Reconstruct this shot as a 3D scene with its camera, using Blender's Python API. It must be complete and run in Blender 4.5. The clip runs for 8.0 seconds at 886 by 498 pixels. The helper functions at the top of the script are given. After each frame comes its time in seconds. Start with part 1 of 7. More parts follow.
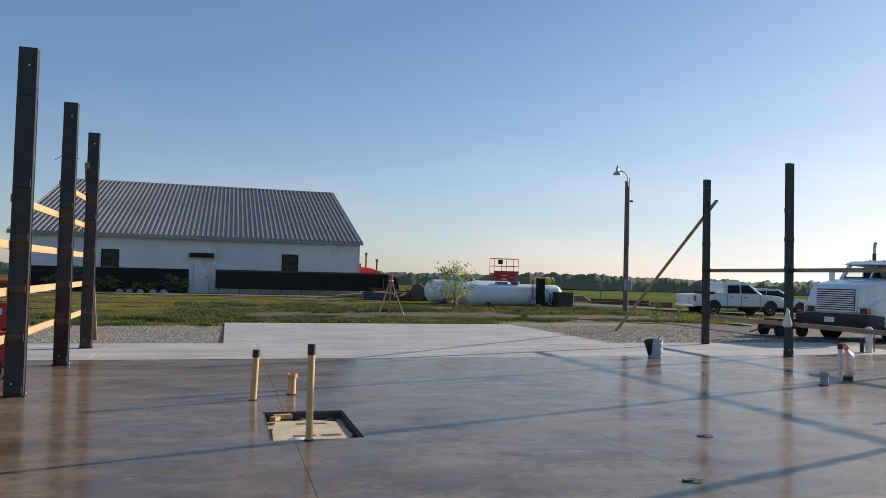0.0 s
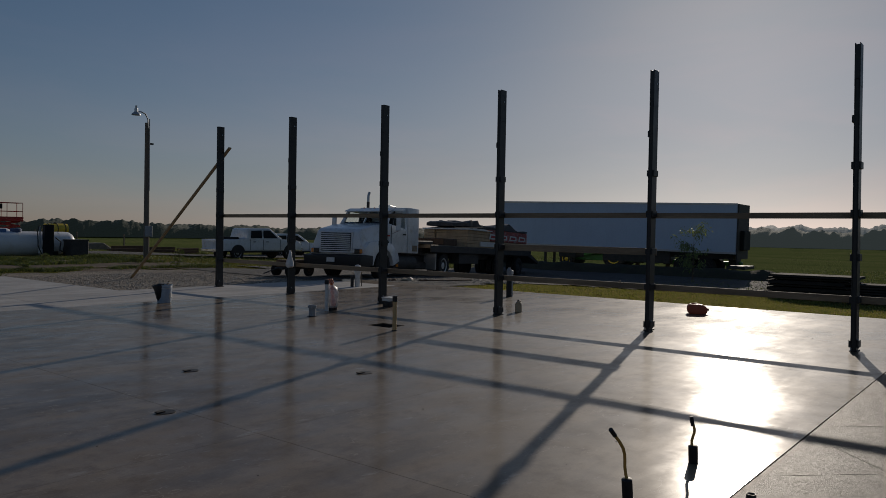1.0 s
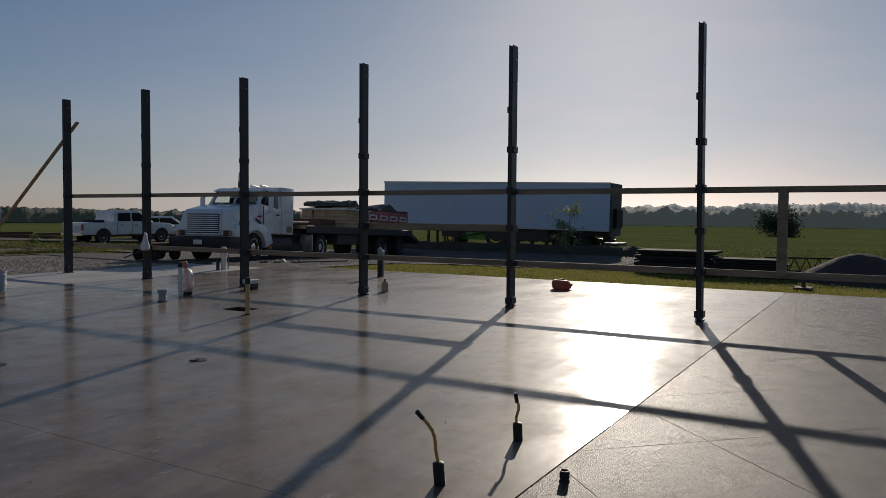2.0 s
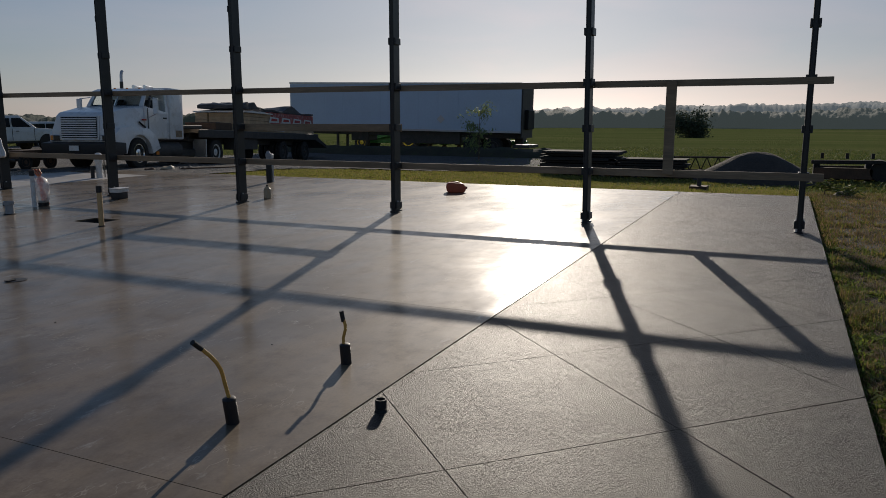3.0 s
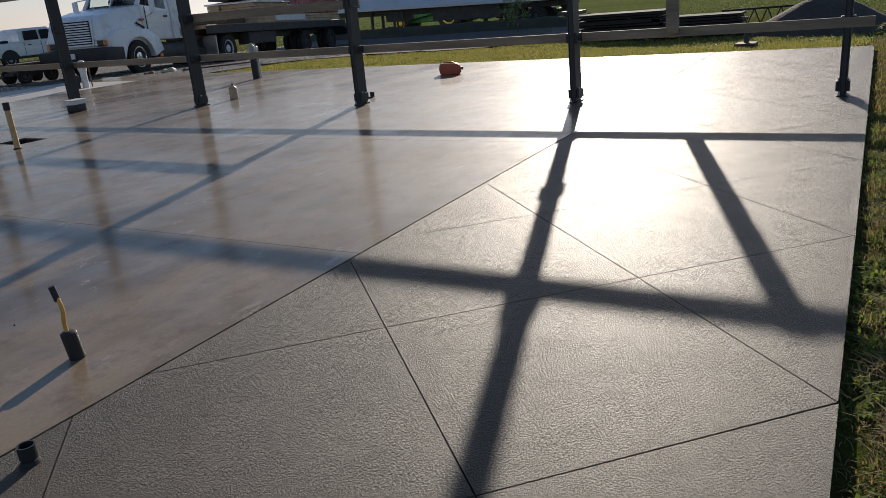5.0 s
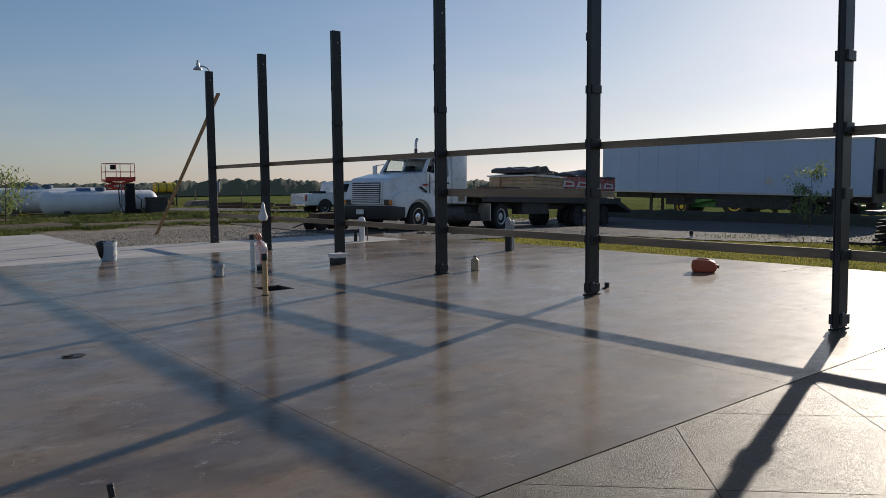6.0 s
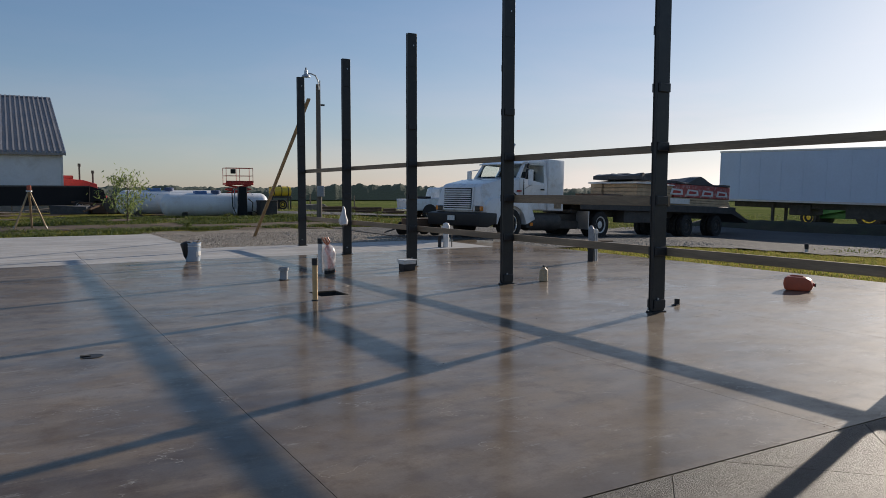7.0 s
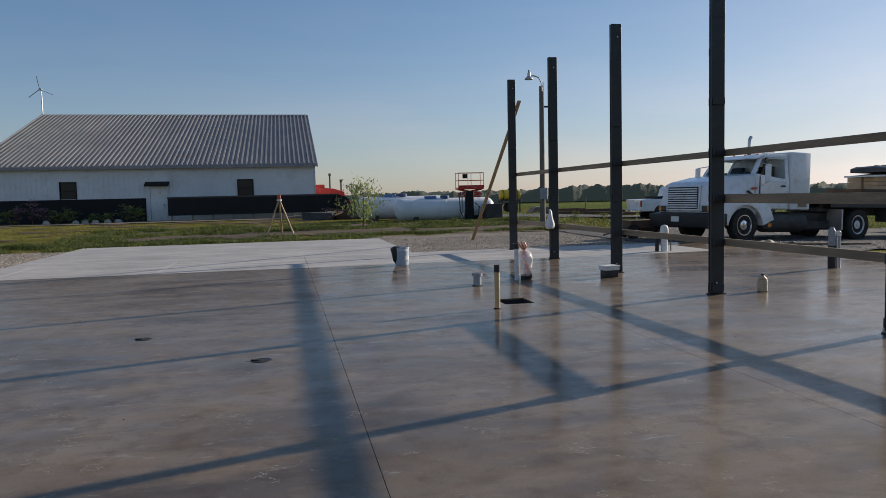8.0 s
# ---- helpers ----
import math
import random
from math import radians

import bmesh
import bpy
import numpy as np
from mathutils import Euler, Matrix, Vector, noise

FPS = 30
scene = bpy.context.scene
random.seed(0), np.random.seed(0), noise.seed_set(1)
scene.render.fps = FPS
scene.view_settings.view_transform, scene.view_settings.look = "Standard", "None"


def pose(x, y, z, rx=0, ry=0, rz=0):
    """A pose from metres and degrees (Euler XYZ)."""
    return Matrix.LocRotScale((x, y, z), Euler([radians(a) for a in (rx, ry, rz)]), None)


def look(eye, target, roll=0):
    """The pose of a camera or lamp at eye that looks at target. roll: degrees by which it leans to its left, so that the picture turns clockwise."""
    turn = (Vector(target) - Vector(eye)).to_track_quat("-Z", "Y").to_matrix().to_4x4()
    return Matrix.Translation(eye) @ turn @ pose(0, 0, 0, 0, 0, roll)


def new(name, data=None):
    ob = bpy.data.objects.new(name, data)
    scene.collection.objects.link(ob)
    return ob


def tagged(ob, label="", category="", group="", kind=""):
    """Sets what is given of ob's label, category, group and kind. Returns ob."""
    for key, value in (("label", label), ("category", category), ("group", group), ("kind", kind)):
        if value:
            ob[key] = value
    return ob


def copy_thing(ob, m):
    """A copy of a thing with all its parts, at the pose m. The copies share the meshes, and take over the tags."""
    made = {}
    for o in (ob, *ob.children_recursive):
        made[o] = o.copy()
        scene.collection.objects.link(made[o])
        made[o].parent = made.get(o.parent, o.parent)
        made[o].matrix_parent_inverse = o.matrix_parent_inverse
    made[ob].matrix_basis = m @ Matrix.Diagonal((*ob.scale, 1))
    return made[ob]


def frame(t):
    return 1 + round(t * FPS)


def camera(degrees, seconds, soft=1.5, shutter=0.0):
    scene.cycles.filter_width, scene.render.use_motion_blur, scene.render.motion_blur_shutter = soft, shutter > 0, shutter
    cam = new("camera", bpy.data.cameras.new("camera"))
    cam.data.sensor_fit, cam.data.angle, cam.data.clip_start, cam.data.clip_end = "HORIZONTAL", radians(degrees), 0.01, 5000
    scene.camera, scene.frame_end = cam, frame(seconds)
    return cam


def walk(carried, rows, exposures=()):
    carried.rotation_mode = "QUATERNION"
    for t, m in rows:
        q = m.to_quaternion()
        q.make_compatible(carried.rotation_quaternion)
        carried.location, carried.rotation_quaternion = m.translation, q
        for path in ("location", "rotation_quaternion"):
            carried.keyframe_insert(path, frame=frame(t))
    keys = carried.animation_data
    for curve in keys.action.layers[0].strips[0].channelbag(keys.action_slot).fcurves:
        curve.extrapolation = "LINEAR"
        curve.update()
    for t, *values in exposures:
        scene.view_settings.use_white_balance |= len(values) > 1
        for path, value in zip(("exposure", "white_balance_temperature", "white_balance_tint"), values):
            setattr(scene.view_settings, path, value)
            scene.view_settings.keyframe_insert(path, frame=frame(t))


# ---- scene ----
cam = camera(61.6, 8.0, soft=0.75)
PATH = [
    (0, (-0.003, -4.754, 1.58), (0.551, -2.834, 1.655), 1.4),
    (0.5, (0.069, -5.008, 1.568), (1.344, -3.467, 1.591), 2.0),
    (1, (0.227, -5.294, 1.554), (1.781, -4.035, 1.511), 1.0),
    (1.5, (0.446, -5.447, 1.509), (2.099, -4.322, 1.455), 0.5),
    (1.7, (0.572, -5.474, 1.504), (2.259, -4.401, 1.444), 0.5),
    (2.8, (1.474, -5.673, 1.457), (3.258, -4.804, 1.205), 0.0),
    (3, (1.664, -5.734, 1.429), (3.456, -4.916, 1.086), 0.0),
    (3.5, (2.183, -5.859, 1.356), (3.971, -5.208, 0.74), -0.1),
    (4, (2.652, -6.008, 1.279), (4.368, -5.437, 0.426), -1.9),
    (4.5, (3.145, -6.096, 1.242), (4.819, -5.427, 0.377), -3.7),
    (5, (3.65, -6.213, 1.276), (5.28, -5.247, 0.637), -5.2),
    (5.2, (3.811, -6.225, 1.32), (5.394, -5.117, 0.806), -4.1),
    (6.3, (4.818, -6.407, 1.436), (5.978, -4.784, 1.291), -0.1),
    (6.5, (5.016, -6.459, 1.423), (6.13, -4.805, 1.266), -0.1),
    (7, (5.464, -6.419, 1.412), (6.469, -4.697, 1.257), 0.1),
    (7.5, (5.912, -6.346, 1.416), (6.693, -4.512, 1.25), -0.6),
    (8, (6.279, -6.229, 1.428), (6.693, -4.277, 1.284), -1.3),
]
walk(cam, [(t, look(eye, aim, roll)) for t, eye, aim, roll in PATH],
     exposures=[(0.0, 0.68, 6500, 11), (0.5, -0.35, 6500, 11), (1.0, -1.2, 6500, 11), (1.7, -0.75, 6500, 11), (3.0, -0.6, 6500, 11), (3.5, -0.36, 6500, 11),
                (4.0, 0.1, 6500, 11), (5.0, 0.32, 6500, 11), (6.5, 0.02, 6500, 11), (7.0, 0.25, 6500, 11), (7.5, -0.05, 6500, 11), (8.0, 0.38, 6500, 11)])

# ---------------------------------------------------------------- world and sun
SUN_DIR = Vector((1.0, 0.311, 0.341)).normalized()
world = bpy.data.worlds.new("world")
scene.world = world
world.use_nodes = True
wn = world.node_tree
sky = wn.nodes.new("ShaderNodeTexSky")
sky.sky_type = "NISHITA"
sky.sun_disc = False
sky.sun_elevation = math.asin(SUN_DIR.z)
sky.sun_rotation = math.atan2(SUN_DIR.x, SUN_DIR.y)
sky.air_density = 1.0
sky.dust_density = 0.3
sky.ozone_density = 3.0
bg = wn.nodes["Background"]
bg.inputs["Strength"].default_value = 0.07
soft_sky = wn.nodes.new("ShaderNodeHueSaturation")
lum = wn.nodes.new("ShaderNodeRGBToBW")
thin = wn.nodes.new("ShaderNodeMapRange")
for slot, value in (("From Min", 2.5), ("From Max", 9.0), ("To Min", 1.1), ("To Max", 0.5)):
    thin.inputs[slot].default_value = value
wn.links.new(sky.outputs[0], lum.inputs[0])
wn.links.new(lum.outputs[0], thin.inputs["Value"])
wn.links.new(thin.outputs[0], soft_sky.inputs["Saturation"])
wn.links.new(sky.outputs[0], soft_sky.inputs["Color"])
haze = wn.nodes.new("ShaderNodeMix")
haze.data_type, haze.blend_type = "RGBA", "ADD"
haze.inputs[0].default_value = 1.0
haze.inputs[7].default_value = (0.42, 0.5, 0.72, 1)
wn.links.new(soft_sky.outputs[0], haze.inputs[6])
# thin broken cloud low over the horizon
way = wn.nodes.new("ShaderNodeTexCoord")
flat = wn.nodes.new("ShaderNodeMapping")
flat.inputs["Scale"].default_value = (1.0, 1.0, 4.5)
wn.links.new(way.outputs["Generated"], flat.inputs[0])
wisp = wn.nodes.new("ShaderNodeTexNoise")
for slot, value in (("Scale", 3.2), ("Detail", 8.0), ("Roughness", 0.55), ("Distortion", 0.4)):
    wisp.inputs[slot].default_value = value
wn.links.new(flat.outputs[0], wisp.inputs["Vector"])
thick = wn.nodes.new("ShaderNodeMapRange")
for slot, value in (("From Min", 0.46), ("From Max", 0.68), ("To Min", 0.0), ("To Max", 0.75)):
    thick.inputs[slot].default_value = value
wn.links.new(wisp.outputs["Fac"], thick.inputs["Value"])
height = wn.nodes.new("ShaderNodeSeparateXYZ")
wn.links.new(way.outputs["Generated"], height.inputs[0])
band = wn.nodes.new("ShaderNodeMapRange")
for slot, value in (("From Min", 0.16), ("From Max", 0.42), ("To Min", 1.0), ("To Max", 0.0)):
    band.inputs[slot].default_value = value
wn.links.new(height.outputs["Z"], band.inputs["Value"])
cover = wn.nodes.new("ShaderNodeMath")
cover.operation = "MULTIPLY"
wn.links.new(thick.outputs[0], cover.inputs[0])
wn.links.new(band.outputs[0], cover.inputs[1])
lit = wn.nodes.new("ShaderNodeMix")
lit.data_type, lit.blend_type = "RGBA", "MULTIPLY"
lit.inputs[0].default_value = 1.0
lit.inputs[7].default_value = (1.14, 1.04, 1.02, 1)
# the air close to the horizon is greyer and a little mauve
low = wn.nodes.new("ShaderNodeMapRange")
for slot, value in (("From Min", 0.0), ("From Max", 0.3), ("To Min", 1.0), ("To Max", 0.0)):
    low.inputs[slot].default_value = value
wn.links.new(height.outputs["Z"], low.inputs["Value"])
air = wn.nodes.new("ShaderNodeMix")
air.data_type, air.blend_type = "RGBA", "MULTIPLY"
wn.links.new(low.outputs[0], air.inputs[0])
wn.links.new(haze.outputs[2], air.inputs[6])
air.inputs[7].default_value = (0.89, 0.88, 0.96, 1)
wn.links.new(air.outputs[2], lit.inputs[6])
cloud = wn.nodes.new("ShaderNodeMix")
cloud.data_type = "RGBA"
wn.links.new(cover.outputs[0], cloud.inputs[0])
wn.links.new(air.outputs[2], cloud.inputs[6])
wn.links.new(lit.outputs[2], cloud.inputs[7])
wn.links.new(cloud.outputs[2], bg.inputs["Color"])
sun_data = bpy.data.lights.new("sun", "SUN")
sun_data.energy = 4.4
sun_data.angle = radians(0.53)
sun_data.color = (1.0, 0.89, 0.75)
sun = new("sun", sun_data)
sun.matrix_world = look(SUN_DIR * 50, (0, 0, 0))

# ---------------------------------------------------------------- materials


def nodes_of(name):
    m = bpy.data.materials.new(name)
    m.use_nodes = True
    t = m.node_tree
    return m, t, t.nodes["Principled BSDF"]


def nnode(t, kind, **sets):
    n = t.nodes.new(kind)
    for k, v in sets.items():
        n.inputs[k].default_value = v
    return n


def ramp(t, src, stops):
    n = t.nodes.new("ShaderNodeValToRGB")
    while len(n.color_ramp.elements) < len(stops):
        n.color_ramp.elements.new(0.5)
    for e, (p, c) in zip(n.color_ramp.elements, stops):
        e.position, e.color = p, (*c, 1)
    t.links.new(src, n.inputs[0])
    return n.outputs[0]


def coords(t, world_space, scale=(1, 1, 1)):
    mp = t.nodes.new("ShaderNodeMapping")
    mp.inputs["Scale"].default_value = scale
    if world_space:
        g = t.nodes.new("ShaderNodeNewGeometry")
        t.links.new(g.outputs["Position"], mp.inputs[0])
    else:
        g = t.nodes.new("ShaderNodeTexCoord")
        t.links.new(g.outputs["Object"], mp.inputs[0])
    return mp.outputs[0]


def noise_tex(t, vec, scale, detail=4.0, rough=0.55):
    n = nnode(t, "ShaderNodeTexNoise", Scale=scale, Detail=detail, Roughness=rough)
    t.links.new(vec, n.inputs["Vector"])
    return n.outputs["Fac"]


def mixed(t, fac, a, b, kind="MIX"):
    n = t.nodes.new("ShaderNodeMix")
    n.data_type, n.blend_type = "RGBA", kind
    for sock, v in ((n.inputs[0], fac), (n.inputs[6], a), (n.inputs[7], b)):
        if isinstance(v, (int, float)):
            sock.default_value = v
        elif isinstance(v, tuple):
            sock.default_value = (*v, 1)
        else:
            t.links.new(v, sock)
    return n.outputs[2]


def bumped(t, p, height, strength, dist):
    b = nnode(t, "ShaderNodeBump", Strength=strength, Distance=dist)
    t.links.new(height, b.inputs["Height"])
    t.links.new(b.outputs[0], p.inputs["Normal"])


def shade(c, k):
    return tuple(min(1.0, v * k) for v in c)


def plain(name, color, rough=0.5, metal=0.0, var=0.18, big=2.0, fine=40.0, bump=0.15, dist=0.004, stretch=(1, 1, 1), worldly=False, dirt=None, coat=0.0):
    """A surface with variation at two scales, fine relief and, at will, dirt."""
    m, t, p = nodes_of(name)
    v = coords(t, worldly, stretch)
    a, b = noise_tex(t, v, big), noise_tex(t, v, fine, 6.0)
    c1 = ramp(t, a, [(0.3, shade(color, 1 - var)), (0.7, shade(color, 1 + var))])
    c2 = ramp(t, b, [(0.3, (1 - var, 1 - var, 1 - var)), (0.7, (1, 1, 1))])
    c = mixed(t, 1.0, c1, c2, "MULTIPLY")
    if dirt:
        d = ramp(t, noise_tex(t, v, big * 2.3, 8.0, 0.7), [(0.52, (0, 0, 0)), (0.72, (1, 1, 1))])
        c = mixed(t, d, c, dirt)
    t.links.new(c, p.inputs["Base Color"])
    r = ramp(t, a, [(0.3, (max(0.03, rough - 0.08),) * 3), (0.7, (min(1, rough + 0.08),) * 3)])
    t.links.new(r, p.inputs["Roughness"])
    p.inputs["Metallic"].default_value = metal
    p.inputs["Coat Weight"].default_value = coat
    if bump:
        bumped(t, p, b, bump, dist)
    return m


def concrete(name, dark, light, rough_lo, rough_hi, spec, relief, relief_scale, dist, streak, body=None, coat=0.0, lime_at=0.4, ridges=0.0):
    """Trowelled slab: cloudy patches, trowel streaks, damp sheen that varies."""
    m, t, p = nodes_of(name)
    v = coords(t, True)
    sv = coords(t, True, streak)
    cloud = noise_tex(t, v, 0.55, 6.0, 0.6)
    patch = noise_tex(t, sv, 1.3, 7.0, 0.65)
    grain = noise_tex(t, v, 60.0, 5.0, 0.6)
    blot = noise_tex(t, v, 4.5, 8.0, 0.7)
    c = ramp(t, cloud, [(0.32, dark), (0.68, light)])
    c = mixed(t, ramp(t, patch, [(0.45, (0, 0, 0)), (0.6, (0.6, 0.6, 0.6))]), c, shade(light, 1.3))
    lime = noise_tex(t, coords(t, True, (streak[0] * 2.2, streak[1] * 2.2, 1)), 2.1, 9.0, 0.72)
    c = mixed(t, ramp(t, lime, [(0.6, (0, 0, 0)), (0.66, (lime_at,) * 3), (0.72, (lime_at / 4,) * 3)]), c, (0.32, 0.29, 0.25))
    c = mixed(t, ramp(t, blot, [(0.5, (0, 0, 0)), (0.68, (0.6, 0.6, 0.6))]), c, (dark[0] * 1.1, dark[1] * 0.9, dark[2] * 0.72))
    if ridges:
        # short pale trowel ridges and ochre stains
        ochre = noise_tex(t, sv, 0.9, 5.0, 0.6)
        c = mixed(t, ramp(t, ochre, [(0.5, (0, 0, 0)), (0.7, (0.5, 0.5, 0.5))]), c, (0.2, 0.125, 0.055))
        line = noise_tex(t, coords(t, True, (1.0, 1.7, 1)), 3.4, 3.0, 0.6)
        spots = noise_tex(t, v, 1.9, 4.0, 0.6)
        thin_line = ramp(t, line, [(0.0, (0, 0, 0)), (0.478, (0, 0, 0)), (0.488, (1, 1, 1)), (0.498, (0, 0, 0))])
        here = ramp(t, spots, [(0.55, (0, 0, 0)), (0.62, (ridges,) * 3)])
        c = mixed(t, mixed(t, 1.0, thin_line, here, "MULTIPLY"), c, (0.5, 0.44, 0.35))
    c = mixed(t, 1.0, c, ramp(t, grain, [(0.3, (0.8, 0.8, 0.8)), (0.7, (1, 1, 1))]), "MULTIPLY")
    t.links.new(c, p.inputs["Base Color"])
    wet = t.nodes.new("ShaderNodeMath")
    wet.operation = "MULTIPLY_ADD"
    t.links.new(patch, wet.inputs[0])
    wet.inputs[1].default_value = 0.6
    t.links.new(mixed(t, 0.4, cloud, blot), wet.inputs[2])
    r = ramp(t, wet.outputs[0], [(0.6, (rough_lo,) * 3), (0.95, (rough_hi,) * 3)])
    if body:
        # a rough body under a thin polished sealer
        t.links.new(ramp(t, blot, [(0.3, (body - 0.05,) * 3), (0.7, (body + 0.06,) * 3)]), p.inputs["Roughness"])
        t.links.new(r, p.inputs["Coat Roughness"])
        seal = noise_tex(t, coords(t, True, (0.8, 1.3, 1)), 2.3, 6.0, 0.68)
        t.links.new(ramp(t, seal, [(0.36, (coat * 0.72,) * 3), (0.64, (min(1.0, coat * 1.3),) * 3)]), p.inputs["Coat Weight"])
        p.inputs["Coat IOR"].default_value = 1.4
    else:
        t.links.new(r, p.inputs["Roughness"])
    p.inputs["Specular IOR Level"].default_value = spec
    h = t.nodes.new("ShaderNodeMath")
    h.operation = "MULTIPLY_ADD"
    t.links.new(noise_tex(t, v, relief_scale, 6.0, 0.65), h.inputs[0])
    h.inputs[1].default_value = 1.0
    wob = t.nodes.new("ShaderNodeMath")
    wob.operation = "MULTIPLY"
    t.links.new(noise_tex(t, sv, 2.5, 3.0), wob.inputs[0])
    wob.inputs[1].default_value = 1.5
    t.links.new(wob.outputs[0], h.inputs[2])
    bumped(t, p, h.outputs[0], relief, dist)
    return m


SLAB = concrete("polished_concrete", (0.062, 0.039, 0.021), (0.215, 0.162, 0.107), 0.08, 0.24, 0.14, 0.32, 9.0, 0.003, (0.5, 1.35, 1), body=0.62, coat=0.6, lime_at=0.75, ridges=0.55)
PORCH = concrete("textured_concrete", (0.034, 0.026, 0.02), (0.07, 0.056, 0.045), 0.41, 0.5, 0.42, 1.0, 120.0, 0.055, (1, 1, 1), lime_at=0.08)
PALE = concrete("dry_concrete", (0.36, 0.345, 0.32), (0.47, 0.455, 0.43), 0.55, 0.75, 0.4, 0.3, 40.0, 0.004, (0.4, 1.4, 1))
JOINT = plain("joint_filler", (0.035, 0.032, 0.03), 0.9, var=0.3)
STEEL = plain("black_painted_steel", (0.022, 0.024, 0.027), 0.42, 0.0, var=0.35, big=3.0, fine=55.0, bump=0.08, dirt=(0.035, 0.033, 0.03))
PINE = plain("pine_board", (0.52, 0.33, 0.165), 0.7, var=0.22, big=1.5, fine=16.0, bump=0.3, stretch=(6, 0.6, 6), dirt=(0.45, 0.29, 0.14))
BRACEWOOD = plain("sun_bleached_board", (0.4, 0.29, 0.165), 0.75, var=0.22, big=1.5, fine=16.0, bump=0.3, stretch=(6, 0.6, 6))
OLDWOOD = plain("treated_board", (0.33, 0.245, 0.16), 0.75, var=0.28, big=1.5, fine=16.0, bump=0.35, stretch=(6, 0.6, 6), dirt=(0.2, 0.15, 0.1))
WHITE = plain("white_truck_paint", (0.78, 0.79, 0.8), 0.3, var=0.05, big=1.2, fine=20.0, bump=0.02, dirt=(0.6, 0.57, 0.52), coat=0.4)
SIDING = plain("white_steel_siding", (0.74, 0.75, 0.76), 0.45, var=0.07, big=0.4, fine=6.0, bump=0.05, dirt=(0.6, 0.59, 0.57))
VAN = plain("blue_grey_panel", (0.54, 0.64, 0.77), 0.5, var=0.05, big=0.5, fine=8.0, bump=0.05)
ROOF = plain("galvanised_roofing", (0.3, 0.285, 0.275), 0.55, 0.1, var=0.16, big=0.35, fine=5.0, bump=0.05, dirt=(0.3, 0.3, 0.32))
TANK = plain("white_tank_paint", (0.8, 0.8, 0.79), 0.4, var=0.06, big=0.8, fine=12.0, bump=0.03, dirt=(0.66, 0.62, 0.56))
BLACK = plain("black_panel", (0.009, 0.009, 0.01), 0.8, var=0.3, big=0.8, fine=12.0, bump=0.1)
RUBBER = plain("tyre_rubber", (0.022, 0.021, 0.02), 0.85, var=0.3, big=4, fine=30, bump=0.3, dirt=(0.08, 0.07, 0.055))
CHASSIS = plain("dark_chassis", (0.065, 0.061, 0.057), 0.7, var=0.4, big=3, fine=20, dirt=(0.09, 0.075, 0.06))
CHROME = plain("bright_metal", (0.75, 0.75, 0.76), 0.18, 1.0, var=0.08, big=3, fine=30, bump=0.03)
ALU = plain("dull_aluminium", (0.55, 0.56, 0.57), 0.45, 0.9, var=0.12, big=2, fine=25, bump=0.05)
RED = plain("red_paint", (0.5, 0.035, 0.025), 0.45, var=0.2, big=2, fine=20, bump=0.05, dirt=(0.25, 0.04, 0.03))
ORANGE = plain("red_orange_plastic", (0.5, 0.1, 0.045), 0.45, var=0.12, big=6, fine=60, bump=0.08, dirt=(0.4, 0.1, 0.06))
YELLOW = plain("yellow_poly", (0.8, 0.56, 0.05), 0.45, var=0.1, big=2, fine=20, bump=0.05)
GREEN = plain("green_machine_paint", (0.04, 0.16, 0.035), 0.4, var=0.2, big=2, fine=20, bump=0.05)
PVC = plain("tan_pvc", (0.62, 0.41, 0.19), 0.45, var=0.12, big=6, fine=50, bump=0.05, dirt=(0.5, 0.34, 0.18))
GREYPVC = plain("grey_pvc", (0.34, 0.36, 0.38), 0.5, var=0.12, big=6, fine=50, bump=0.05, dirt=(0.2, 0.19, 0.18))
WHITEPL = plain("white_plastic", (0.76, 0.75, 0.72), 0.4, var=0.08, big=6, fine=50, bump=0.04, dirt=(0.55, 0.5, 0.43))
BLACKPL = plain("black_plastic", (0.02, 0.02, 0.022), 0.55, var=0.25, big=8, fine=60, bump=0.1)
BLUEPL = plain("blue_label", (0.1, 0.2, 0.42), 0.5, var=0.15, big=8, fine=60)
TAN = plain("tan_jug", (0.5, 0.4, 0.26), 0.5, var=0.15, big=8, fine=60, dirt=(0.35, 0.26, 0.16))
PEX = plain("yellow_tubing", (0.7, 0.4, 0.1), 0.45, var=0.12, big=8, fine=60)
BAG = plain("clear_film", (0.72, 0.7, 0.68), 0.35, var=0.1, big=12, fine=60, bump=0.5)
PINK = plain("orange_cable", (0.75, 0.22, 0.1), 0.5, var=0.15, big=8, fine=60)
BOARD = plain("brown_fibreboard", (0.55, 0.39, 0.24), 0.8, var=0.2, big=3, fine=40)
SAND = plain("pale_sand", (0.55, 0.46, 0.32), 0.95, var=0.2, big=5, fine=60, bump=0.7, dist=0.01, dirt=(0.38, 0.3, 0.2))
TARP = plain("dark_tarp", (0.05, 0.05, 0.055), 0.5, var=0.3, big=3, fine=14, bump=0.5, dist=0.02)
REDWRAP = plain("red_wrapping", (0.48, 0.08, 0.06), 0.4, var=0.25, big=3, fine=14, bump=0.4, dist=0.01, dirt=(0.65, 0.6, 0.56))
RUST = plain("rusty_steel", (0.13, 0.075, 0.045), 0.8, var=0.35, big=3, fine=30, bump=0.3)
POLEWOOD = plain("weathered_pole", (0.2, 0.165, 0.13), 0.85, var=0.25, big=2, fine=25, bump=0.4, stretch=(5, 5, 0.4))
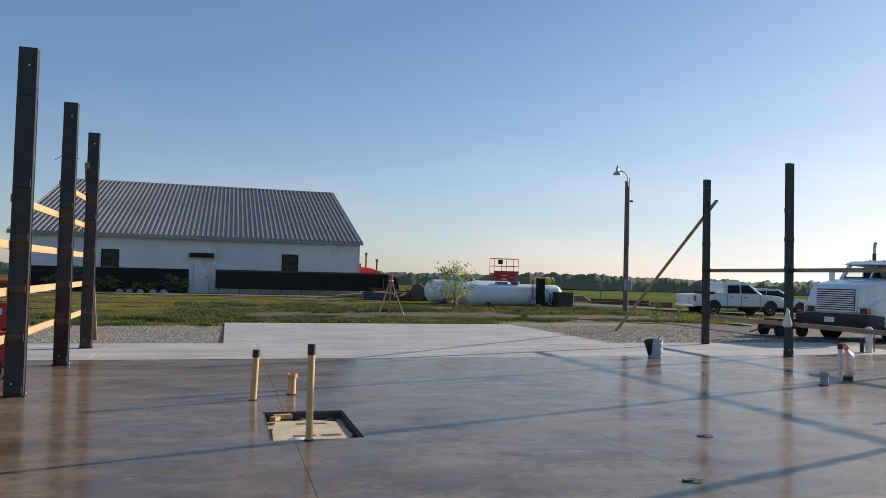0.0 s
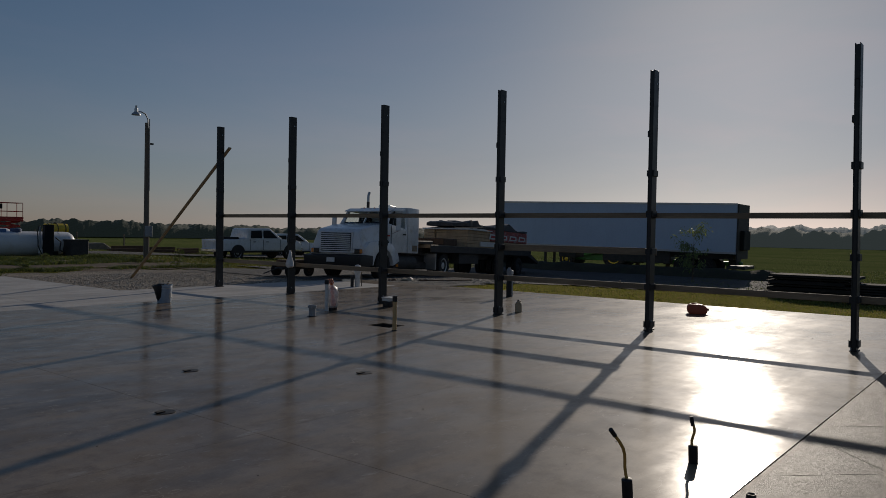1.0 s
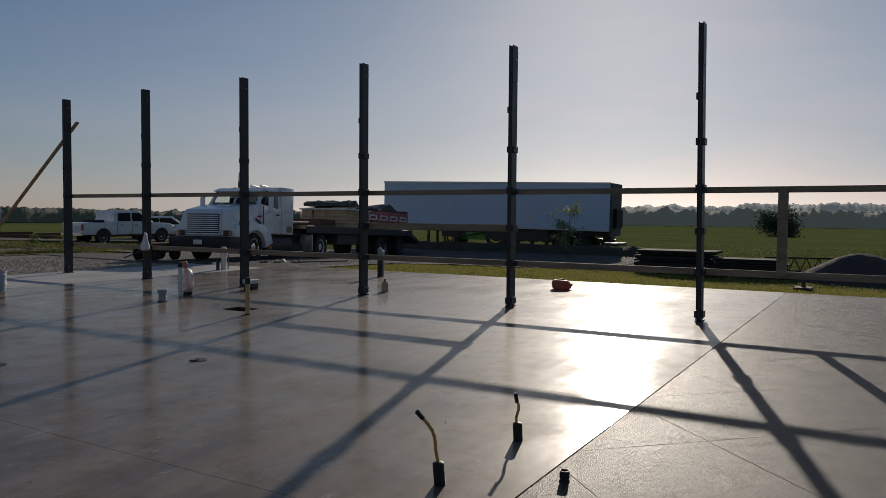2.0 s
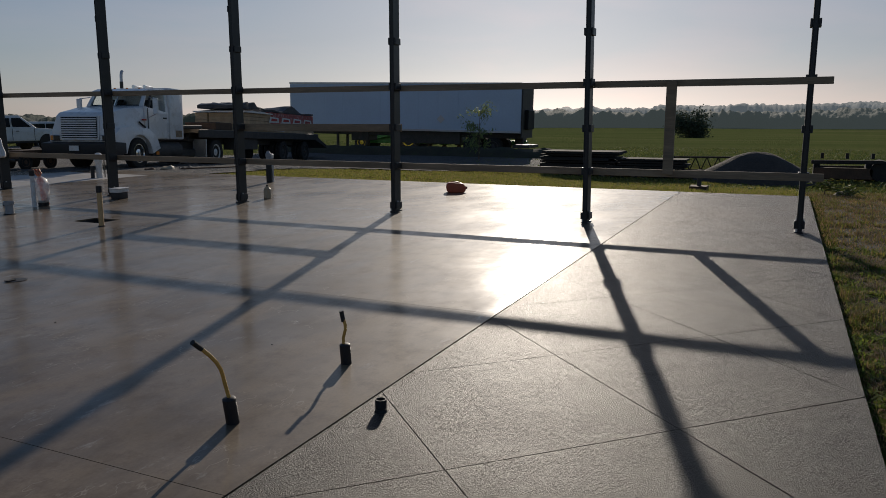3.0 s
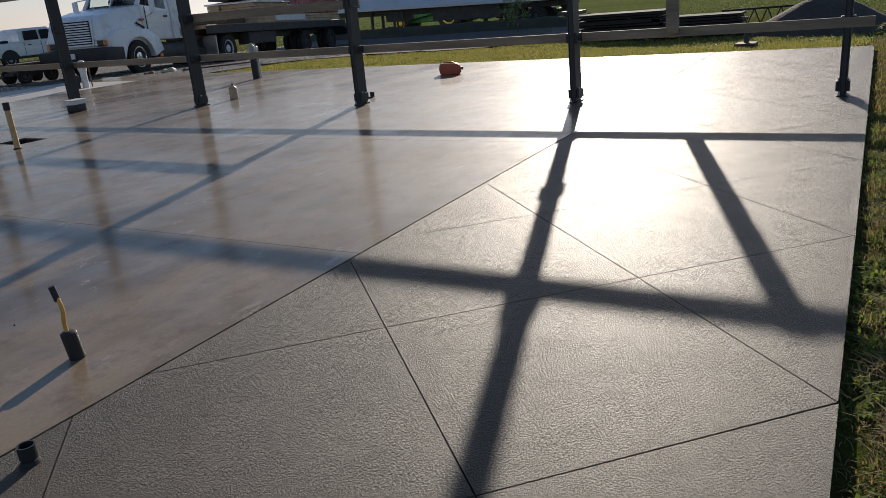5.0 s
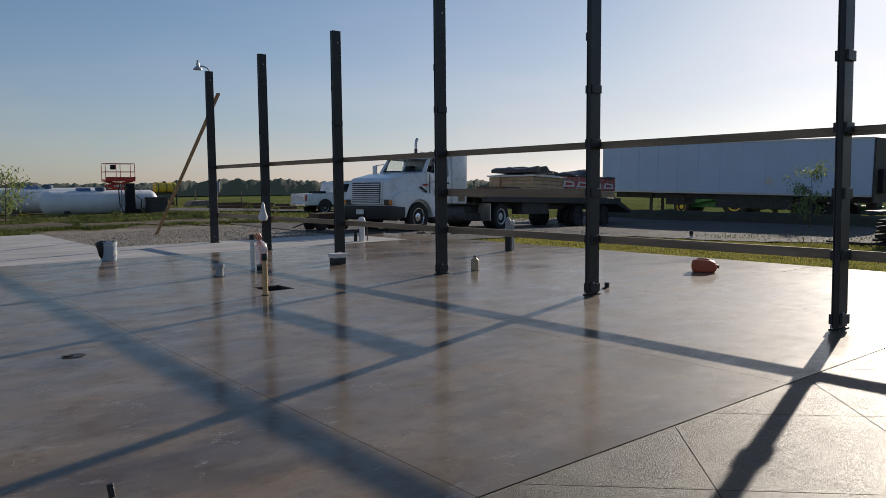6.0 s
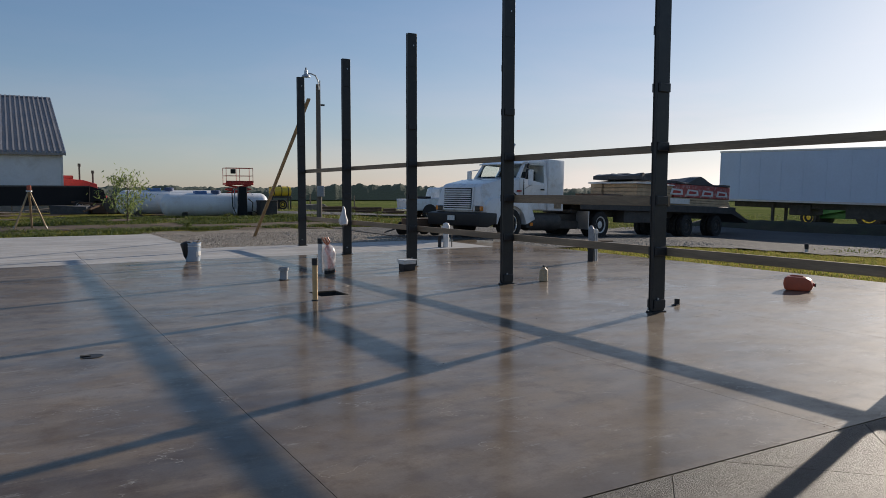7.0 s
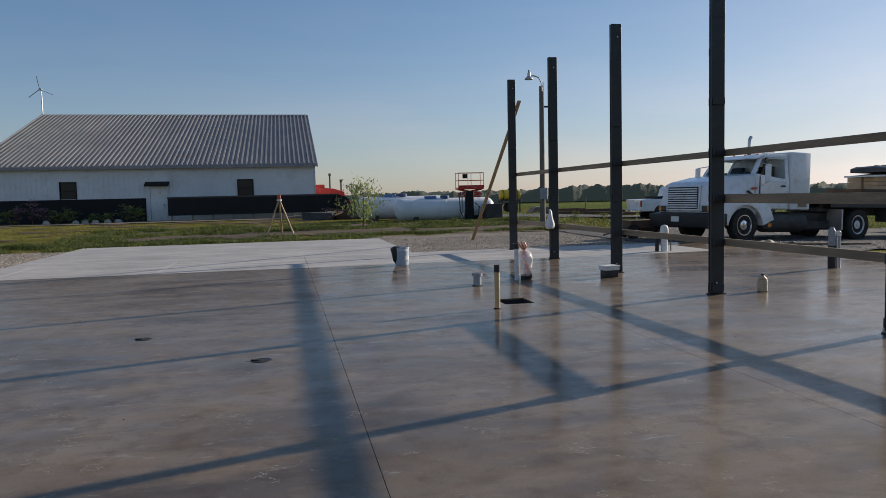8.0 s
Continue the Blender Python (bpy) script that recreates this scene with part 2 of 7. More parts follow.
BARK = plain("bark", (0.14, 0.1, 0.07), 0.9, var=0.3, big=6, fine=50, bump=0.6)
STOCK = plain("dark_steel_stock", (0.035, 0.031, 0.028), 0.95, var=0.35, big=3, fine=30, bump=0.3, dirt=(0.06, 0.045, 0.035))
AMBER = plain("amber_lens", (0.8, 0.25, 0.03), 0.25, var=0.05)
BRICKC = plain("fieldstone", (0.24, 0.21, 0.17), 0.85, var=0.25, big=4, fine=30, bump=0.4)


def glass_mat():
    m, t, p = nodes_of("tinted_glass")
    p.inputs["Base Color"].default_value = (0.02, 0.022, 0.025, 1)
    p.inputs["Roughness"].default_value = 0.12
    p.inputs["Specular IOR Level"].default_value = 0.25
    return m


def clear_glass():
    m, t, p = nodes_of("windscreen_glass")
    p.inputs["Base Color"].default_value = (0.8, 0.85, 0.85, 1)
    p.inputs["Roughness"].default_value = 0.03
    p.inputs["Transmission Weight"].default_value = 1.0
    p.inputs["IOR"].default_value = 1.1
    return m


GLASS, CLEAR = glass_mat(), clear_glass()


def leafy(name, stops, rough=0.6, trans=0.25):
    """Leaves and blades: colour differs from blade to blade, some light comes through."""
    m, t, p = nodes_of(name)
    g = t.nodes.new("ShaderNodeNewGeometry")
    c = ramp(t, g.outputs["Random Per Island"], stops)
    t.links.new(c, p.inputs["Base Color"])
    p.inputs["Roughness"].default_value = rough
    tr = t.nodes.new("ShaderNodeBsdfTranslucent")
    t.links.new(c, tr.inputs["Color"])
    mx = t.nodes.new("ShaderNodeMixShader")
    mx.inputs[0].default_value = trans
    t.links.new(p.outputs[0], mx.inputs[1])
    t.links.new(tr.outputs[0], mx.inputs[2])
    t.links.new(mx.outputs[0], t.nodes["Material Output"].inputs[0])
    return m


BLADES = leafy("grass_blades", [(0.0, (0.1, 0.14, 0.025)), (0.4, (0.19, 0.21, 0.04)), (0.62, (0.27, 0.23, 0.06)), (0.8, (0.3, 0.19, 0.085)), (1.0, (0.4, 0.29, 0.14))], 0.8, 0.55)
FARLAWN = leafy("mown_lawn_blades", [(0.0, (0.15, 0.18, 0.028)), (0.5, (0.33, 0.33, 0.06)), (0.75, (0.42, 0.36, 0.1)), (1.0, (0.42, 0.29, 0.15))], 0.8, 0.45)
STRAW = leafy("short_dry_grass", [(0.0, (0.13, 0.15, 0.03)), (0.3, (0.22, 0.19, 0.055)), (0.55, (0.33, 0.22, 0.1)), (1.0, (0.42, 0.28, 0.15))], 0.85, 0.4)
CLOVER = leafy("clover_leaves", [(0.0, (0.1, 0.16, 0.03)), (1.0, (0.24, 0.28, 0.05))], 0.85, 0.55)
BUSH = leafy("bed_plants", [(0.0, (0.12, 0.18, 0.05)), (0.7, (0.28, 0.32, 0.09)), (1.0, (0.4, 0.36, 0.14))], 0.7, 0.45)
BEDROCK = plain("pale_fieldstone", (0.48, 0.43, 0.36), 0.85, var=0.25, big=4, fine=30, bump=0.4)
LEAVES = leafy("willow_leaves", [(0.0, (0.14, 0.2, 0.06)), (1.0, (0.28, 0.32, 0.11))], 0.5, 0.5)
HAZE = plain("foliage_haze_glow", (0.014, 0.018, 0.012), 0.95, var=0.25, big=0.02, fine=0.2, bump=0.6, dist=1.5, worldly=True)
HAZEN = plain("green_foliage_haze_glow", (0.022, 0.03, 0.015), 0.95, var=0.35, big=0.05, fine=0.4, bump=0.6, dist=1.5, worldly=True)
HAZE2 = plain("ridge_haze_glow", (0.01, 0.012, 0.01), 0.95, var=0.18, big=0.01, fine=0.1, bump=0.4, dist=2.0, worldly=True)
# aerial haze painted in as emission over dark bases; the woods give no light
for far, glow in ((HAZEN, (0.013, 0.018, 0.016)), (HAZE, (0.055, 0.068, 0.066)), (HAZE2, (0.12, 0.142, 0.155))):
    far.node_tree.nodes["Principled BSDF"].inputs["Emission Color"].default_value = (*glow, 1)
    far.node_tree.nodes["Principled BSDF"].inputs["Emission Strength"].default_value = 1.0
DARKLEAF = leafy("field_tree_leaves", [(0.0, (0.045, 0.065, 0.04)), (1.0, (0.08, 0.1, 0.06))], 0.8, 0.2)
WEEDS = leafy("weeds", [(0.0, (0.05, 0.085, 0.02)), (0.6, (0.13, 0.165, 0.035)), (1.0, (0.25, 0.25, 0.065))], 0.7, 0.4)
FLOWERS = leafy("flowers", [(0.0, (0.14, 0.2, 0.06)), (0.5, (0.34, 0.16, 0.22)), (1.0, (0.7, 0.35, 0.52))], 0.6, 0.45)
PASTURE = leafy("pasture_blades", [(0.0, (0.09, 0.13, 0.035)), (0.7, (0.17, 0.19, 0.055)), (1.0, (0.24, 0.22, 0.085))], 0.7, 0.35)


def ground_mat():
    m, t, p = nodes_of("meadow")
    v = coords(t, True)
    far = noise_tex(t, coords(t, True, (0.25, 1, 1)), 0.035, 5.0)
    mid, fine = noise_tex(t, v, 0.5, 7.0, 0.65), noise_tex(t, v, 9.0, 8.0, 0.7)
    c = ramp(t, mid, [(0.3, (0.1, 0.13, 0.025)), (0.5, (0.21, 0.2, 0.045)), (0.7, (0.27, 0.2, 0.085))])
    c = mixed(t, ramp(t, far, [(0.4, (0, 0, 0)), (0.65, (0.6, 0.6, 0.6))]), c, (0.11, 0.16, 0.035))
    c = mixed(t, ramp(t, fine, [(0.46, (0, 0, 0)), (0.62, (0.75, 0.75, 0.75))]), c, (0.14, 0.095, 0.05))
    c = mixed(t, 1.0, c, ramp(t, noise_tex(t, v, 45.0, 6.0, 0.7), [(0.3, (0.5, 0.5, 0.5)), (0.7, (1, 1, 1))]), "MULTIPLY")
    sep = t.nodes.new("ShaderNodeSeparateXYZ")
    t.links.new(v, sep.inputs[0])
    field = nnode(t, "ShaderNodeMapRange", **{"From Min": 30.0, "From Max": 42.0})
    t.links.new(sep.outputs[0], field.inputs["Value"])
    crop = ramp(t, noise_tex(t, coords(t, True, (1, 0.15, 1)), 0.05, 6.0, 0.6), [(0.35, (0.11, 0.14, 0.045)), (0.55, (0.15, 0.17, 0.06)), (0.7, (0.2, 0.185, 0.085))])
    c = mixed(t, field.outputs[0], c, crop)
    t.links.new(c, p.inputs["Base Color"])
    p.inputs["Roughness"].default_value = 0.95
    p.inputs["Specular IOR Level"].default_value = 0.0
    bumped(t, p, fine, 1.0, 0.12)
    return m


def gravel_mat(name, lo, hi, cell):
    m, t, p = nodes_of(name)
    v = coords(t, True)
    vo = nnode(t, "ShaderNodeTexVoronoi", Scale=cell)
    t.links.new(v, vo.inputs["Vector"])
    sep = t.nodes.new("ShaderNodeSeparateColor")
    t.links.new(vo.outputs["Color"], sep.inputs[0])
    c = ramp(t, sep.outputs[0], [(0.0, lo), (1.0, hi)])
    c = mixed(t, ramp(t, noise_tex(t, v, 0.6, 7.0, 0.65), [(0.4, (0, 0, 0)), (0.65, (0.7, 0.7, 0.7))]), c, shade(lo, 0.9))
    c = mixed(t, ramp(t, vo.outputs["Distance"], [(0.35, (0, 0, 0)), (0.7, (0.8, 0.8, 0.8))]), c, shade(lo, 0.35))
    t.links.new(c, p.inputs["Base Color"])
    p.inputs["Roughness"].default_value = 0.9
    inv = t.nodes.new("ShaderNodeMath")
    inv.operation = "SUBTRACT"
    inv.inputs[0].default_value = 1.0
    t.links.new(vo.outputs["Distance"], inv.inputs[1])
    bumped(t, p, inv.outputs[0], 1.0, 0.03)
    return m


MEADOW = ground_mat()
GRAVEL = gravel_mat("crushed_limestone", (0.2, 0.165, 0.125), (0.5, 0.43, 0.34), 19.0)
DRIVE = gravel_mat("packed_gravel", (0.11, 0.105, 0.1), (0.2, 0.19, 0.178), 34.0)
PEBBLE = leafy("pale_limestone_pebbles", [(0.0, (0.16, 0.13, 0.1)), (0.5, (0.34, 0.29, 0.23)), (1.0, (0.52, 0.47, 0.4))], 0.9, 0.0)
STONES = plain("loose_stone", (0.3, 0.27, 0.225), 0.9, var=0.3, big=3, fine=30)

# ---------------------------------------------------------------- mesh helpers


def thing(name, label, category, m=None, group="", kind=""):
    ob = new(name)
    ob.empty_display_size = 0.2
    ob.matrix_basis = m or Matrix()
    return tagged(ob, label, category, group, kind)


def mesh_of(name, bm, material, smooth=False):
    me = bpy.data.meshes.new(name)
    bmesh.ops.recalc_face_normals(bm, faces=bm.faces)
    bm.to_mesh(me)
    bm.free()
    me.materials.append(material)
    if smooth:
        for p in me.polygons:
            p.use_smooth = True
        me.set_sharp_from_angle(angle=radians(35))
    return me


def part(name, bm, material, parent=None, label="", smooth=False, at=None):
    ob = new(name, mesh_of(name, bm, material, smooth))
    if parent:
        ob.parent = parent
    if at is not None:
        ob.matrix_basis = at
    return tagged(ob, label)


def solo(name, bm, material, label, category, m=None, group="", kind="", smooth=False):
    ob = new(name, mesh_of(name, bm, material, smooth))
    ob.matrix_basis = m or Matrix()
    return tagged(ob, label, category, group, kind)


def bev(bm, geom, w, seg=1):
    if w > 0:
        bmesh.ops.bevel(bm, geom=list({e for f in geom for e in f.edges}), offset=w, segments=seg, affect="EDGES", profile=0.6)


def box(bm, x0, x1, y0, y1, z0, z1, w=0.0, seg=1):
    vs = [bm.verts.new((x, y, z)) for z in (z0, z1) for y in (y0, y1) for x in (x0, x1)]
    fs = [bm.faces.new([vs[i] for i in q]) for q in ((0, 2, 3, 1), (4, 5, 7, 6), (0, 1, 5, 4), (2, 6, 7, 3), (0, 4, 6, 2), (1, 3, 7, 5))]
    bev(bm, fs, w, seg)
    return bm


def boxm(*a, **k):
    return box(bmesh.new(), *a, **k)


def prism(bm, pts, y0, y1, w=0.0, seg=1, axis="y", inset=0.0):
    """A profile in x and z drawn across y (or, with axis z, in x and y drawn up)."""
    n = len(pts)
    cx, cz = sum(p[0] for p in pts) / n, sum(p[1] for p in pts) / n

    def put(p, d, k):
        px, pz = cx + (p[0] - cx) * k, cz + (p[1] - cz) * k
        return (px, d, pz) if axis == "y" else ((px, pz, d) if axis == "z" else (d, px, pz))
    a = [bm.verts.new(put(p, y0, 1)) for p in pts]
    b = [bm.verts.new(put(p, y1, 1 - inset)) for p in pts]
    fs = [bm.faces.new(a), bm.faces.new(b[::-1])]
    fs += [bm.faces.new((a[i], b[i], b[(i + 1) % n], a[(i + 1) % n])) for i in range(n)]
    bev(bm, fs, w, seg)
    return bm


def prismm(*a, **k):
    return prism(bmesh.new(), *a, **k)


def tube(bm, p0, p1, r0, r1=None, seg=14, caps=True):
    p0, p1 = Vector(p0), Vector(p1)
    d = p1 - p0
    q = d.to_track_quat("Z", "Y").to_matrix().to_4x4()
    bmesh.ops.create_cone(bm, cap_ends=caps, segments=seg, radius1=r0, radius2=r0 if r1 is None else r1, depth=d.length, matrix=Matrix.Translation((p0 + p1) / 2) @ q)
    return bm


def tubem(*a, **k):
    return tube(bmesh.new(), *a, **k)


def lathe(bm, rings, seg=20, m=None):
    """rings: radius and height, bottom to top, round z."""
    m = m or Matrix()
    rows = [[bm.verts.new(m @ Vector((r * math.cos(a * math.tau / seg), r * math.sin(a * math.tau / seg), z))) for a in range(seg)] for r, z in rings]
    for lo, hi in zip(rows, rows[1:]):
        for i in range(seg):
            bm.faces.new((lo[i], lo[(i + 1) % seg], hi[(i + 1) % seg], hi[i]))
    bm.faces.new(rows[0][::-1])
    bm.faces.new(rows[-1])
    return bm


def lathem(*a, **k):
    return lathe(bmesh.new(), *a, **k)


def beam(bm, p0, p1, w, h, up=(0, 0, 1)):
    """A board from p0 to p1, w wide and h high."""
    p0, p1 = Vector(p0), Vector(p1)
    d = (p1 - p0).normalized()
    s = d.cross(Vector(up)).normalized() * (w / 2)
    u = s.cross(d).normalized() * (h / 2)
    vs = [bm.verts.new(p + a * s + b * u) for p in (p0, p1) for a, b in ((-1, -1), (1, -1), (1, 1), (-1, 1))]
    fs = [bm.faces.new([vs[i] for i in q]) for q in ((0, 3, 2, 1), (4, 5, 6, 7), (0, 1, 5, 4), (1, 2, 6, 5), (2, 3, 7, 6), (3, 0, 4, 7))]
    bev(bm, fs, min(w, h) * 0.08)
    return bm


def beamm(*a, **k):
    return beam(bmesh.new(), *a, **k)


def pipe_path(bm, pts, r, seg=10):
    """A bent round bar through the points."""
    pts = [Vector(p) for p in pts]
    rows = []
    for i, p in enumerate(pts):
        d = (pts[min(i + 1, len(pts) - 1)] - pts[max(i - 1, 0)]).normalized()
        s = d.cross(Vector((0.13, 0.97, 0.21))).normalized()
        u = s.cross(d)
        rows.append([bm.verts.new(p + r * (math.cos(a * math.tau / seg) * s + math.sin(a * math.tau / seg) * u)) for a in range(seg)])
    for lo, hi in zip(rows, rows[1:]):
        for i in range(seg):
            bm.faces.new((lo[i], lo[(i + 1) % seg], hi[(i + 1) % seg], hi[i]))
    bm.faces.new(rows[0][::-1])
    bm.faces.new(rows[-1])
    return bm


def smooth01(a, b, v):
    k = min(1.0, max(0.0, (v - a) / (b - a)))
    return k * k * (3 - 2 * k)


def fused(bm):
    """Boxes that touch, joined into one body without inner faces."""
    bmesh.ops.remove_doubles(bm, verts=bm.verts, dist=1e-5)
    inner = [f for f in bm.faces if sum(1 for g in bm.faces if g is not f and (g.calc_center_median() - f.calc_center_median()).length < 1e-5) > 0]
    bmesh.ops.delete(bm, geom=inner, context="FACES")
    return bm


def ground_z(x, y):
    """Height of the land: flat at the slab, rising a little to the barn, falling to the east and far away."""
    north = -0.065 + 0.265 * smooth01(14, 40, y)
    ease = smooth01(-2, 8, y)
    east = 0.5 * smooth01(16, 34, x) * ease + 0.46 * smooth01(16.5, 26, x) * (1 - ease) + 0.7 * smooth01(34, 90, x) + 3.0 * smooth01(80, 320, x)
    r = math.hypot(x - 8, y - 5)
    far = 4.0 * smooth01(90, 520, r) * (1 - smooth01(80, 320, x))
    rough = 0.0
    if not (-9 < x < 18.4 and -7 < y < 20.5):
        rough = 0.05 * noise.noise((x * 0.25, y * 0.25, 0.0)) * smooth01(0, 5, max(-9 - x, x - 18.4, -7 - y, y - 20.5))
    return north - east - far + rough

# ---------------------------------------------------------------- land


def land():
    bm = bmesh.new()
    radii = [0.0] + [1.2 * i for i in range(1, 60)] + [72 * 1.09 ** i for i in range(0, 46)]
    n = 112
    rows = []
    for r in radii[1:]:
        rows.append([bm.verts.new((8 + r * math.cos(i * math.tau / n), 5 + r * math.sin(i * math.tau / n), 0)) for i in range(n)])
    mid = bm.verts.new((8, 5, 0))
    for i in range(n):
        bm.faces.new((mid, rows[0][i], rows[0][(i + 1) % n]))
    for lo, hi in zip(rows, rows[1:]):
        for i in range(n):
            bm.faces.new((lo[i], hi[i], hi[(i + 1) % n], lo[(i + 1) % n]))
    for v in bm.verts:
        z = ground_z(v.co.x, v.co.y)
        if -6 < v.co.x < 14 and -3.5 < v.co.y < 9.5:
            z = -0.45
        v.co.z = z
    ob = solo("ground", bm, MEADOW, "uneven green and straw-coloured meadow around the building slab", "ground", kind="structure", smooth=True)
    return ob


land()


def sheet(name, inside, box4, cell, material, label, lift, kind="structure"):
    """A ragged-edged sheet of gravel or track that follows the land."""
    x0, x1, y0, y1 = box4
    nx, ny = int((x1 - x0) / cell), int((y1 - y0) / cell)
    verts, faces, seen = [], [], {}

    def vert(i, j):
        if (i, j) not in seen:
            x = x0 + i * cell + 0.3 * cell * noise.noise((i * 0.9, j * 0.9, 3.3))
            y = y0 + j * cell + 0.3 * cell * noise.noise((i * 0.9, j * 0.9, 7.7))
            seen[(i, j)] = len(verts)
            verts.append((x, y, ground_z(x, y) + lift))
        return seen[(i, j)]
    for i in range(nx):
        for j in range(ny):
            x, y = x0 + (i + 0.5) * cell, y0 + (j + 0.5) * cell
            e = 0.9 * noise.noise((x * 0.5, y * 0.5, 1.0)) + 0.5 * noise.noise((x * 1.9, y * 1.9, 5.0))
            if inside(x, y, e):
                faces.append((vert(i, j), vert(i + 1, j), vert(i + 1, j + 1), vert(i, j + 1)))
    me = bpy.data.meshes.new(name)
    me.from_pydata(verts, [], faces)
    me.materials.append(material)
    for p in me.polygons:
        p.use_smooth = True
    return tagged(new(name, me), label, "gravel", kind=kind)


sheet("gravel_bed", lambda x, y, e: 12.2 < y < 18.1 + 0.35 * e and x < 0.0, (-9.5, 0.0, 12.15, 19.0), 0.25, GRAVEL,
      "pale crushed limestone beside the concrete apron", 0.02)
sheet("gravel_yard", lambda x, y, e: (9.2 < x and 12.3 < y < 21.0 - 0.5 * (x - 9.3) * 0.25 + e and x < 20), (9.2, 20.2, 12.25, 23.0), 0.25, GRAVEL,
      "grey gravel yard beside the concrete apron", 0.02)
def on_drive(x, y, e):
    """Where the packed gravel lies: a yard under the truck with a branch to the south."""
    yard = x < 40 + e and -1.5 + 0.12 * (x - 23) + e < y < 22 + e and x + 0.9 * (y - 6) > 24.9 + 0.5 * e and (y > 3 or x > 25.6 + 0.6 * e)
    corner = 16.2 < x < 22 and 8.8 + 0.4 * e < y < 20 + e and not (x < 17.3 and y < 12.45)
    return yard and x > 19.9 or corner


sheet("driveway", on_drive, (16.2, 41, -3, 24), 0.4, DRIVE, "packed grey gravel driveway under the parked truck", 0.045)
sheet("farm_track", lambda x, y, e: abs(y - 35.5 - 0.02 * (x - 20) ** 2 * 0.3) < 2.2 + 0.5 * e and x > 17.5, (17, 60, 30, 48), 0.5, DRIVE,
      "grey gravel farm track across the meadow", 0.05)
sheet("barn_path", lambda x, y, e: abs(y - 40.3) < 1.3 + 0.5 * e, (-14, 18, 37, 43), 0.4, GRAVEL,
      "pale gravel path in front of the barn", 0.05)
LAWNSOIL = plain("lawn_thatch", (0.065, 0.048, 0.026), 0.95, var=0.35, big=2.5, fine=30, bump=1.0, dist=0.03, worldly=True, dirt=(0.075, 0.085, 0.03))
SOIL = plain("bare_soil", (0.115, 0.076, 0.045), 0.95, var=0.3, big=1.0, fine=12, bump=0.9, dist=0.04, worldly=True)
sheet("bare_soil", lambda x, y, e: 22.5 + 1.2 * e < y < 25.5 + 1.5 * e and x > 1 + 2 * e, (-2, 19, 20, 29), 0.3, SOIL, "strip of bare brown soil in the lawn", 0.03)
sheet("bare_soil", lambda x, y, e: e + 0.4 * noise.noise((x * 0.35, y * 1.2, 4.0)) > 0.27, (-12, 19, 20.5, 39), 0.25, SOIL, "scattered bare brown patches in the lawn", 0.025)

# ---------------------------------------------------------------- slab
SX0, SX1, SY0, SY1 = -8.0, 17.25, -6.21, 12.4
NJ, EJ, PJ = 9.32, 16.15, -3.868
HOLES = [(0.43, 1.33, 2.46, 3.94), (9.04, 9.44, 2.95, 3.45)]
slab = thing("slab", "large polished grey concrete building slab with saw-cut joints", "floor", kind="structure")


def cells(x0, x1, y0, y1):
    """Rectangles that fill the given one but for the box-outs."""
    xs, ys = {x0, x1}, {y0, y1}
    for a, b, c, d in HOLES:
        xs |= {v for v in (a, b) if x0 < v < x1}
        ys |= {v for v in (c, d) if y0 < v < y1}
    xs, ys = sorted(xs), sorted(ys)
    for xa, xb in zip(xs, xs[1:]):
        for ya, yb in zip(ys, ys[1:]):
            mx, my = (xa + xb) / 2, (ya + yb) / 2
            if not any(a < mx < b and c < my < d for a, b, c, d in HOLES):
                yield xa, xb, ya, yb


def plate(x0, x1, y0, y1, z0, z1):
    """A plate with the box-outs left open."""
    bm = bmesh.new()
    for xa, xb, ya, yb in cells(x0, x1, y0, y1):
        box(bm, xa, xb, ya, yb, z0, z1)
    return fused(bm)


part("base", plate(SX0 + 0.01, SX1 - 0.01, SY0 + 0.01, SY1 - 0.01, -0.42, -0.018), JOINT, slab)
GAP = 0.002
XJ = [SX0, -5.3, -2.3, 0.66, 3.735, 6.722, 9.7, 12.75, EJ]
YJ = [PJ, -0.66, 2.85, 6.1, NJ]
for xa, xb in zip(XJ, XJ[1:]):
    for ya, yb in zip(YJ, YJ[1:]):
        part("panel", plate(xa + GAP, xb - GAP, ya + (0.006 if ya == PJ else 0.0012), yb - 0.0012, -0.018, 0.0), SLAB, slab)
for xa, xb in zip(XJ, XJ[1:]):
    part("panel", boxm(xa + 0.002, xb - 0.002, NJ + 0.003, SY1, -0.3, 0.0, 0.004), PALE, slab)
for ya, yb in zip([PJ] + YJ[1:], YJ[1:] + [SY1]):
    part("panel", boxm(EJ + 0.004, SX1, ya + 0.002, yb - 0.002, -0.3, 0.0, 0.006), SLAB, slab)


def clip(poly, a, b, c):
    """The part of a polygon where a*x + b*y <= c."""
    out = []
    for p, q in zip(poly, poly[1:] + poly[:1]):
        dp, dq = a * p[0] + b * p[1] - c, a * q[0] + b * q[1] - c
        if dp <= 0:
            out.append(p)
        if (dp < 0 < dq) or (dq < 0 < dp):
            k = dp / (dp - dq)
            out.append((p[0] + k * (q[0] - p[0]), p[1] + k * (q[1] - p[1])))
    return out


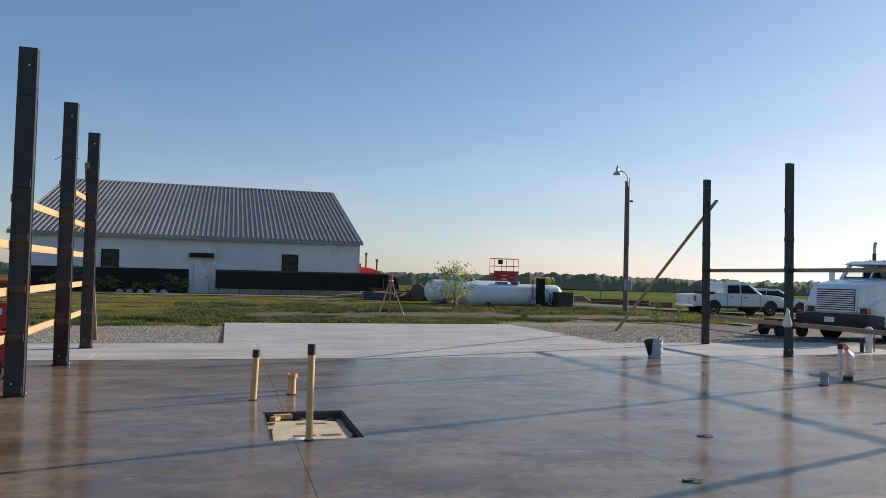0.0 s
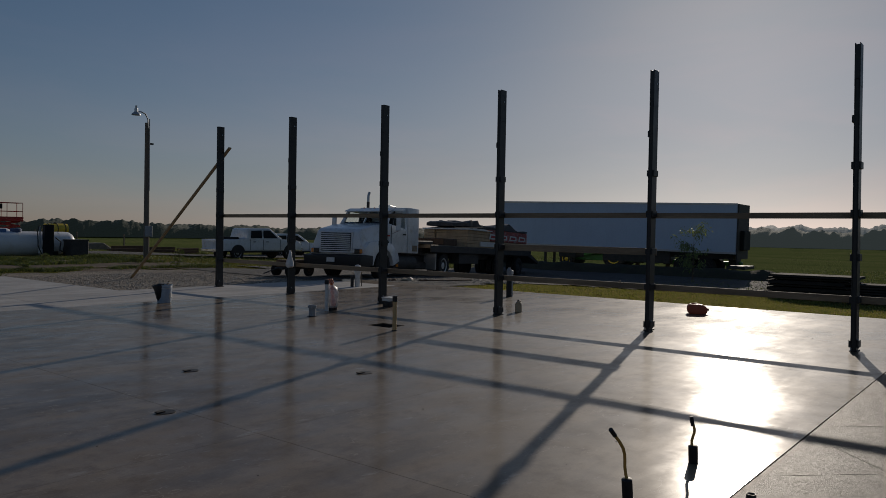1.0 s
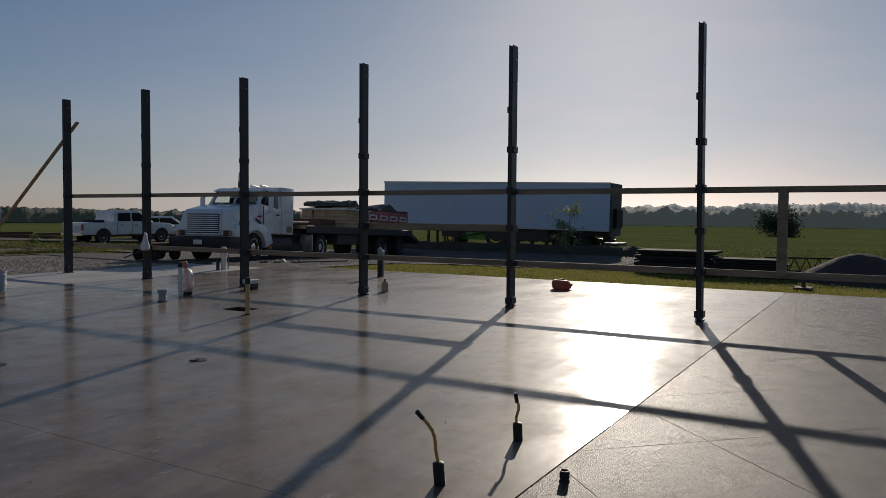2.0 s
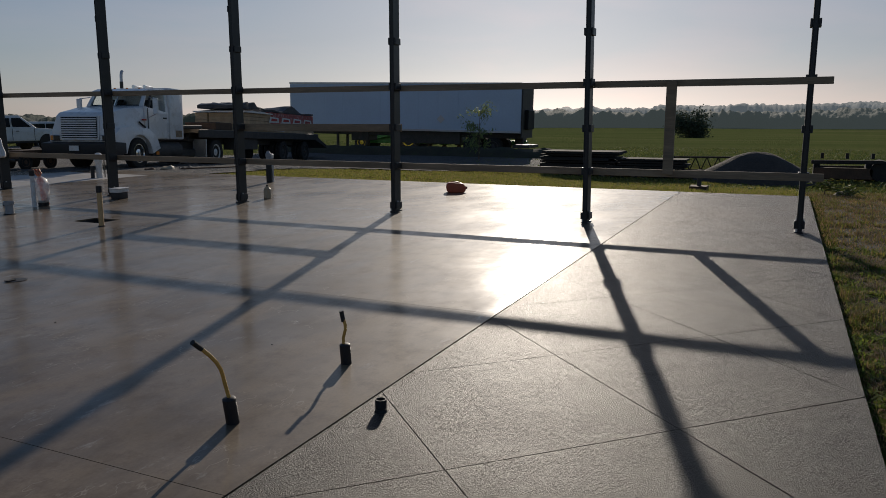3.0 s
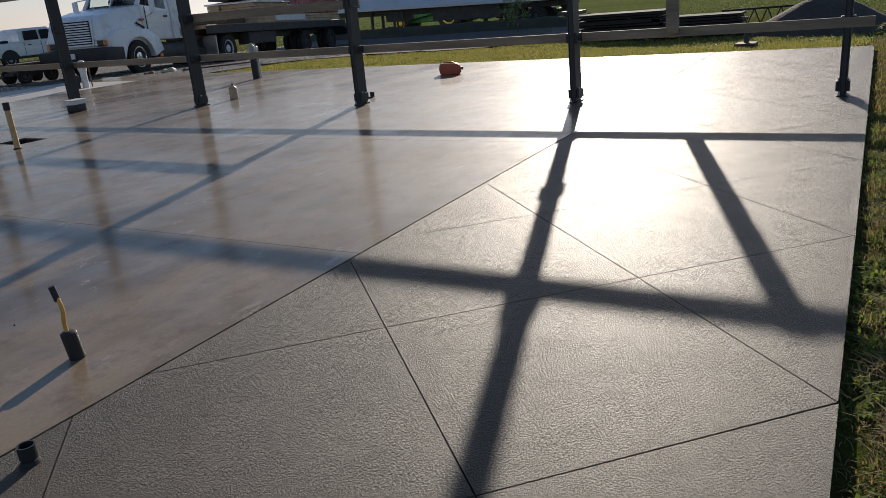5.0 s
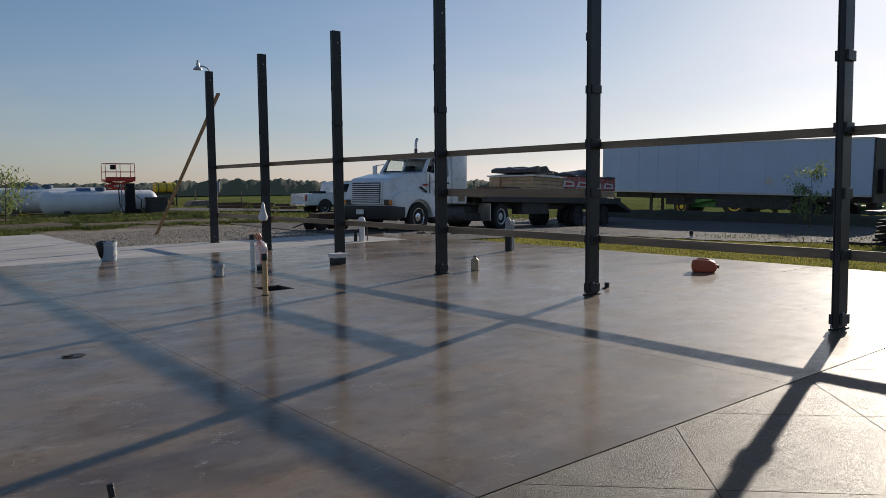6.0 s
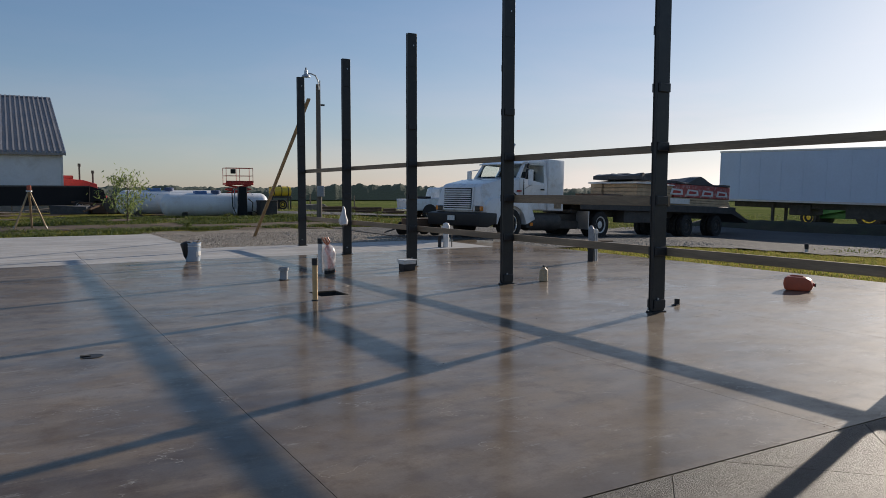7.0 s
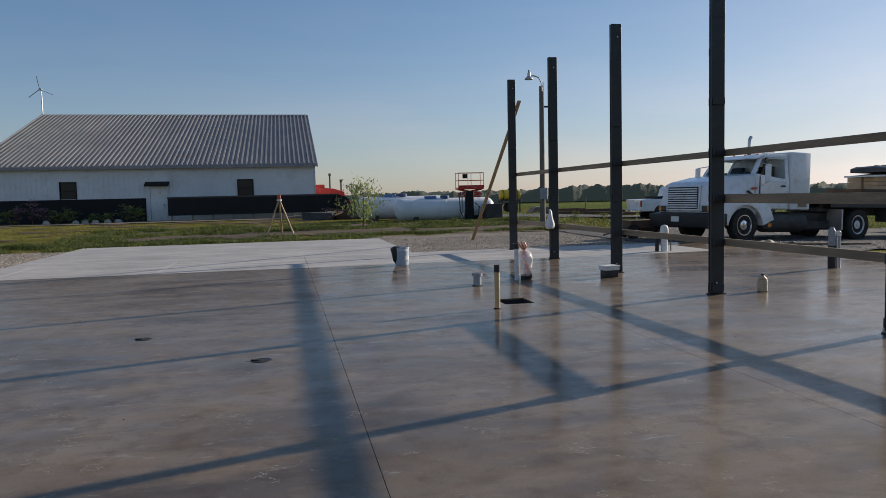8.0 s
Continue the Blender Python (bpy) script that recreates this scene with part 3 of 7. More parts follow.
def porch_panels():
    """Diagonal saw cuts: square panels set on their corners."""
    su, sv, g = 1.66, 1.68, 0.0036
    for i in range(-6, 16):
        for j in range(-9, 12):
            poly = [(SX0, SY0), (SX1, SY0), (SX1, PJ - 0.006), (SX0, PJ - 0.006)]
            u0, v0 = 8.83 + su * i, -0.265 + sv * j
            for a, b, c in ((1, -1, u0 + su - g), (-1, 1, -u0 - g), (1, 1, v0 + sv - g), (-1, -1, -v0 - g)):
                poly = clip(poly, a, b, c) if len(poly) > 2 else []
            clean = [p for k, p in enumerate(poly) if math.dist(p, poly[k - 1]) > 0.01]
            if len(clean) > 2:
                part("panel", prismm(clean, -0.3, 0.0, axis="z"), PORCH, slab)


porch_panels()

apron = solo("apron", boxm(-0.05, 9.45, SY1 + 0.006, 19.4, -0.3, -0.004, 0.01), PALE, "pale dry concrete apron slab in front of the building", "pavement", kind="structure")

# ---------------------------------------------------------------- columns
DX, DY = 0.178, 0.06
CLIPS = (0.1, 0.72, 1.31, 1.93, 2.6, 3.25)


def column(outer, PH=4.3, DX=DX, DY=DY):
    """Black steel column: a folded channel shaft, saddle plates on top, girt clips and a base clip."""
    c = thing("steel_column", "tall black painted steel column bolted to the concrete slab", "column", group="steel columns")
    bm = bmesh.new()
    t = 0.012
    box(bm, -DX / 2, DX / 2, -DY / 2 + 0.005, DY / 2 - 0.005, 0.012, PH - 0.5, 0.004)
    part("shaft", bm, STEEL, c)
    for s in (-1, 1):
        part("flange", boxm(-DX / 2 - 0.008, DX / 2 + 0.008, s * DY / 2 - t / 2, s * DY / 2 + t / 2, 0.02, PH - 0.6, 0.003), STEEL, c)
        saddle = bmesh.new()
        box(saddle, -DX / 2 - 0.006, DX / 2 + 0.006, s * (DY / 2 + 0.002) - t / 2, s * (DY / 2 + 0.002) + t / 2, PH - 0.6, PH, 0.003)
        part("saddle_plate", saddle, STEEL, c)
    part("saddle_back", boxm(-outer * DX / 2 - 0.006, -outer * DX / 2 + 0.006, -DY / 2, DY / 2, PH - 0.5, PH - 0.02, 0.003), STEEL, c)
    part("saddle_seat", boxm(-DX / 2, DX / 2, -DY / 2 + 0.01, DY / 2 - 0.01, PH - 0.5, PH - 0.485), STEEL, c)
    for k, z in enumerate(CLIPS):
        for s in (-1, 1):
            if k == 5 and s < 0:
                continue
            clip_bm = bmesh.new()
            box(clip_bm, -DX / 2 + 0.004, DX / 2 - 0.004, s * (DY / 2 + 0.006), s * (DY / 2 + 0.034), z - 0.05, z + 0.05, 0.004)
            part("girt_clip", clip_bm, STEEL, c)
    part("base_plate", boxm(-DX / 2 - 0.03, DX / 2 + 0.03, -DY / 2 - 0.02, DY / 2 + 0.02, 0.0, 0.014, 0.003), STEEL, c)
    for sx in (-1, 1):
        part("anchor_bolt", tubem((sx * (DX / 2 + 0.016), 0.03, 0.012), (sx * (DX / 2 + 0.016), 0.03, 0.05), 0.011, seg=8), ALU, c)
    part("bolt", tubem((0.02, -DY / 2 - 0.014, PH - 0.22), (0.02, DY / 2 + 0.014, PH - 0.22), 0.014, seg=8), ALU, c)
    part("bolt", tubem((-0.02, -DY / 2 - 0.02, 0.16), (-0.02, DY / 2 + 0.02, 0.16), 0.014, seg=8), ALU, c)
    return c


east_first = column(1)
east_first.matrix_basis = pose(12.0, 12.0, 0)
for x, y, tilt in ((11.965, 8.97, 0), (11.975, 5.9, 0), (12.0, 2.85, 0), (12.0, -0.2, 0), (11.98, -3.25, -0.7), (12.2, -5.97, 0)):
    copy_thing(east_first, pose(x, y, 0, tilt))
west_first = column(-1, 4.28, 0.2, 0.112)
west_first.matrix_basis = pose(-2.45, 5.43, 0)
for x, y in ((-2.55, 8.57), (-2.65, 11.38), (-2.36, 2.5)):
    copy_thing(west_first, pose(x, y, 0))


def girt(x, y0, y1, z, h, material, label, w=0.038, dz=0.0):
    return solo("girt", beamm((x, y0, z), (x, y1, z + dz), w, h), material, label, "board", group="girts")


GX = 12.0 + DX / 2 + 0.03
girt(GX, 12.1, 5.9, 1.915, 0.089, OLDWOOD, "weathered wooden girt board fixed across black columns")
girt(GX, 5.9, -0.2, 1.912, 0.089, OLDWOOD, "weathered wooden girt board fixed across black columns")
girt(GX, -0.2, -6.22, 1.905, 0.089, OLDWOOD, "weathered wooden girt board with a free end past the corner column")
girt(GX, 2.9, -0.25, 1.3, 0.12, OLDWOOD, "short weathered girt board between two black columns")
girt(GX, 12.1, 5.9, 0.71, 0.098, OLDWOOD, "low treated wooden skirt board across black columns")
girt(GX, 5.9, -0.2, 0.71, 0.098, OLDWOOD, "low treated wooden skirt board across black columns")
girt(GX, -0.2, -6.2, 0.71, 0.098, OLDWOOD, "low treated wooden skirt board across black columns")
WFACE = [(-2.48, 2.5), (-2.57, 5.43), (-2.67, 8.57), (-2.77, 11.43)]
for z, first in ((0.694, 0), (1.264, 0), (1.833, 0), (2.417, 1), (2.95, 2)):
    for (xa, ya), (xb, yb) in list(zip(WFACE, WFACE[1:]))[first:]:
        solo("girt", beamm((xa, ya + 0.004, z), (xb, yb - 0.004, z + 0.01), 0.038, 0.1), PINE, "fresh yellow pine girt board across black columns", "board", group="girts")
solo("stud", boxm(GX - 0.09, GX - 0.03, -4.38, -4.25, 0.70, 1.94, 0.004), OLDWOOD, "short brown stud hung between two girt boards", "board")
solo("brace", beamm((12.17, 17.0, -0.07), (12.13, 11.76, 3.74), 0.038, 0.09, up=(1, 0, 0)), BRACEWOOD, "long pale timber brace leaning from the gravel to a corner column", "board")
solo("leaning_board", beamm((-2.8, 13.4, ground_z(-2.8, 13.4) + 0.05), (-2.75, 11.28, 3.66), 0.04, 0.09, up=(1, 0, 0)), OLDWOOD, "long brown timber brace leaning on a corner column", "board")

# ---------------------------------------------------------------- road vehicles


def wheel(parent, c, r, w, out, rim_mat=CHROME, hub=True, holes=10):
    """A tyre with tread grooves and a dished rim; out: which way along y the outside faces."""
    m = Matrix.Translation(c) @ (Matrix.Rotation(radians(90), 4, "X") if out < 0 else Matrix.Rotation(radians(-90), 4, "X"))
    bm = bmesh.new()
    lathe(bm, [(r * 0.6, -w / 2), (r * 0.93, -w / 2), (r, -w * 0.36), (r, -w * 0.1), (r * 0.975, -w * 0.08), (r * 0.975, w * 0.08), (r, w * 0.1), (r, w * 0.36), (r * 0.93, w / 2), (r * 0.63, w / 2), (r * 0.6, w * 0.3)], 28)
    t = part("tyre", bm, RUBBER, parent, smooth=True, at=m)
    rim = lathem([(r * 0.6, -w * 0.3), (r * 0.61, w * 0.42), (r * 0.55, w * 0.42), (r * 0.5, w * 0.2), (r * 0.3, w * 0.14), (r * 0.27, w * 0.3), (r * 0.12, w * 0.36), (r * 0.1, w * 0.46), (0.01, w * 0.47)], 28)
    part("rim", rim, rim_mat, t, smooth=True)
    if hub:
        for k in range(holes):
            a = k * math.tau / holes
            hole = lathem([(r * 0.075, -0.02), (r * 0.07, 0.012)], 8, Matrix.Translation((r * 0.41 * math.cos(a), r * 0.41 * math.sin(a), w * 0.19)))
            part("hand_hole", hole, BLACK, t)
    return t


def semi():
    s = 0.034
    u = Vector((0.9775, 0.211, -s)).normalized()
    n = Vector((-0.211, 0.9775, 0)).normalized()
    k = u.cross(n)
    m = Matrix((u, n, k)).transposed().to_4x4()
    m.translation = (19.12, 12.68, -0.085)
    tr = thing("semi_truck", "white conventional semi truck parked on gravel", "truck", m)
    W = 2.3
    # hood with a slope, narrowing to the grille
    bm = bmesh.new()
    hood = prism(bm, [(-1.2, 0.72), (-1.24, 1.1), (-1.2, 1.58), (-1.05, 1.7), (-0.3, 1.86), (0.5, 1.96), (0.55, 0.95), (0.5, 0.72)], 0.12, W - 0.12, 0.07, 3)
    for v in bm.verts:
        if v.co.z > 1.3 and v.co.x < 0.3:
            v.co.y = W / 2 + (v.co.y - W / 2) * 0.86
    part("hood", bm, WHITE, tr, smooth=True)
    bm = bmesh.new()
    arch = [(math.cos(a) * 0.66, 0.45 + math.sin(a) * 0.62) for a in [math.pi * i / 10 for i in range(11)]]
    outer = [(-1.16, 0.72), (-1.18, 1.05), (-0.95, 1.25), (-0.4, 1.3), (0.5, 1.25), (0.95, 0.95), (1.1, 0.62)]
    prism(bm, outer + [(0.72, 0.5)] + arch + [(-0.72, 0.5), (-1.1, 0.55)], 0.0, 0.3, 0.02, 2)
    part("fender", bm, WHITE, tr, smooth=True)
    bm = bmesh.new()
    prism(bm, outer + [(0.72, 0.5)] + arch + [(-0.72, 0.5), (-1.1, 0.55)], W - 0.3, W, 0.02, 2)
    part("fender", bm, WHITE, tr, smooth=True)
    part("grille_surround", prismm([(-1.31, 0.86), (-1.27, 1.6), (-1.2, 1.6), (-1.2, 0.86)], 0.5, W - 0.5, 0.02), WHITE, tr)
    for i in range(9):
        z = 0.95 + i * 0.066
        part("grille_bar", boxm(-1.345, -1.285, 0.55, W - 0.55, z, z + 0.036, 0.006), WHITE, tr)
    part("grille_back", boxm(-1.316, -1.3, 0.54, W - 0.54, 0.92, 1.55), BLACK, tr)
    for y in (0.14, W - 0.48):
        hl = part("headlight", boxm(-1.3, -1.05, y, y + 0.34, 0.84, 1.02, 0.02), ALU, tr)
        part("lens", boxm(-1.315, -1.29, y + 0.02, y + 0.24, 0.86, 1.0, 0.01), GLASS, hl, "clear headlamp lens")
        part("indicator", boxm(-1.31, -1.03, (y - 0.012) if y < 1 else y + 0.25, (y + 0.08) if y < 1 else y + 0.352, 0.86, 1.0, 0.01), AMBER, hl, "amber indicator lens")
    bm = prismm([(-1.5, 0.4), (-1.55, 0.77), (-1.2, 0.82), (-0.72, 0.8), (-0.72, 0.48), (-1.1, 0.36)], -0.02, W + 0.02, 0.04, 2)
    part("bumper", bm, BLACKPL, tr, "black front bumper", smooth=True)
    part("number_plate", boxm(-1.57, -1.55, 1.0, 1.32, 0.55, 0.7), WHITEPL, tr)
    # cab
    bm = prismm([(0.45, 0.92), (0.4, 1.93), (0.44, 1.96), (1.75, 1.8), (1.75, 0.92)], 0.08, W - 0.08, 0.04, 2)
    prism(bm, [(0.72, 2.39), (0.76, 2.43), (0.98, 2.52), (1.68, 2.56), (1.75, 2.5), (1.75, 2.38)], 0.08, W - 0.08, 0.03, 2)
    box(bm, 1.6, 1.75, 0.09, W - 0.09, 1.75, 2.45, 0.01)
    for y, w in ((0.2, 0.14), (W / 2, 0.04), (W - 0.2, 0.14)):
        beam(bm, (0.42, y, 1.94), (0.75, y, 2.42), w, 0.06)
    for v in bm.verts:
        if v.co.z > 2.0:
            v.co.y = W / 2 + (v.co.y - W / 2) * 0.93
    cb = part("cab", bm, WHITE, tr, smooth=True)
    for y in (0.35, W - 0.85):
        part("seat", boxm(1.3, 1.46, y, y + 0.5, 1.7, 2.2, 0.05, 2), BLACKPL, cb, "dark high-backed cab seat", smooth=True)
    part("dashboard", boxm(0.46, 0.72, 0.2, W - 0.2, 1.9, 2.0, 0.03), BLACKPL, cb)
    ws = bmesh.new()
    prism(ws, [(0.38, 1.97), (0.7, 2.41), (0.74, 2.4), (0.42, 1.96)], 0.28, W / 2 - 0.02)
    part("windscreen", ws, CLEAR, cb, "clear split windscreen pane")
    ws = bmesh.new()
    prism(ws, [(0.38, 1.97), (0.7, 2.41), (0.74, 2.4), (0.42, 1.96)], W / 2 + 0.02, W - 0.28)
    part("windscreen", ws, CLEAR, cb, "clear split windscreen pane")
    part("sun_visor", prismm([(0.56, 2.42), (0.9, 2.53), (0.9, 2.5), (0.57, 2.39)], 0.2, W - 0.2), WHITE, cb)
    for yy, sg in ((0.075, -1), (W - 0.075, 1)):
        d = part("cab_door", prismm([(0.58, 0.95), (0.58, 1.78), (1.6, 1.77), (1.6, 0.95)], yy, yy + sg * 0.025, 0.012), WHITE, cb)
        part("side_window", prismm([(0.66, 1.78), (0.9, 2.38), (1.58, 2.4), (1.58, 1.77)], yy - sg * 0.03, yy - sg * 0.022, 0.0), CLEAR, d)
        part("window_post", beamm((0.6, yy - sg * 0.03, 1.78), (0.86, yy - sg * 0.06, 2.42), 0.05, 0.06), BLACKPL, d)
        part("handle", boxm(1.36, 1.54, yy + sg * 0.03, yy + sg * 0.06, 1.58, 1.63, 0.008), BLACKPL, d)
        part("door_seam", boxm(0.55, 0.57, yy + sg * 0.002, yy + sg * 0.012, 0.95, 1.9), BLACK, d)
        mir = part("mirror", boxm(0.5, 0.58, yy + sg * 0.22, yy + sg * 0.4, 1.7, 2.2, 0.02), WHITE, cb)
        part("mirror_arm", tubem((0.7, yy, 2.25), (0.54, yy + sg * 0.3, 2.2), 0.014, seg=8), CHROME, mir)
        part("mirror_arm", tubem((0.62, yy, 1.6), (0.54, yy + sg * 0.3, 1.7), 0.014, seg=8), CHROME, mir)
        part("badge", boxm(0.28, 0.44, yy + sg * 0.0 - 0.035, yy + sg * 0.0 + 0.035, 1.5, 1.55), RED, cb)
        part("decal_stripe", beamm((0.1, yy + 0.01, 1.45), (0.44, yy + 0.01, 1.28), 0.012, 0.06), BLACK, cb)
    part("sleeper", boxm(1.78, 2.6, 0.06, W - 0.06, 0.92, 2.62, 0.05, 2), WHITE, tr, "boxy white sleeper compartment", smooth=True)
    part("sleeper_vent", boxm(2.1, 2.45, 0.045, 0.062, 1.0, 1.22), OLDWOOD, tr)
    st = part("exhaust_stack", tubem((2.45, W + 0.0, 1.00), (2.45, W + 0.0, 2.90), 0.06, seg=14), CHASSIS, tr, smooth=True)
    part("stack_tip", pipe_path(bmesh.new(), [(2.45, W + 0.0, 2.85), (2.45, W + 0.0, 3.10), (2.47, W + 0.0, 3.2), (2.52, W + 0.0, 3.27)], 0.052), ALU, st, smooth=True)
    for i in range(3):
        part("marker_lamp", lathem([(0.05, 0), (0.045, 0.04), (0.02, 0.06)], 10, Matrix.Translation((1.1, 0.7 + i * 0.45, 2.52))), AMBER, cb)
    for y in (0.55, 0.95):
        part("air_horn", tubem((1.6, y, 2.62), (1.15, y, 2.62), 0.03, 0.06, 10), CHROME, cb)
    # frame and drive axle
    for y in (0.7, W - 0.7):
        part("frame_rail", boxm(-1.1, 5.6, y - 0.05, y + 0.05, 0.55, 0.83, 0.01), CHASSIS, tr)
    part("fuel_tank", tubem((1.0, 0.35, 0.55), (2.5, 0.35, 0.55), 0.3, seg=20), CHASSIS, tr, smooth=True)
    part("cab_step", boxm(0.75, 1.0, 0.05, 0.4, 0.35, 0.72, 0.02), CHASSIS, tr)
    part("side_marker", boxm(0.86, 0.98, -0.01, 0.02, 0.42, 0.52), AMBER, tr)
    part("mud_flap", boxm(3.95, 4.0, 0.0, 0.55, 0.3, 0.95, 0.01), ALU, tr)
    part("fifth_wheel", boxm(3.6, 5.2, 0.5, W - 0.5, 0.85, 1.0, 0.03), CHASSIS, tr)
    part("underbody", boxm(1.0, 4.2, 0.45, W - 0.45, 0.3, 0.6, 0.05), CHASSIS, tr)
    wheel(tr, (0, 0.16, 0.47), 0.49, 0.26, -1)
    wheel(tr, (0, W - 0.16, 0.47), 0.49, 0.26, 1)
    for y, o in ((0.14, -1), (0.46, -1), (W - 0.14, 1), (W - 0.46, 1)):
        wheel(tr, (4.72, y, 0.47), 0.49, 0.26, o, WHITEPL)
    # flatbed trailer
    fb = thing("flatbed_trailer", "long dark flatbed trailer with loaded building materials", "trailer", m)
    part("deck", boxm(3.5, 14.7, -0.02, W + 0.02, 1.16, 1.3, 0.01), OLDWOOD, fb)
    part("side_rail", boxm(3.4, 14.72, -0.06, -0.02, 1.0, 1.28, 0.01), CHASSIS, fb)
    part("side_rail", boxm(3.4, 14.72, W + 0.02, W + 0.06, 1.0, 1.28, 0.01), CHASSIS, fb)
    for y in (0.65, W - 0.65):
        part("main_beam", prismm([(3.8, 1.16), (3.8, 0.95), (5.6, 0.75), (14.4, 0.75), (14.4, 1.16)], y - 0.07, y + 0.07), CHASSIS, fb)
    for i in range(9):
        part("cross_member", boxm(4.6 + i * 1.15, 4.72 + i * 1.15, 0.0, W, 1.02, 1.16), CHASSIS, fb)
    part("tool_box", boxm(6.2, 8.2, 0.05, 0.55, 0.55, 1.0, 0.02), CHASSIS, fb)
    part("ramp_tail", prismm([(14.7, 1.25), (16.3, 0.72), (16.3, 0.6), (14.7, 1.0)], 0.1, W - 0.1), CHASSIS, fb)
    for x in (10.7, 13.2):
        for y, o in ((0.14, -1), (0.44, -1), (W - 0.14, 1), (W - 0.44, 1)):
            wheel(fb, (x, y, 0.45), 0.47, 0.25, o, CHASSIS, hub=False)
    lm = m

    def load(name, bm, material, label, cat):
        return solo(name, bm, material, label, cat, lm)
    load("crate", boxm(5.2, 6.5, 0.3, 1.6, 1.3, 1.6, 0.03), RUST, "low rusty red crate on the flatbed trailer", "crate")
    load("pipe_bundle", prismm([(2.75, 1.3), (2.8, 1.42), (4.25, 1.46), (4.25, 1.3)], 0.3, 1.9, 0.03), CHASSIS, "dark bundle of pipes behind the truck cab", "pipes")

    def boards(name, x0, x1, z0, z1, rows, label):
        st = thing(name, label, "lumber", lm)
        h = (z1 - z0) / rows
        for i in range(rows):
            for k in range(4):
                y = 0.06 + k * 0.54
                part("board", boxm(x0 + 0.05 * ((i * 3 + k) % 3), x1 - 0.06 * ((i + k * 2) % 3), y, y + 0.52, z0 + i * h + 0.004, z0 + (i + 1) * h - 0.006, 0.006), BOARD, st)
    boards("lumber_bundle", 7.0, 9.6, 1.3, 2.04, 5, "bundle of brown boards on the flatbed trailer")
    load("wrapped_bale", boxm(9.62, 14.3, 0.04, 2.22, 1.62, 2.16, 0.04, 2), REDWRAP, "red wrapped bundle of insulation on the trailer", "bundle")
    boards("lumber_bundle", 9.64, 14.4, 1.3, 1.61, 3, "bundle of brown boards under a red wrapped bale")
    load("plastic_wrap", prismm([(8.3, 1.34), (8.3, 1.56), (10.8, 1.56), (10.8, 1.34)], 0.0, 0.06, 0.01), WHITEPL, "white plastic wrapping hanging over lumber", "plastic")

    def crumpled(name, x0, x1, y0, y1, z0, lift, seed, material, label):
        """A folded sheet: a wavy slab with drooping, uneven edges."""
        bm = bmesh.new()
        nx, ny = 14, 8
        rows = []
        for side in (0, 1):
            for i in range(nx + 1):
                row = []
                for j in range(ny + 1):
                    u, v = i / nx, j / ny
                    x = x0 + (x1 - x0) * u + 0.12 * noise.noise((v * 4, seed, 1.0))
                    y = y0 + (y1 - y0) * v + 0.1 * noise.noise((u * 5, seed, 2.0))
                    wave = lift * (0.5 + 0.8 * noise.noise((u * 3.5, v * 2.0, seed))) * (0.35 + 0.65 * math.sin(math.pi * min(1, 0.1 + u)))
                    row.append(bm.verts.new((x, y, z0 + (max(0.015, wave) + 0.02 if side else 0.004))))
                rows.append(row)
        n = nx + 1
        for i in range(nx):
            for j in range(ny):
                bm.faces.new((rows[i][j], rows[i][j + 1], rows[i + 1][j + 1], rows[i + 1][j]))
                bm.faces.new((rows[n + i][j], rows[n + i + 1][j], rows[n + i + 1][j + 1], rows[n + i][j + 1]))
            for j in (0, ny):
                bm.faces.new((rows[i][j], rows[i + 1][j], rows[n + i + 1][j], rows[n + i][j]))
        for i in (0, nx):
            for j in range(ny):
                bm.faces.new((rows[i][j], rows[i][j + 1], rows[n + i][j + 1], rows[n + i][j]))
        return load(name, bm, material, label, "tarp")
    crumpled("tarp", 6.9, 9.5, -0.05, 2.25, 2.04, 0.16, 1.0, WHITEPL, "torn pale plastic sheet over brown boards")
    crumpled("tarp", 7.0, 8.9, 0.05, 2.1, 2.2, 0.42, 5.0, TARP, "dark folded tarpaulin heaped on the boards")
    crumpled("tarp", 9.7, 14.2, 0.0, 2.26, 2.16, 0.32, 9.0, TARP, "dark sagging tarpaulin on a red wrapped bale")
    for i in range(4):
        a = 9.3 + i * 1.25
        load("wrap_label", prismm([(a, 1.7), (a + 0.12, 1.96), (a + 0.95, 1.93), (a + 1.0, 1.72)], 0.028, 0.036), WHITEPL, "pale printed patch on the red wrapping", "label")
        load("wrap_label", prismm([(a + 0.18, 1.77), (a + 0.25, 1.89), (a + 0.8, 1.87), (a + 0.8, 1.78)], 0.02, 0.026), RED, "red oval printed on the wrapping", "label")


semi()


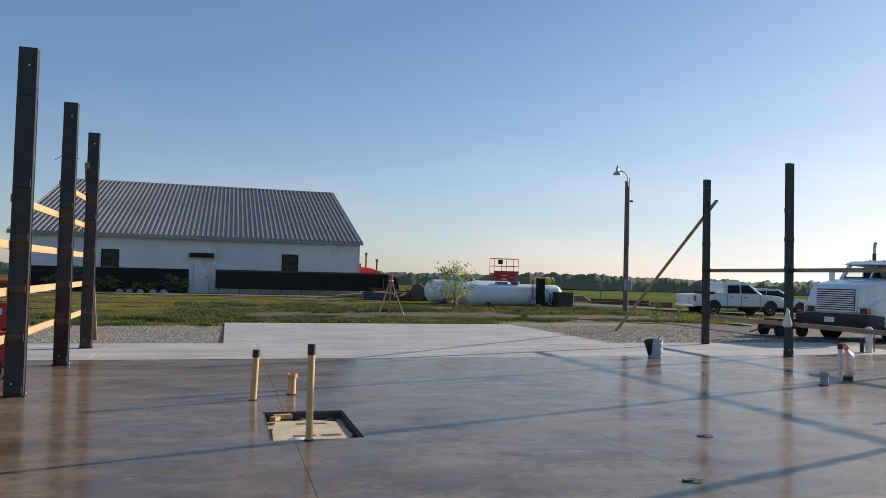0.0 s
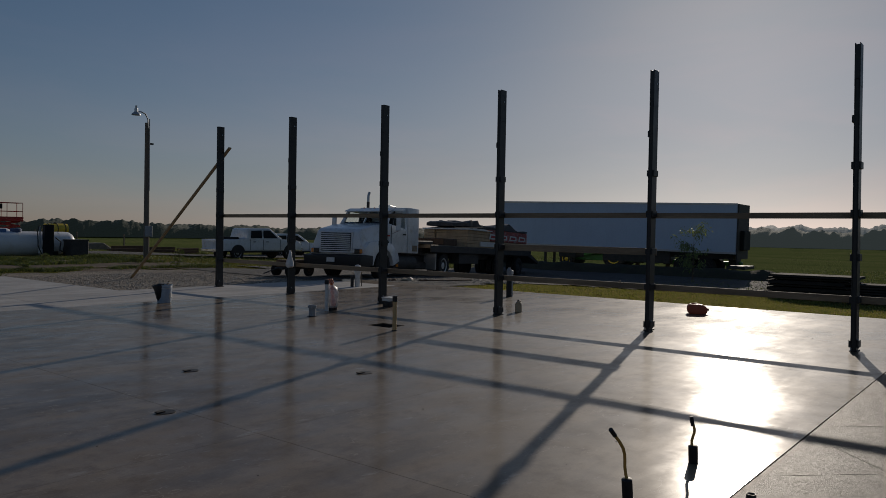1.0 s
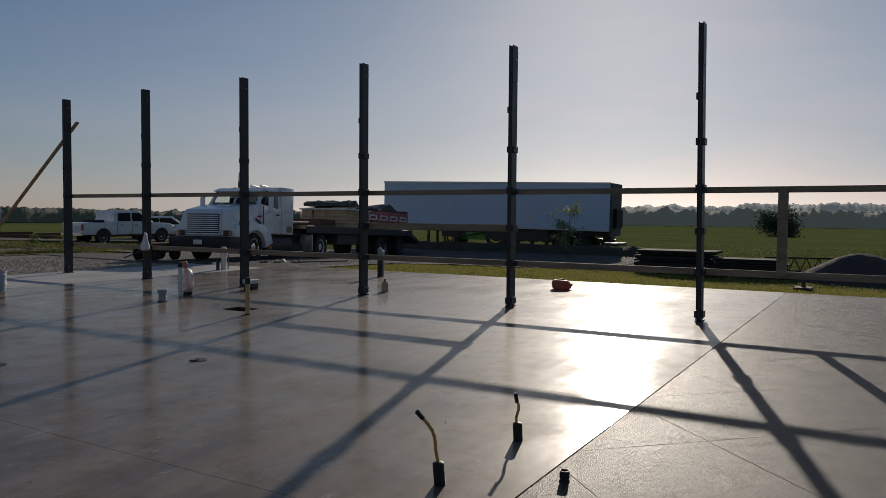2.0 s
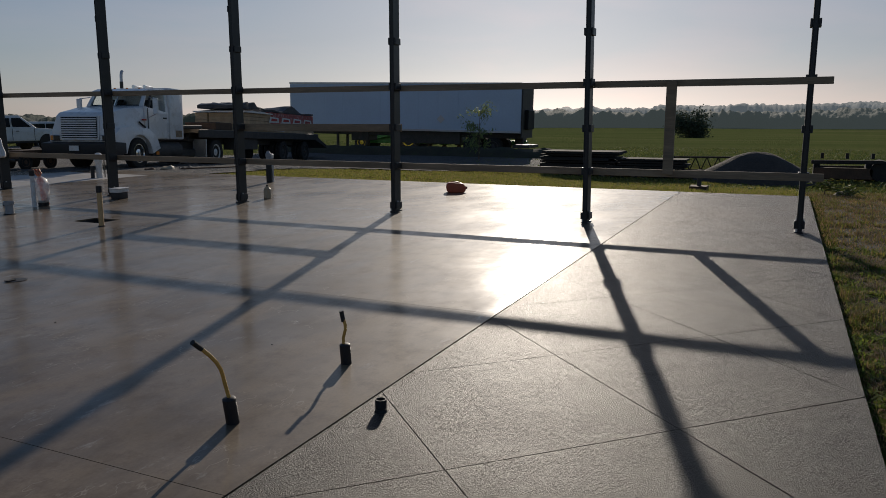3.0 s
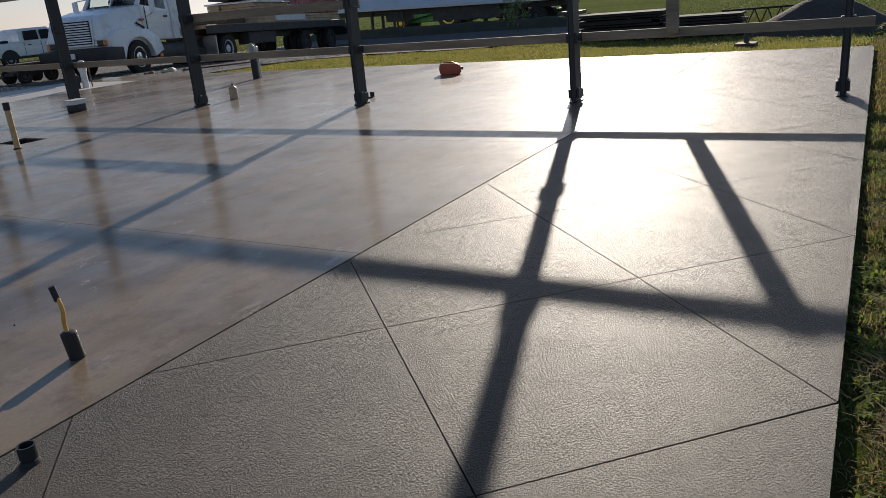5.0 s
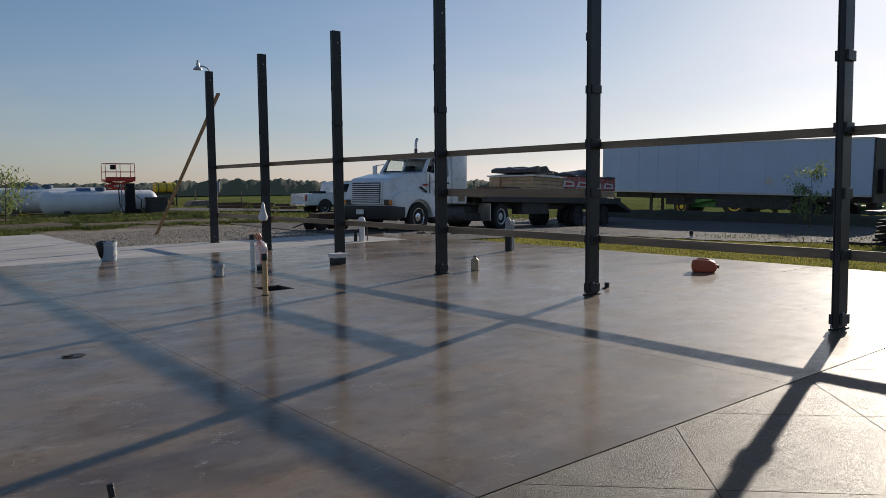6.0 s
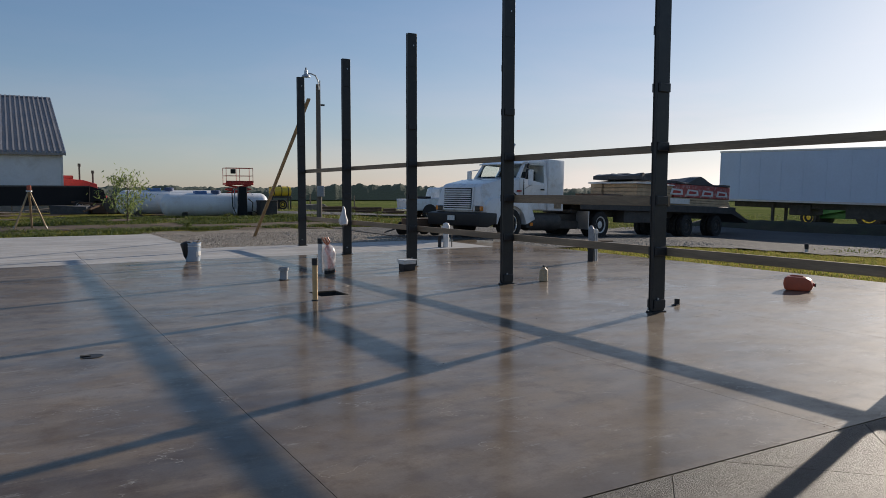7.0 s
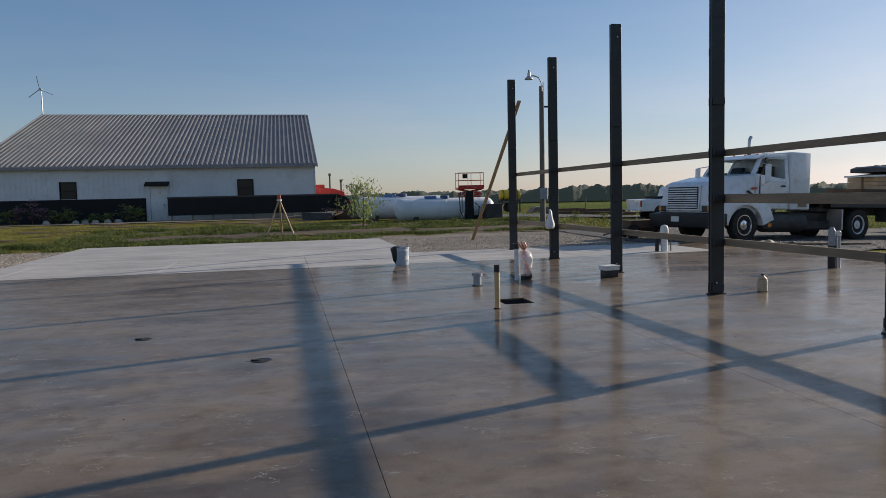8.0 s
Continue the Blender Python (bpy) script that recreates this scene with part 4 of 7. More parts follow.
def box_trailer():
    p0, p1 = Vector((41.2, 23.0, 0)), Vector((42.3, 8.0, 0))
    u = (p1 - p0).normalized()
    L = (p1 - p0).length
    n = Vector((-u.y, u.x, 0))
    u = (u + Vector((0, 0, -0.018))).normalized()
    m = Matrix((u, n, u.cross(n))).transposed().to_4x4()
    m.translation = (p0.x, p0.y, -0.36)
    t = thing("box_trailer", "long pale blue-grey box trailer parked at the edge of a field", "trailer", m)
    part("body", boxm(0, L, 0, 2.5, 1.28, 4.08, 0.03), VAN, t)
    for z in (1.28, 4.0):
        part("rail", boxm(-0.01, L + 0.01, -0.025, 0.0, z, z + 0.11, 0.005), ALU, t)
    for i in range(13):
        x = 0.05 + i * (L - 0.1) / 12
        part("side_post", boxm(x - 0.02, x + 0.02, -0.014, 0.0, 1.4, 4.0), VAN, t)
    part("placard", prismm([(10.2, 1.75), (10.45, 2.0), (10.2, 2.25), (9.95, 2.0)], -0.03, -0.02), ALU, t)
    part("rear_frame", boxm(L, L + 0.08, 0, 2.5, 1.0, 4.08, 0.01), CHASSIS, t)
    part("reefer_unit", boxm(L + 0.02, L + 0.3, 0.5, 2.0, 1.5, 2.6, 0.04), BLACK, t)
    part("under_frame", boxm(0.6, L - 0.3, 0.7, 1.8, 0.95, 1.28, 0.01), CHASSIS, t)
    part("under_guard", boxm(L - 0.5, L + 0.5, 0.1, 2.4, 0.45, 0.62, 0.02), CHASSIS, t)
    for y in (0.6, 1.9):
        part("landing_leg", boxm(3.0, 3.14, y - 0.07, y + 0.07, -0.2, 1.28, 0.01), CHASSIS, t)
    for x in (12.1, 13.4):
        for y, o in ((0.16, -1), (0.46, -1), (2.34, 1), (2.04, 1)):
            wheel(t, (x, y, 0.5), 0.5, 0.27, o, CHASSIS, hub=False)
    part("side_skirt", boxm(7.2, 11.3, 0.3, 0.36, 0.55, 1.28, 0.01), CHASSIS, t)
    part("spare_rack", boxm(4.0, 5.2, 0.6, 1.9, 0.6, 1.2, 0.04), CHASSIS, t)


box_trailer()


def pickup(name, label, m, L, H, long_roof):
    """A pickup or estate car, front towards +x."""
    t = thing(name, label, "pickup" if not long_roof else "car", m)
    k = L / 6.8
    h = H / 1.76

    def P(pts):
        return [(x * k, z * h) for x, z in pts]
    if long_roof:
        prof = P([(0.05, 0.5), (0.0, 0.9), (0.25, 1.2), (5.0, 1.12), (6.5, 1.0), (6.78, 0.85), (6.8, 0.5)])
    else:
        prof = P([(0.05, 0.5), (0.0, 1.12), (2.1, 1.14), (4.9, 1.16), (6.4, 1.08), (6.72, 0.95), (6.8, 0.5)])
    bm = prismm(prof, 0.0, 1.95, 0.05, 3)
    part("body", bm, WHITE, t, smooth=True)
    if long_roof:
        cabp = P([(0.15, 1.12), (0.35, 1.7), (0.6, 1.76), (3.6, 1.76), (4.9, 1.12)])
    else:
        cabp = P([(2.15, 1.12), (2.25, 1.68), (2.45, 1.75), (4.1, 1.76), (5.15, 1.12)])
    bm = prismm(cabp, 0.06, 1.89, 0.05, 3)
    for v in bm.verts:
        if v.co.z > 1.4 * h:
            v.co.y = 0.975 + (v.co.y - 0.975) * 0.86
    cb = part("cab", bm, WHITE, t, smooth=True)
    wins = [[(2.45, 1.2), (2.5, 1.62), (3.3, 1.64), (3.35, 1.2)], [(3.5, 1.2), (3.5, 1.64), (4.0, 1.64), (4.7, 1.2)]] if not long_roof else \
        [[(0.45, 1.2), (0.65, 1.62), (1.9, 1.64), (1.95, 1.2)], [(2.05, 1.2), (2.1, 1.64), (3.3, 1.64), (4.3, 1.2)]]
    for q in wins:
        for y in (0.075, 1.875):
            part("side_window", prismm(P(q), y - 0.03, y + 0.03), GLASS, cb)
    fx = [(4.18, 1.7), (5.05, 1.17), (5.08, 1.2), (4.2, 1.73)] if not long_roof else [(3.68, 1.7), (4.82, 1.15), (4.86, 1.18), (3.7, 1.74)]
    part("windscreen", prismm(P(fx), 0.24, 1.71), GLASS, cb)
    for x0, x1 in ((3.4, 3.43), (2.35, 2.37), (4.85, 4.88)):
        part("door_seam", boxm(x0 * k, x1 * k, -0.006, 0.01, 0.55 * h, 1.13 * h), BLACK, t)
    for x in (2.6, 3.65):
        part("handle", boxm(x * k, (x + 0.2) * k, -0.02, 0.01, 0.98 * h, 1.02 * h, 0.004), BLACKPL, t)
    part("bumper", boxm(6.6 * k, 6.9 * k, 0.02, 1.93, 0.45 * h, 0.68 * h, 0.04), CHROME, t)
    part("bumper", boxm(-0.1 * k, 0.1 * k, 0.05, 1.9, 0.45 * h, 0.62 * h, 0.03), CHROME, t)
    for y in (0.05, 1.6):
        part("headlight", boxm(6.55 * k, 6.81 * k, y, y + 0.3, 0.8 * h, 0.98 * h, 0.03), CLEAR, t)
    part("sill", boxm(1.9 * k, 5.0 * k, 0.03, 1.92, 0.4 * h, 0.55 * h, 0.02), BLACKPL, t)
    for x in (1.38, 5.7):
        for y, o in ((0.1, -1), (1.85, 1)):
            arch = [(x * k + math.cos(a) * 0.5, 0.4 * h + math.sin(a) * 0.5) for a in [math.pi * i / 9 for i in range(10)]]
            part("wheel_arch", prismm(arch, y - 0.115 if o < 0 else y + 0.09, y - 0.09 if o < 0 else y + 0.115), BLACKPL, t)
            wheel(t, (x * k, y - 0.02 * o, 0.39 * h), 0.39 * h, 0.24, o, ALU, holes=6)
    if not long_roof:
        part("tool_box", boxm(1.2 * k, 1.6 * k, 0.2, 1.7, 1.14 * h, 1.26 * h, 0.02), BLACK, t)
        part("tail_light", boxm(-0.02, 0.03, 0.0, 0.16, 0.75 * h, 1.05 * h), RED, t)


pickup("pickup_truck", "white crew-cab pickup truck parked on a farm track", pose(26.0, 32.5, -0.3), 6.2, 1.95, False)
pickup("parked_car", "white estate car parked behind a pickup truck", pose(33.6, 37.5, -0.45), 5.0, 1.75, True)

# ---------------------------------------------------------------- barn and farmyard


def barn():
    x0, x1, y0, yr, ze, zr, zb = -12.35, 8.38, 44.4, 59.6, 3.7, 8.5, 0.0
    b = thing("barn", "long low white steel-sided barn with a grey ribbed metal roof", "barn")
    y2 = 2 * yr - y0
    wall = bmesh.new()
    openings = [(-7.38, -6.47, 1.7, 2.74), (-2.12, -1.1, 0.15, 2.55), (3.38, 4.32, 1.7, 2.74)]
    xs = sorted({x0, x1} | {v for o in openings for v in o[:2]})
    zs = sorted({zb, ze} | {v for o in openings for v in o[2:]})
    for xa, xb in zip(xs, xs[1:]):
        for za, zc in zip(zs, zs[1:]):
            if not any(o[0] < (xa + xb) / 2 < o[1] and o[2] < (za + zc) / 2 < o[3] for o in openings):
                box(wall, xa, xb, y0, y0 + 0.15, za, zc)
    part("front_wall", fused(wall), SIDING, b)
    for n, xa in (("gable_wall", x0), ("gable_wall", x1 - 0.15)):
        part(n, prismm([(y0 + 0.15, zb), (y0 + 0.15, ze), (yr, zr - 0.1), (y2, ze), (y2, zb)], xa, xa + 0.15, axis="x"), SIDING, b)
    part("back_wall", boxm(x0, x1, y2 - 0.15, y2, zb, ze), SIDING, b)
    x = x0 + 0.3
    while x < x1 - 0.05:
        for za, zc in ((1.72, ze - 0.02),):
            if not any(o[0] - 0.08 < x < o[1] + 0.08 and o[3] > za for o in openings):
                part("siding_rib", boxm(x - 0.025, x + 0.025, y0 - 0.02, y0, za, zc), SIDING, b)
        x += 0.3
    for sgn, ya in ((1, y0), (-1, y2)):
        slope = prismm([(ya - sgn * 0.35, ze - 0.1), (yr, zr), (yr, zr + 0.06), (ya - sgn * 0.35, ze - 0.03)], x0 - 0.15, x1 + 0.15, axis="x")
        rf = part("roof", slope, ROOF, b)
        if sgn > 0:
            k = (zr - ze + 0.1) / (yr - ya + 0.35)
            x = x0 - 0.1
            while x < x1 + 0.12:
                rib = bmesh.new()
                prism(rib, [(ya - 0.36, ze - 0.03), (yr, zr + 0.06), (yr, zr + 0.17), (ya - 0.36, ze + 0.08)], x - 0.055, x + 0.045, axis="x")
                part("roof_rib", rib, ROOF, rf)
                x += 0.31
    part("ridge_cap", prismm([(yr - 0.3, zr - 0.0), (yr, zr + 0.14), (yr + 0.3, zr - 0.0), (yr, zr + 0.08)], x0 - 0.16, x1 + 0.16, axis="x"), ROOF, b)
    part("fascia", boxm(x0 - 0.16, x1 + 0.16, y0 - 0.4, y0 - 0.36, ze - 0.17, ze - 0.03), ROOF, b)
    part("verge_trim", prismm([(y0 - 0.38, ze - 0.2), (yr, zr - 0.08), (yr, zr + 0.12), (y0 - 0.38, ze + 0.0)], x1 + 0.15, x1 + 0.19, axis="x"), ALU, b)
    part("corner_trim", boxm(x1 - 0.1, x1 + 0.02, y0 - 0.03, y0, zb, ze), ALU, b)
    part("wainscot", boxm(x0, -2.35, y0 - 0.04, y0 - 0.003, zb, 1.68), BLACK, b, "black steel wainscot panel")
    for o in (openings[0], openings[2]):
        w = part("window", boxm(o[0], o[1], y0 + 0.06, y0 + 0.08, o[2], o[3]), GLASS, b, "dark window pane")
        part("frame", boxm(o[0] - 0.05, o[0], y0 - 0.03, y0 + 0.1, o[2] - 0.05, o[3] + 0.05), BLACK, w)
        part("frame", boxm(o[1], o[1] + 0.05, y0 - 0.03, y0 + 0.1, o[2] - 0.05, o[3] + 0.05), BLACK, w)
        part("frame", boxm(o[0], o[1], y0 - 0.03, y0 + 0.1, o[3], o[3] + 0.05), BLACK, w)
        part("frame", boxm(o[0], o[1], y0 - 0.03, y0 + 0.1, (o[2] + o[3]) / 2 - 0.02, (o[2] + o[3]) / 2 + 0.02), BLACK, w)
    o = openings[1]
    d = part("door", boxm(o[0] + 0.05, o[1] - 0.05, y0 + 0.02, y0 + 0.06, o[2], o[3] - 0.05, 0.006), WHITE, b, "white entry door")
    part("frame", boxm(o[0] - 0.05, o[0] + 0.04, y0 - 0.03, y0 + 0.1, o[2], o[3]), SIDING, d)
    part("frame", boxm(o[1] - 0.04, o[1] + 0.05, y0 - 0.03, y0 + 0.1, o[2], o[3]), SIDING, d)
    part("knob", lathem([(0.03, 0), (0.045, 0.03), (0.02, 0.06)], 10, Matrix.Translation((o[1] - 0.15, y0 + 0.02, 1.2)) @ Matrix.Rotation(radians(90), 4, "X")), BLACK, d)
    part("awning", prismm([(y0 - 0.55, 2.42), (y0 - 0.003, 2.62), (y0 - 0.003, 2.72), (y0 - 0.58, 2.5)], o[0] - 0.22, o[1] + 0.22, axis="x"), BLACK, b, "small dark awning over the door")
    part("downpipe", boxm(-0.85, -0.77, y0 - 0.09, y0 - 0.003, 0.1, ze - 0.1, 0.01), SIDING, b)


barn()


def wind_turbine():
    m = pose(-12.45, 59.6, 0)
    t = thing("wind_turbine", "small grey wind turbine on a mast above the barn", "wind turbine", m)
    part("mast", tubem((0, 0, 8.0), (0, 0, 10.5), 0.05, seg=10), ALU, t)
    part("nacelle", tubem((0, -0.35, 10.6), (0, 0.45, 10.6), 0.1, 0.05, 12), ALU, t)
    for a in (100, 218, 335):
        d = Vector((math.cos(radians(a)), 0, math.sin(radians(a))))
        part("blade", beamm(Vector((0, -0.38, 10.6)) + d * 0.08, Vector((0, -0.38, 10.6)) + d * 1.05, 0.03, 0.1, up=(0, 1, 0)), CHASSIS, t)


wind_turbine()


def black_wall():
    t = thing("skirted_trailer", "long trailer with black skirting parked in front of the barn", "trailer")
    part("skirt", boxm(-0.7, 9.6, 42.0, 42.05, 0.55, 1.66, 0.01), BLACK, t)
    part("top_rail", boxm(-0.72, 9.62, 41.98, 43.4, 1.6, 1.7, 0.01), CHASSIS, t)
    for i in range(9):
        x = -0.5 + i * 1.22
        part("leg", boxm(x - 0.04, x + 0.04, 42.06, 42.14, ground_z(x, 42), 0.7, 0.005), OLDWOOD, t)
    part("end_panel", prismm([(9.6, 0.55), (9.6, 1.66), (10.3, 1.45), (10.5, 0.7)], 41.4, 42.0), BLACK, t)
    part("drawbar", beamm((8.6, 41.6, 0.75), (11.6, 40.6, 0.5), 0.12, 0.12), RUST, t)
    for x in (9.0, 9.9):
        wheel(t, (x, 41.5, ground_z(x, 41.5) + 0.32), 0.32, 0.2, -1, ALU, hub=False)
    solo("plank_pile", prismm([(6.2, 0.2), (6.2, 0.32), (9.4, 0.62), (9.4, 0.5)], 39.6, 40.6, 0.02), OLDWOOD, "brown planks leaning on low blocks by the barn", "lumber")
    for i, (x, y, l, a) in enumerate(((9.3, 37.5, 2.6, 8), (10.2, 36.2, 2.0, -6), (11.0, 38.0, 1.5, 15))):
        solo("scrap_timber", boxm(-l / 2, l / 2, -0.5, 0.5, 0.0, 0.35 + 0.1 * i, 0.05), RUST, "rusty scrap timber pile in the farmyard", "scrap", pose(x, y, ground_z(x, y), 0, 0, a))


black_wall()


def wheel_rake():
    t = thing("hay_rake", "rusty old hay rake with spoked wheels in the farmyard", "implement", pose(11.2, 35.4, ground_z(11.2, 35.4), 0, 0, 12))
    part("beam", beamm((-1.6, 0, 0.55), (1.7, 0.3, 0.6), 0.12, 0.12), RUST, t)
    part("drawbar", beamm((-1.5, 0.1, 0.55), (-2.7, -0.4, 0.18), 0.09, 0.09), RUST, t)
    for x in (-1.2, -0.3, 0.6, 1.4):
        hub = Vector((x, -0.15 + 0.08 * x, 0.5))
        rim = part("rake_wheel", lathem([(0.44, -0.02), (0.47, 0.0), (0.44, 0.02)], 20, Matrix.Translation(hub) @ Matrix.Rotation(radians(90), 4, "X")), CHASSIS, t)
        for k in range(8):
            a = k * math.tau / 8
            part("tine", beamm(hub, hub + Vector((0.5 * math.cos(a), 0, 0.5 * math.sin(a))), 0.015, 0.015, up=(0, 1, 0)), CHASSIS, rim)
    for x in (-1.4, 1.5):
        part("leg", beamm((x, 0.15, 0.0), (x, 0.1, 0.6), 0.06, 0.06, up=(1, 0, 0)), RUST, t)
    for x, y, sx, sy, h in ((8.2, 36.3, 0.9, 0.5, 0.45), (12.6, 36.6, 0.7, 0.6, 0.5)):
        bm = boxm(-sx, sx, -sy, sy, 0, h, 0.08, 2)
        for v in bm.verts:
            v.co += noise.noise_vector(v.co * 3 + Vector((x, y, 0))) * 0.16
            v.co.z = max(0.0, v.co.z)
        solo("scrap_heap", bm, CHASSIS, "dark heap of farm scrap lying on the grass", "scrap", pose(x, y, ground_z(x, y) - 0.01, 0, 0, x * 20))


wheel_rake()


def tank(name, x0, x1, y, zc, r, label):
    t = thing(name, label, "tank", pose(0, y, zc), group="propane tanks")
    m = Matrix.Translation((x0, 0, 0)) @ Matrix.Rotation(radians(90), 4, "Y")
    L = x1 - x0
    rings = [(r * math.sin(a), r * 0.75 * (1 - math.cos(a))) for a in [0.05 + i * 0.19 for i in range(8)]] + [(r, r * 0.75)]
    rings = rings + [(rr, L - z) for rr, z in rings[::-1]]
    part("shell", lathem(rings, 32, m), TANK, t, smooth=True)
    for k in (0.16, 0.5, 0.84):
        part("weld_band", lathem([(r + 0.004, L * k - 0.02), (r + 0.007, L * k), (r + 0.004, L * k + 0.02)], 32, m), TANK, t)
    part("valve_dome", lathem([(0.24, r - 0.06), (0.24, r + 0.1), (0.2, r + 0.14), (0.05, r + 0.15)], 18, Matrix.Translation((x0 + L * 0.5, 0, 0))), plain("blue_dome", (0.06, 0.09, 0.18), 0.5), t, "dark blue valve cover", smooth=True)
    part("hatch", boxm(x0 + L * 0.3, x0 + L * 0.3 + 0.6, -0.2, 0.2, r - 0.05, r + 0.12, 0.03), BLUEPL, t, "dark blue hatch box")
    for k in (0.2, 0.8):
        part("saddle_foot", prismm([(-r * 0.7, ground_z(x0 + L * k, y) - zc), (-r * 0.8, -r * 0.62), (-r * 0.4, -r * 0.9), (0, -r - 0.002), (r * 0.4, -r * 0.9), (r * 0.8, -r * 0.62), (r * 0.7, ground_z(x0 + L * k, y) - zc)],
                                   x0 + L * k - 0.12, x0 + L * k + 0.12, axis="x"), CHASSIS, t)


tank("propane_tank", 11.8, 17.1, 31.6, 0.72, 0.57, "white horizontal propane tank lying behind the lawn")
tank("propane_tank", 10.0, 15.0, 33.2, 0.83, 0.6, "white horizontal propane tank behind another tank")


def pump_stand():
    t = thing("pump_stand", "dark green pump cabinet and hoses beside a white tank", "pump", pose(15.3, 30.75, ground_z(15.3, 30.7)))
    part("cabinet", boxm(0.1, 0.5, 0, 0.35, 0, 1.5, 0.02), BLACK, t)
    part("pipe", tubem((-0.1, 0.1, 0), (-0.1, 0.1, 1.4), 0.03, seg=8), GREYPVC, t)
    part("hose", pipe_path(bmesh.new(), [(-0.1, 0.05, 1.4), (-0.2, -0.05, 1.45), (-0.28, -0.08, 1.2), (-0.25, -0.08, 0.5), (-0.1, -0.08, 0.15)], 0.025), BLACKPL, t, smooth=True)
    part("hose", pipe_path(bmesh.new(), [(0.55, 0.0, 0.9), (0.75, -0.1, 0.7), (0.7, -0.12, 0.3), (0.95, -0.1, 0.2)], 0.03), BLACKPL, t, smooth=True)
    part("meter", boxm(-0.18, -0.02, -0.02, 0.12, 0.15, 0.38, 0.02), WHITEPL, t)
    bx = thing("dark_bin", "dark metal bin on the gravel beside a tank", "bin", pose(16.35, 30.3, ground_z(16.4, 30.5)))
    part("body", boxm(0, 0.85, 0, 0.8, 0.06, 0.78, 0.02), CHASSIS, bx)
    part("rim", boxm(-0.02, 0.87, -0.02, 0.82, 0.74, 0.8, 0.01), CHASSIS, bx)
    for x in (0.1, 0.75):
        part("runner", boxm(x - 0.04, x + 0.04, 0, 0.8, 0, 0.06), CHASSIS, bx)


pump_stand()


def scissor_lift(m, label, w=1.95, l=1.0, deck=1.8, top=2.85):
    t = thing("scissor_lift", label, "lift", m, group="scissor lifts")
    part("base", boxm(0, w, 0, l, 0.25, 0.75, 0.03), RED, t)
    for x in (0.3, w - 0.3):
        for y, o in ((0.06, -1), (l - 0.06, 1)):
            wheel(t, (x, y, 0.24), 0.24, 0.14, o, WHITEPL, hub=False)
    n = 3
    h = (deck - 0.15 - 0.75) / n
    for i in range(n):
        za, zb = 0.75 + i * h, 0.75 + (i + 1) * h
        for y in (0.12, l - 0.12):
            part("scissor_arm", beamm((0.15, y, za), (w - 0.15, y, zb), 0.05, 0.09), RED, t)
            part("scissor_arm", beamm((0.15, y + 0.06, zb), (w - 0.15, y + 0.06, za), 0.05, 0.09), RED, t)
    part("platform", boxm(0, w, 0, l, deck - 0.15, deck, 0.02), RED, t)
    for x in (0.03, w * 0.5, w - 0.03):
        for y in (0.03, l - 0.03):
            part("post", tubem((x, y, deck), (x, y, top), 0.022, seg=8), RED, t)
    for z in (deck + 0.5, top):
        for y in (0.03, l - 0.03):
            part("rail", tubem((0.03, y, z), (w - 0.03, y, z), 0.022, seg=8), RED, t)
        for x in (0.03, w - 0.03):
            part("rail", tubem((x, 0.03, z), (x, l - 0.03, z), 0.022, seg=8), RED, t)
    part("control_box", boxm(0.35, 0.68, -0.05, 0.12, top - 0.4, top - 0.08, 0.02), BLACK, t, "black control box")
    part("toe_board", boxm(0, w, -0.012, -0.002, deck, deck + 0.15), RED, t)
    return t


scissor_lift(pose(18.7, 46.5, ground_z(19, 46.5)), "red scissor lift with raised guard rails beyond the tanks")
near_lift = scissor_lift(pose(-4.24, 6.26, 0.0) @ Matrix.Diagonal((0.942, 0.942, 0.942, 1)), "red scissor lift with guard rails parked behind a column", 1.6, 0.8, 0.95, 2.0)
part("sign_panel", boxm(0.5, 1.58, -0.02, -0.014, 0.92, 1.17), RED, near_lift, "red panel with unreadable pale lettering")
for i in range(5):
    part("letter_bar", boxm(0.7 + i * 0.17, 0.82 + i * 0.17, -0.026, -0.021, 1.0, 1.09), WHITEPL, near_lift)


def yellow_sprayer():
    t = thing("sprayer_tank", "yellow plastic sprayer tank on a dark frame", "tank", pose(21.55, 45.7, ground_z(22, 45.7)))
    part("tank_body", lathem([(0.2, 0), (0.34, 0.06), (0.36, 0.2), (0.36, 1.35), (0.34, 1.5), (0.2, 1.55)], 20, Matrix.Translation((0, 0, 1.3)) @ Matrix.Rotation(radians(90), 4, "Y")), YELLOW, t, smooth=True)
    for x in (0.25, 0.8, 1.3):
        part("strap", lathem([(0.37, x - 0.03), (0.375, x), (0.37, x + 0.03)], 20, Matrix.Translation((0, 0, 1.3)) @ Matrix.Rotation(radians(90), 4, "Y")), CHASSIS, t)
    part("lid", lathem([(0.12, 0.34), (0.12, 0.42), (0.06, 0.44)], 12, Matrix.Translation((0.75, 0, 1.3))), BLACKPL, t)
    part("cradle", boxm(0, 1.55, -0.35, 0.35, 0.82, 0.95, 0.02), CHASSIS, t)
    for x in (0.1, 1.45):
        for y in (-0.3, 0.3):
            part("leg", boxm(x - 0.04, x + 0.04, y - 0.04, y + 0.04, 0, 0.85), CHASSIS, t)
    wheel(t, (0.8, -0.45, 0.36), 0.36, 0.2, -1, YELLOW, hub=False)
    wheel(t, (0.8, 0.45, 0.36), 0.36, 0.2, 1, YELLOW, hub=False)


yellow_sprayer()


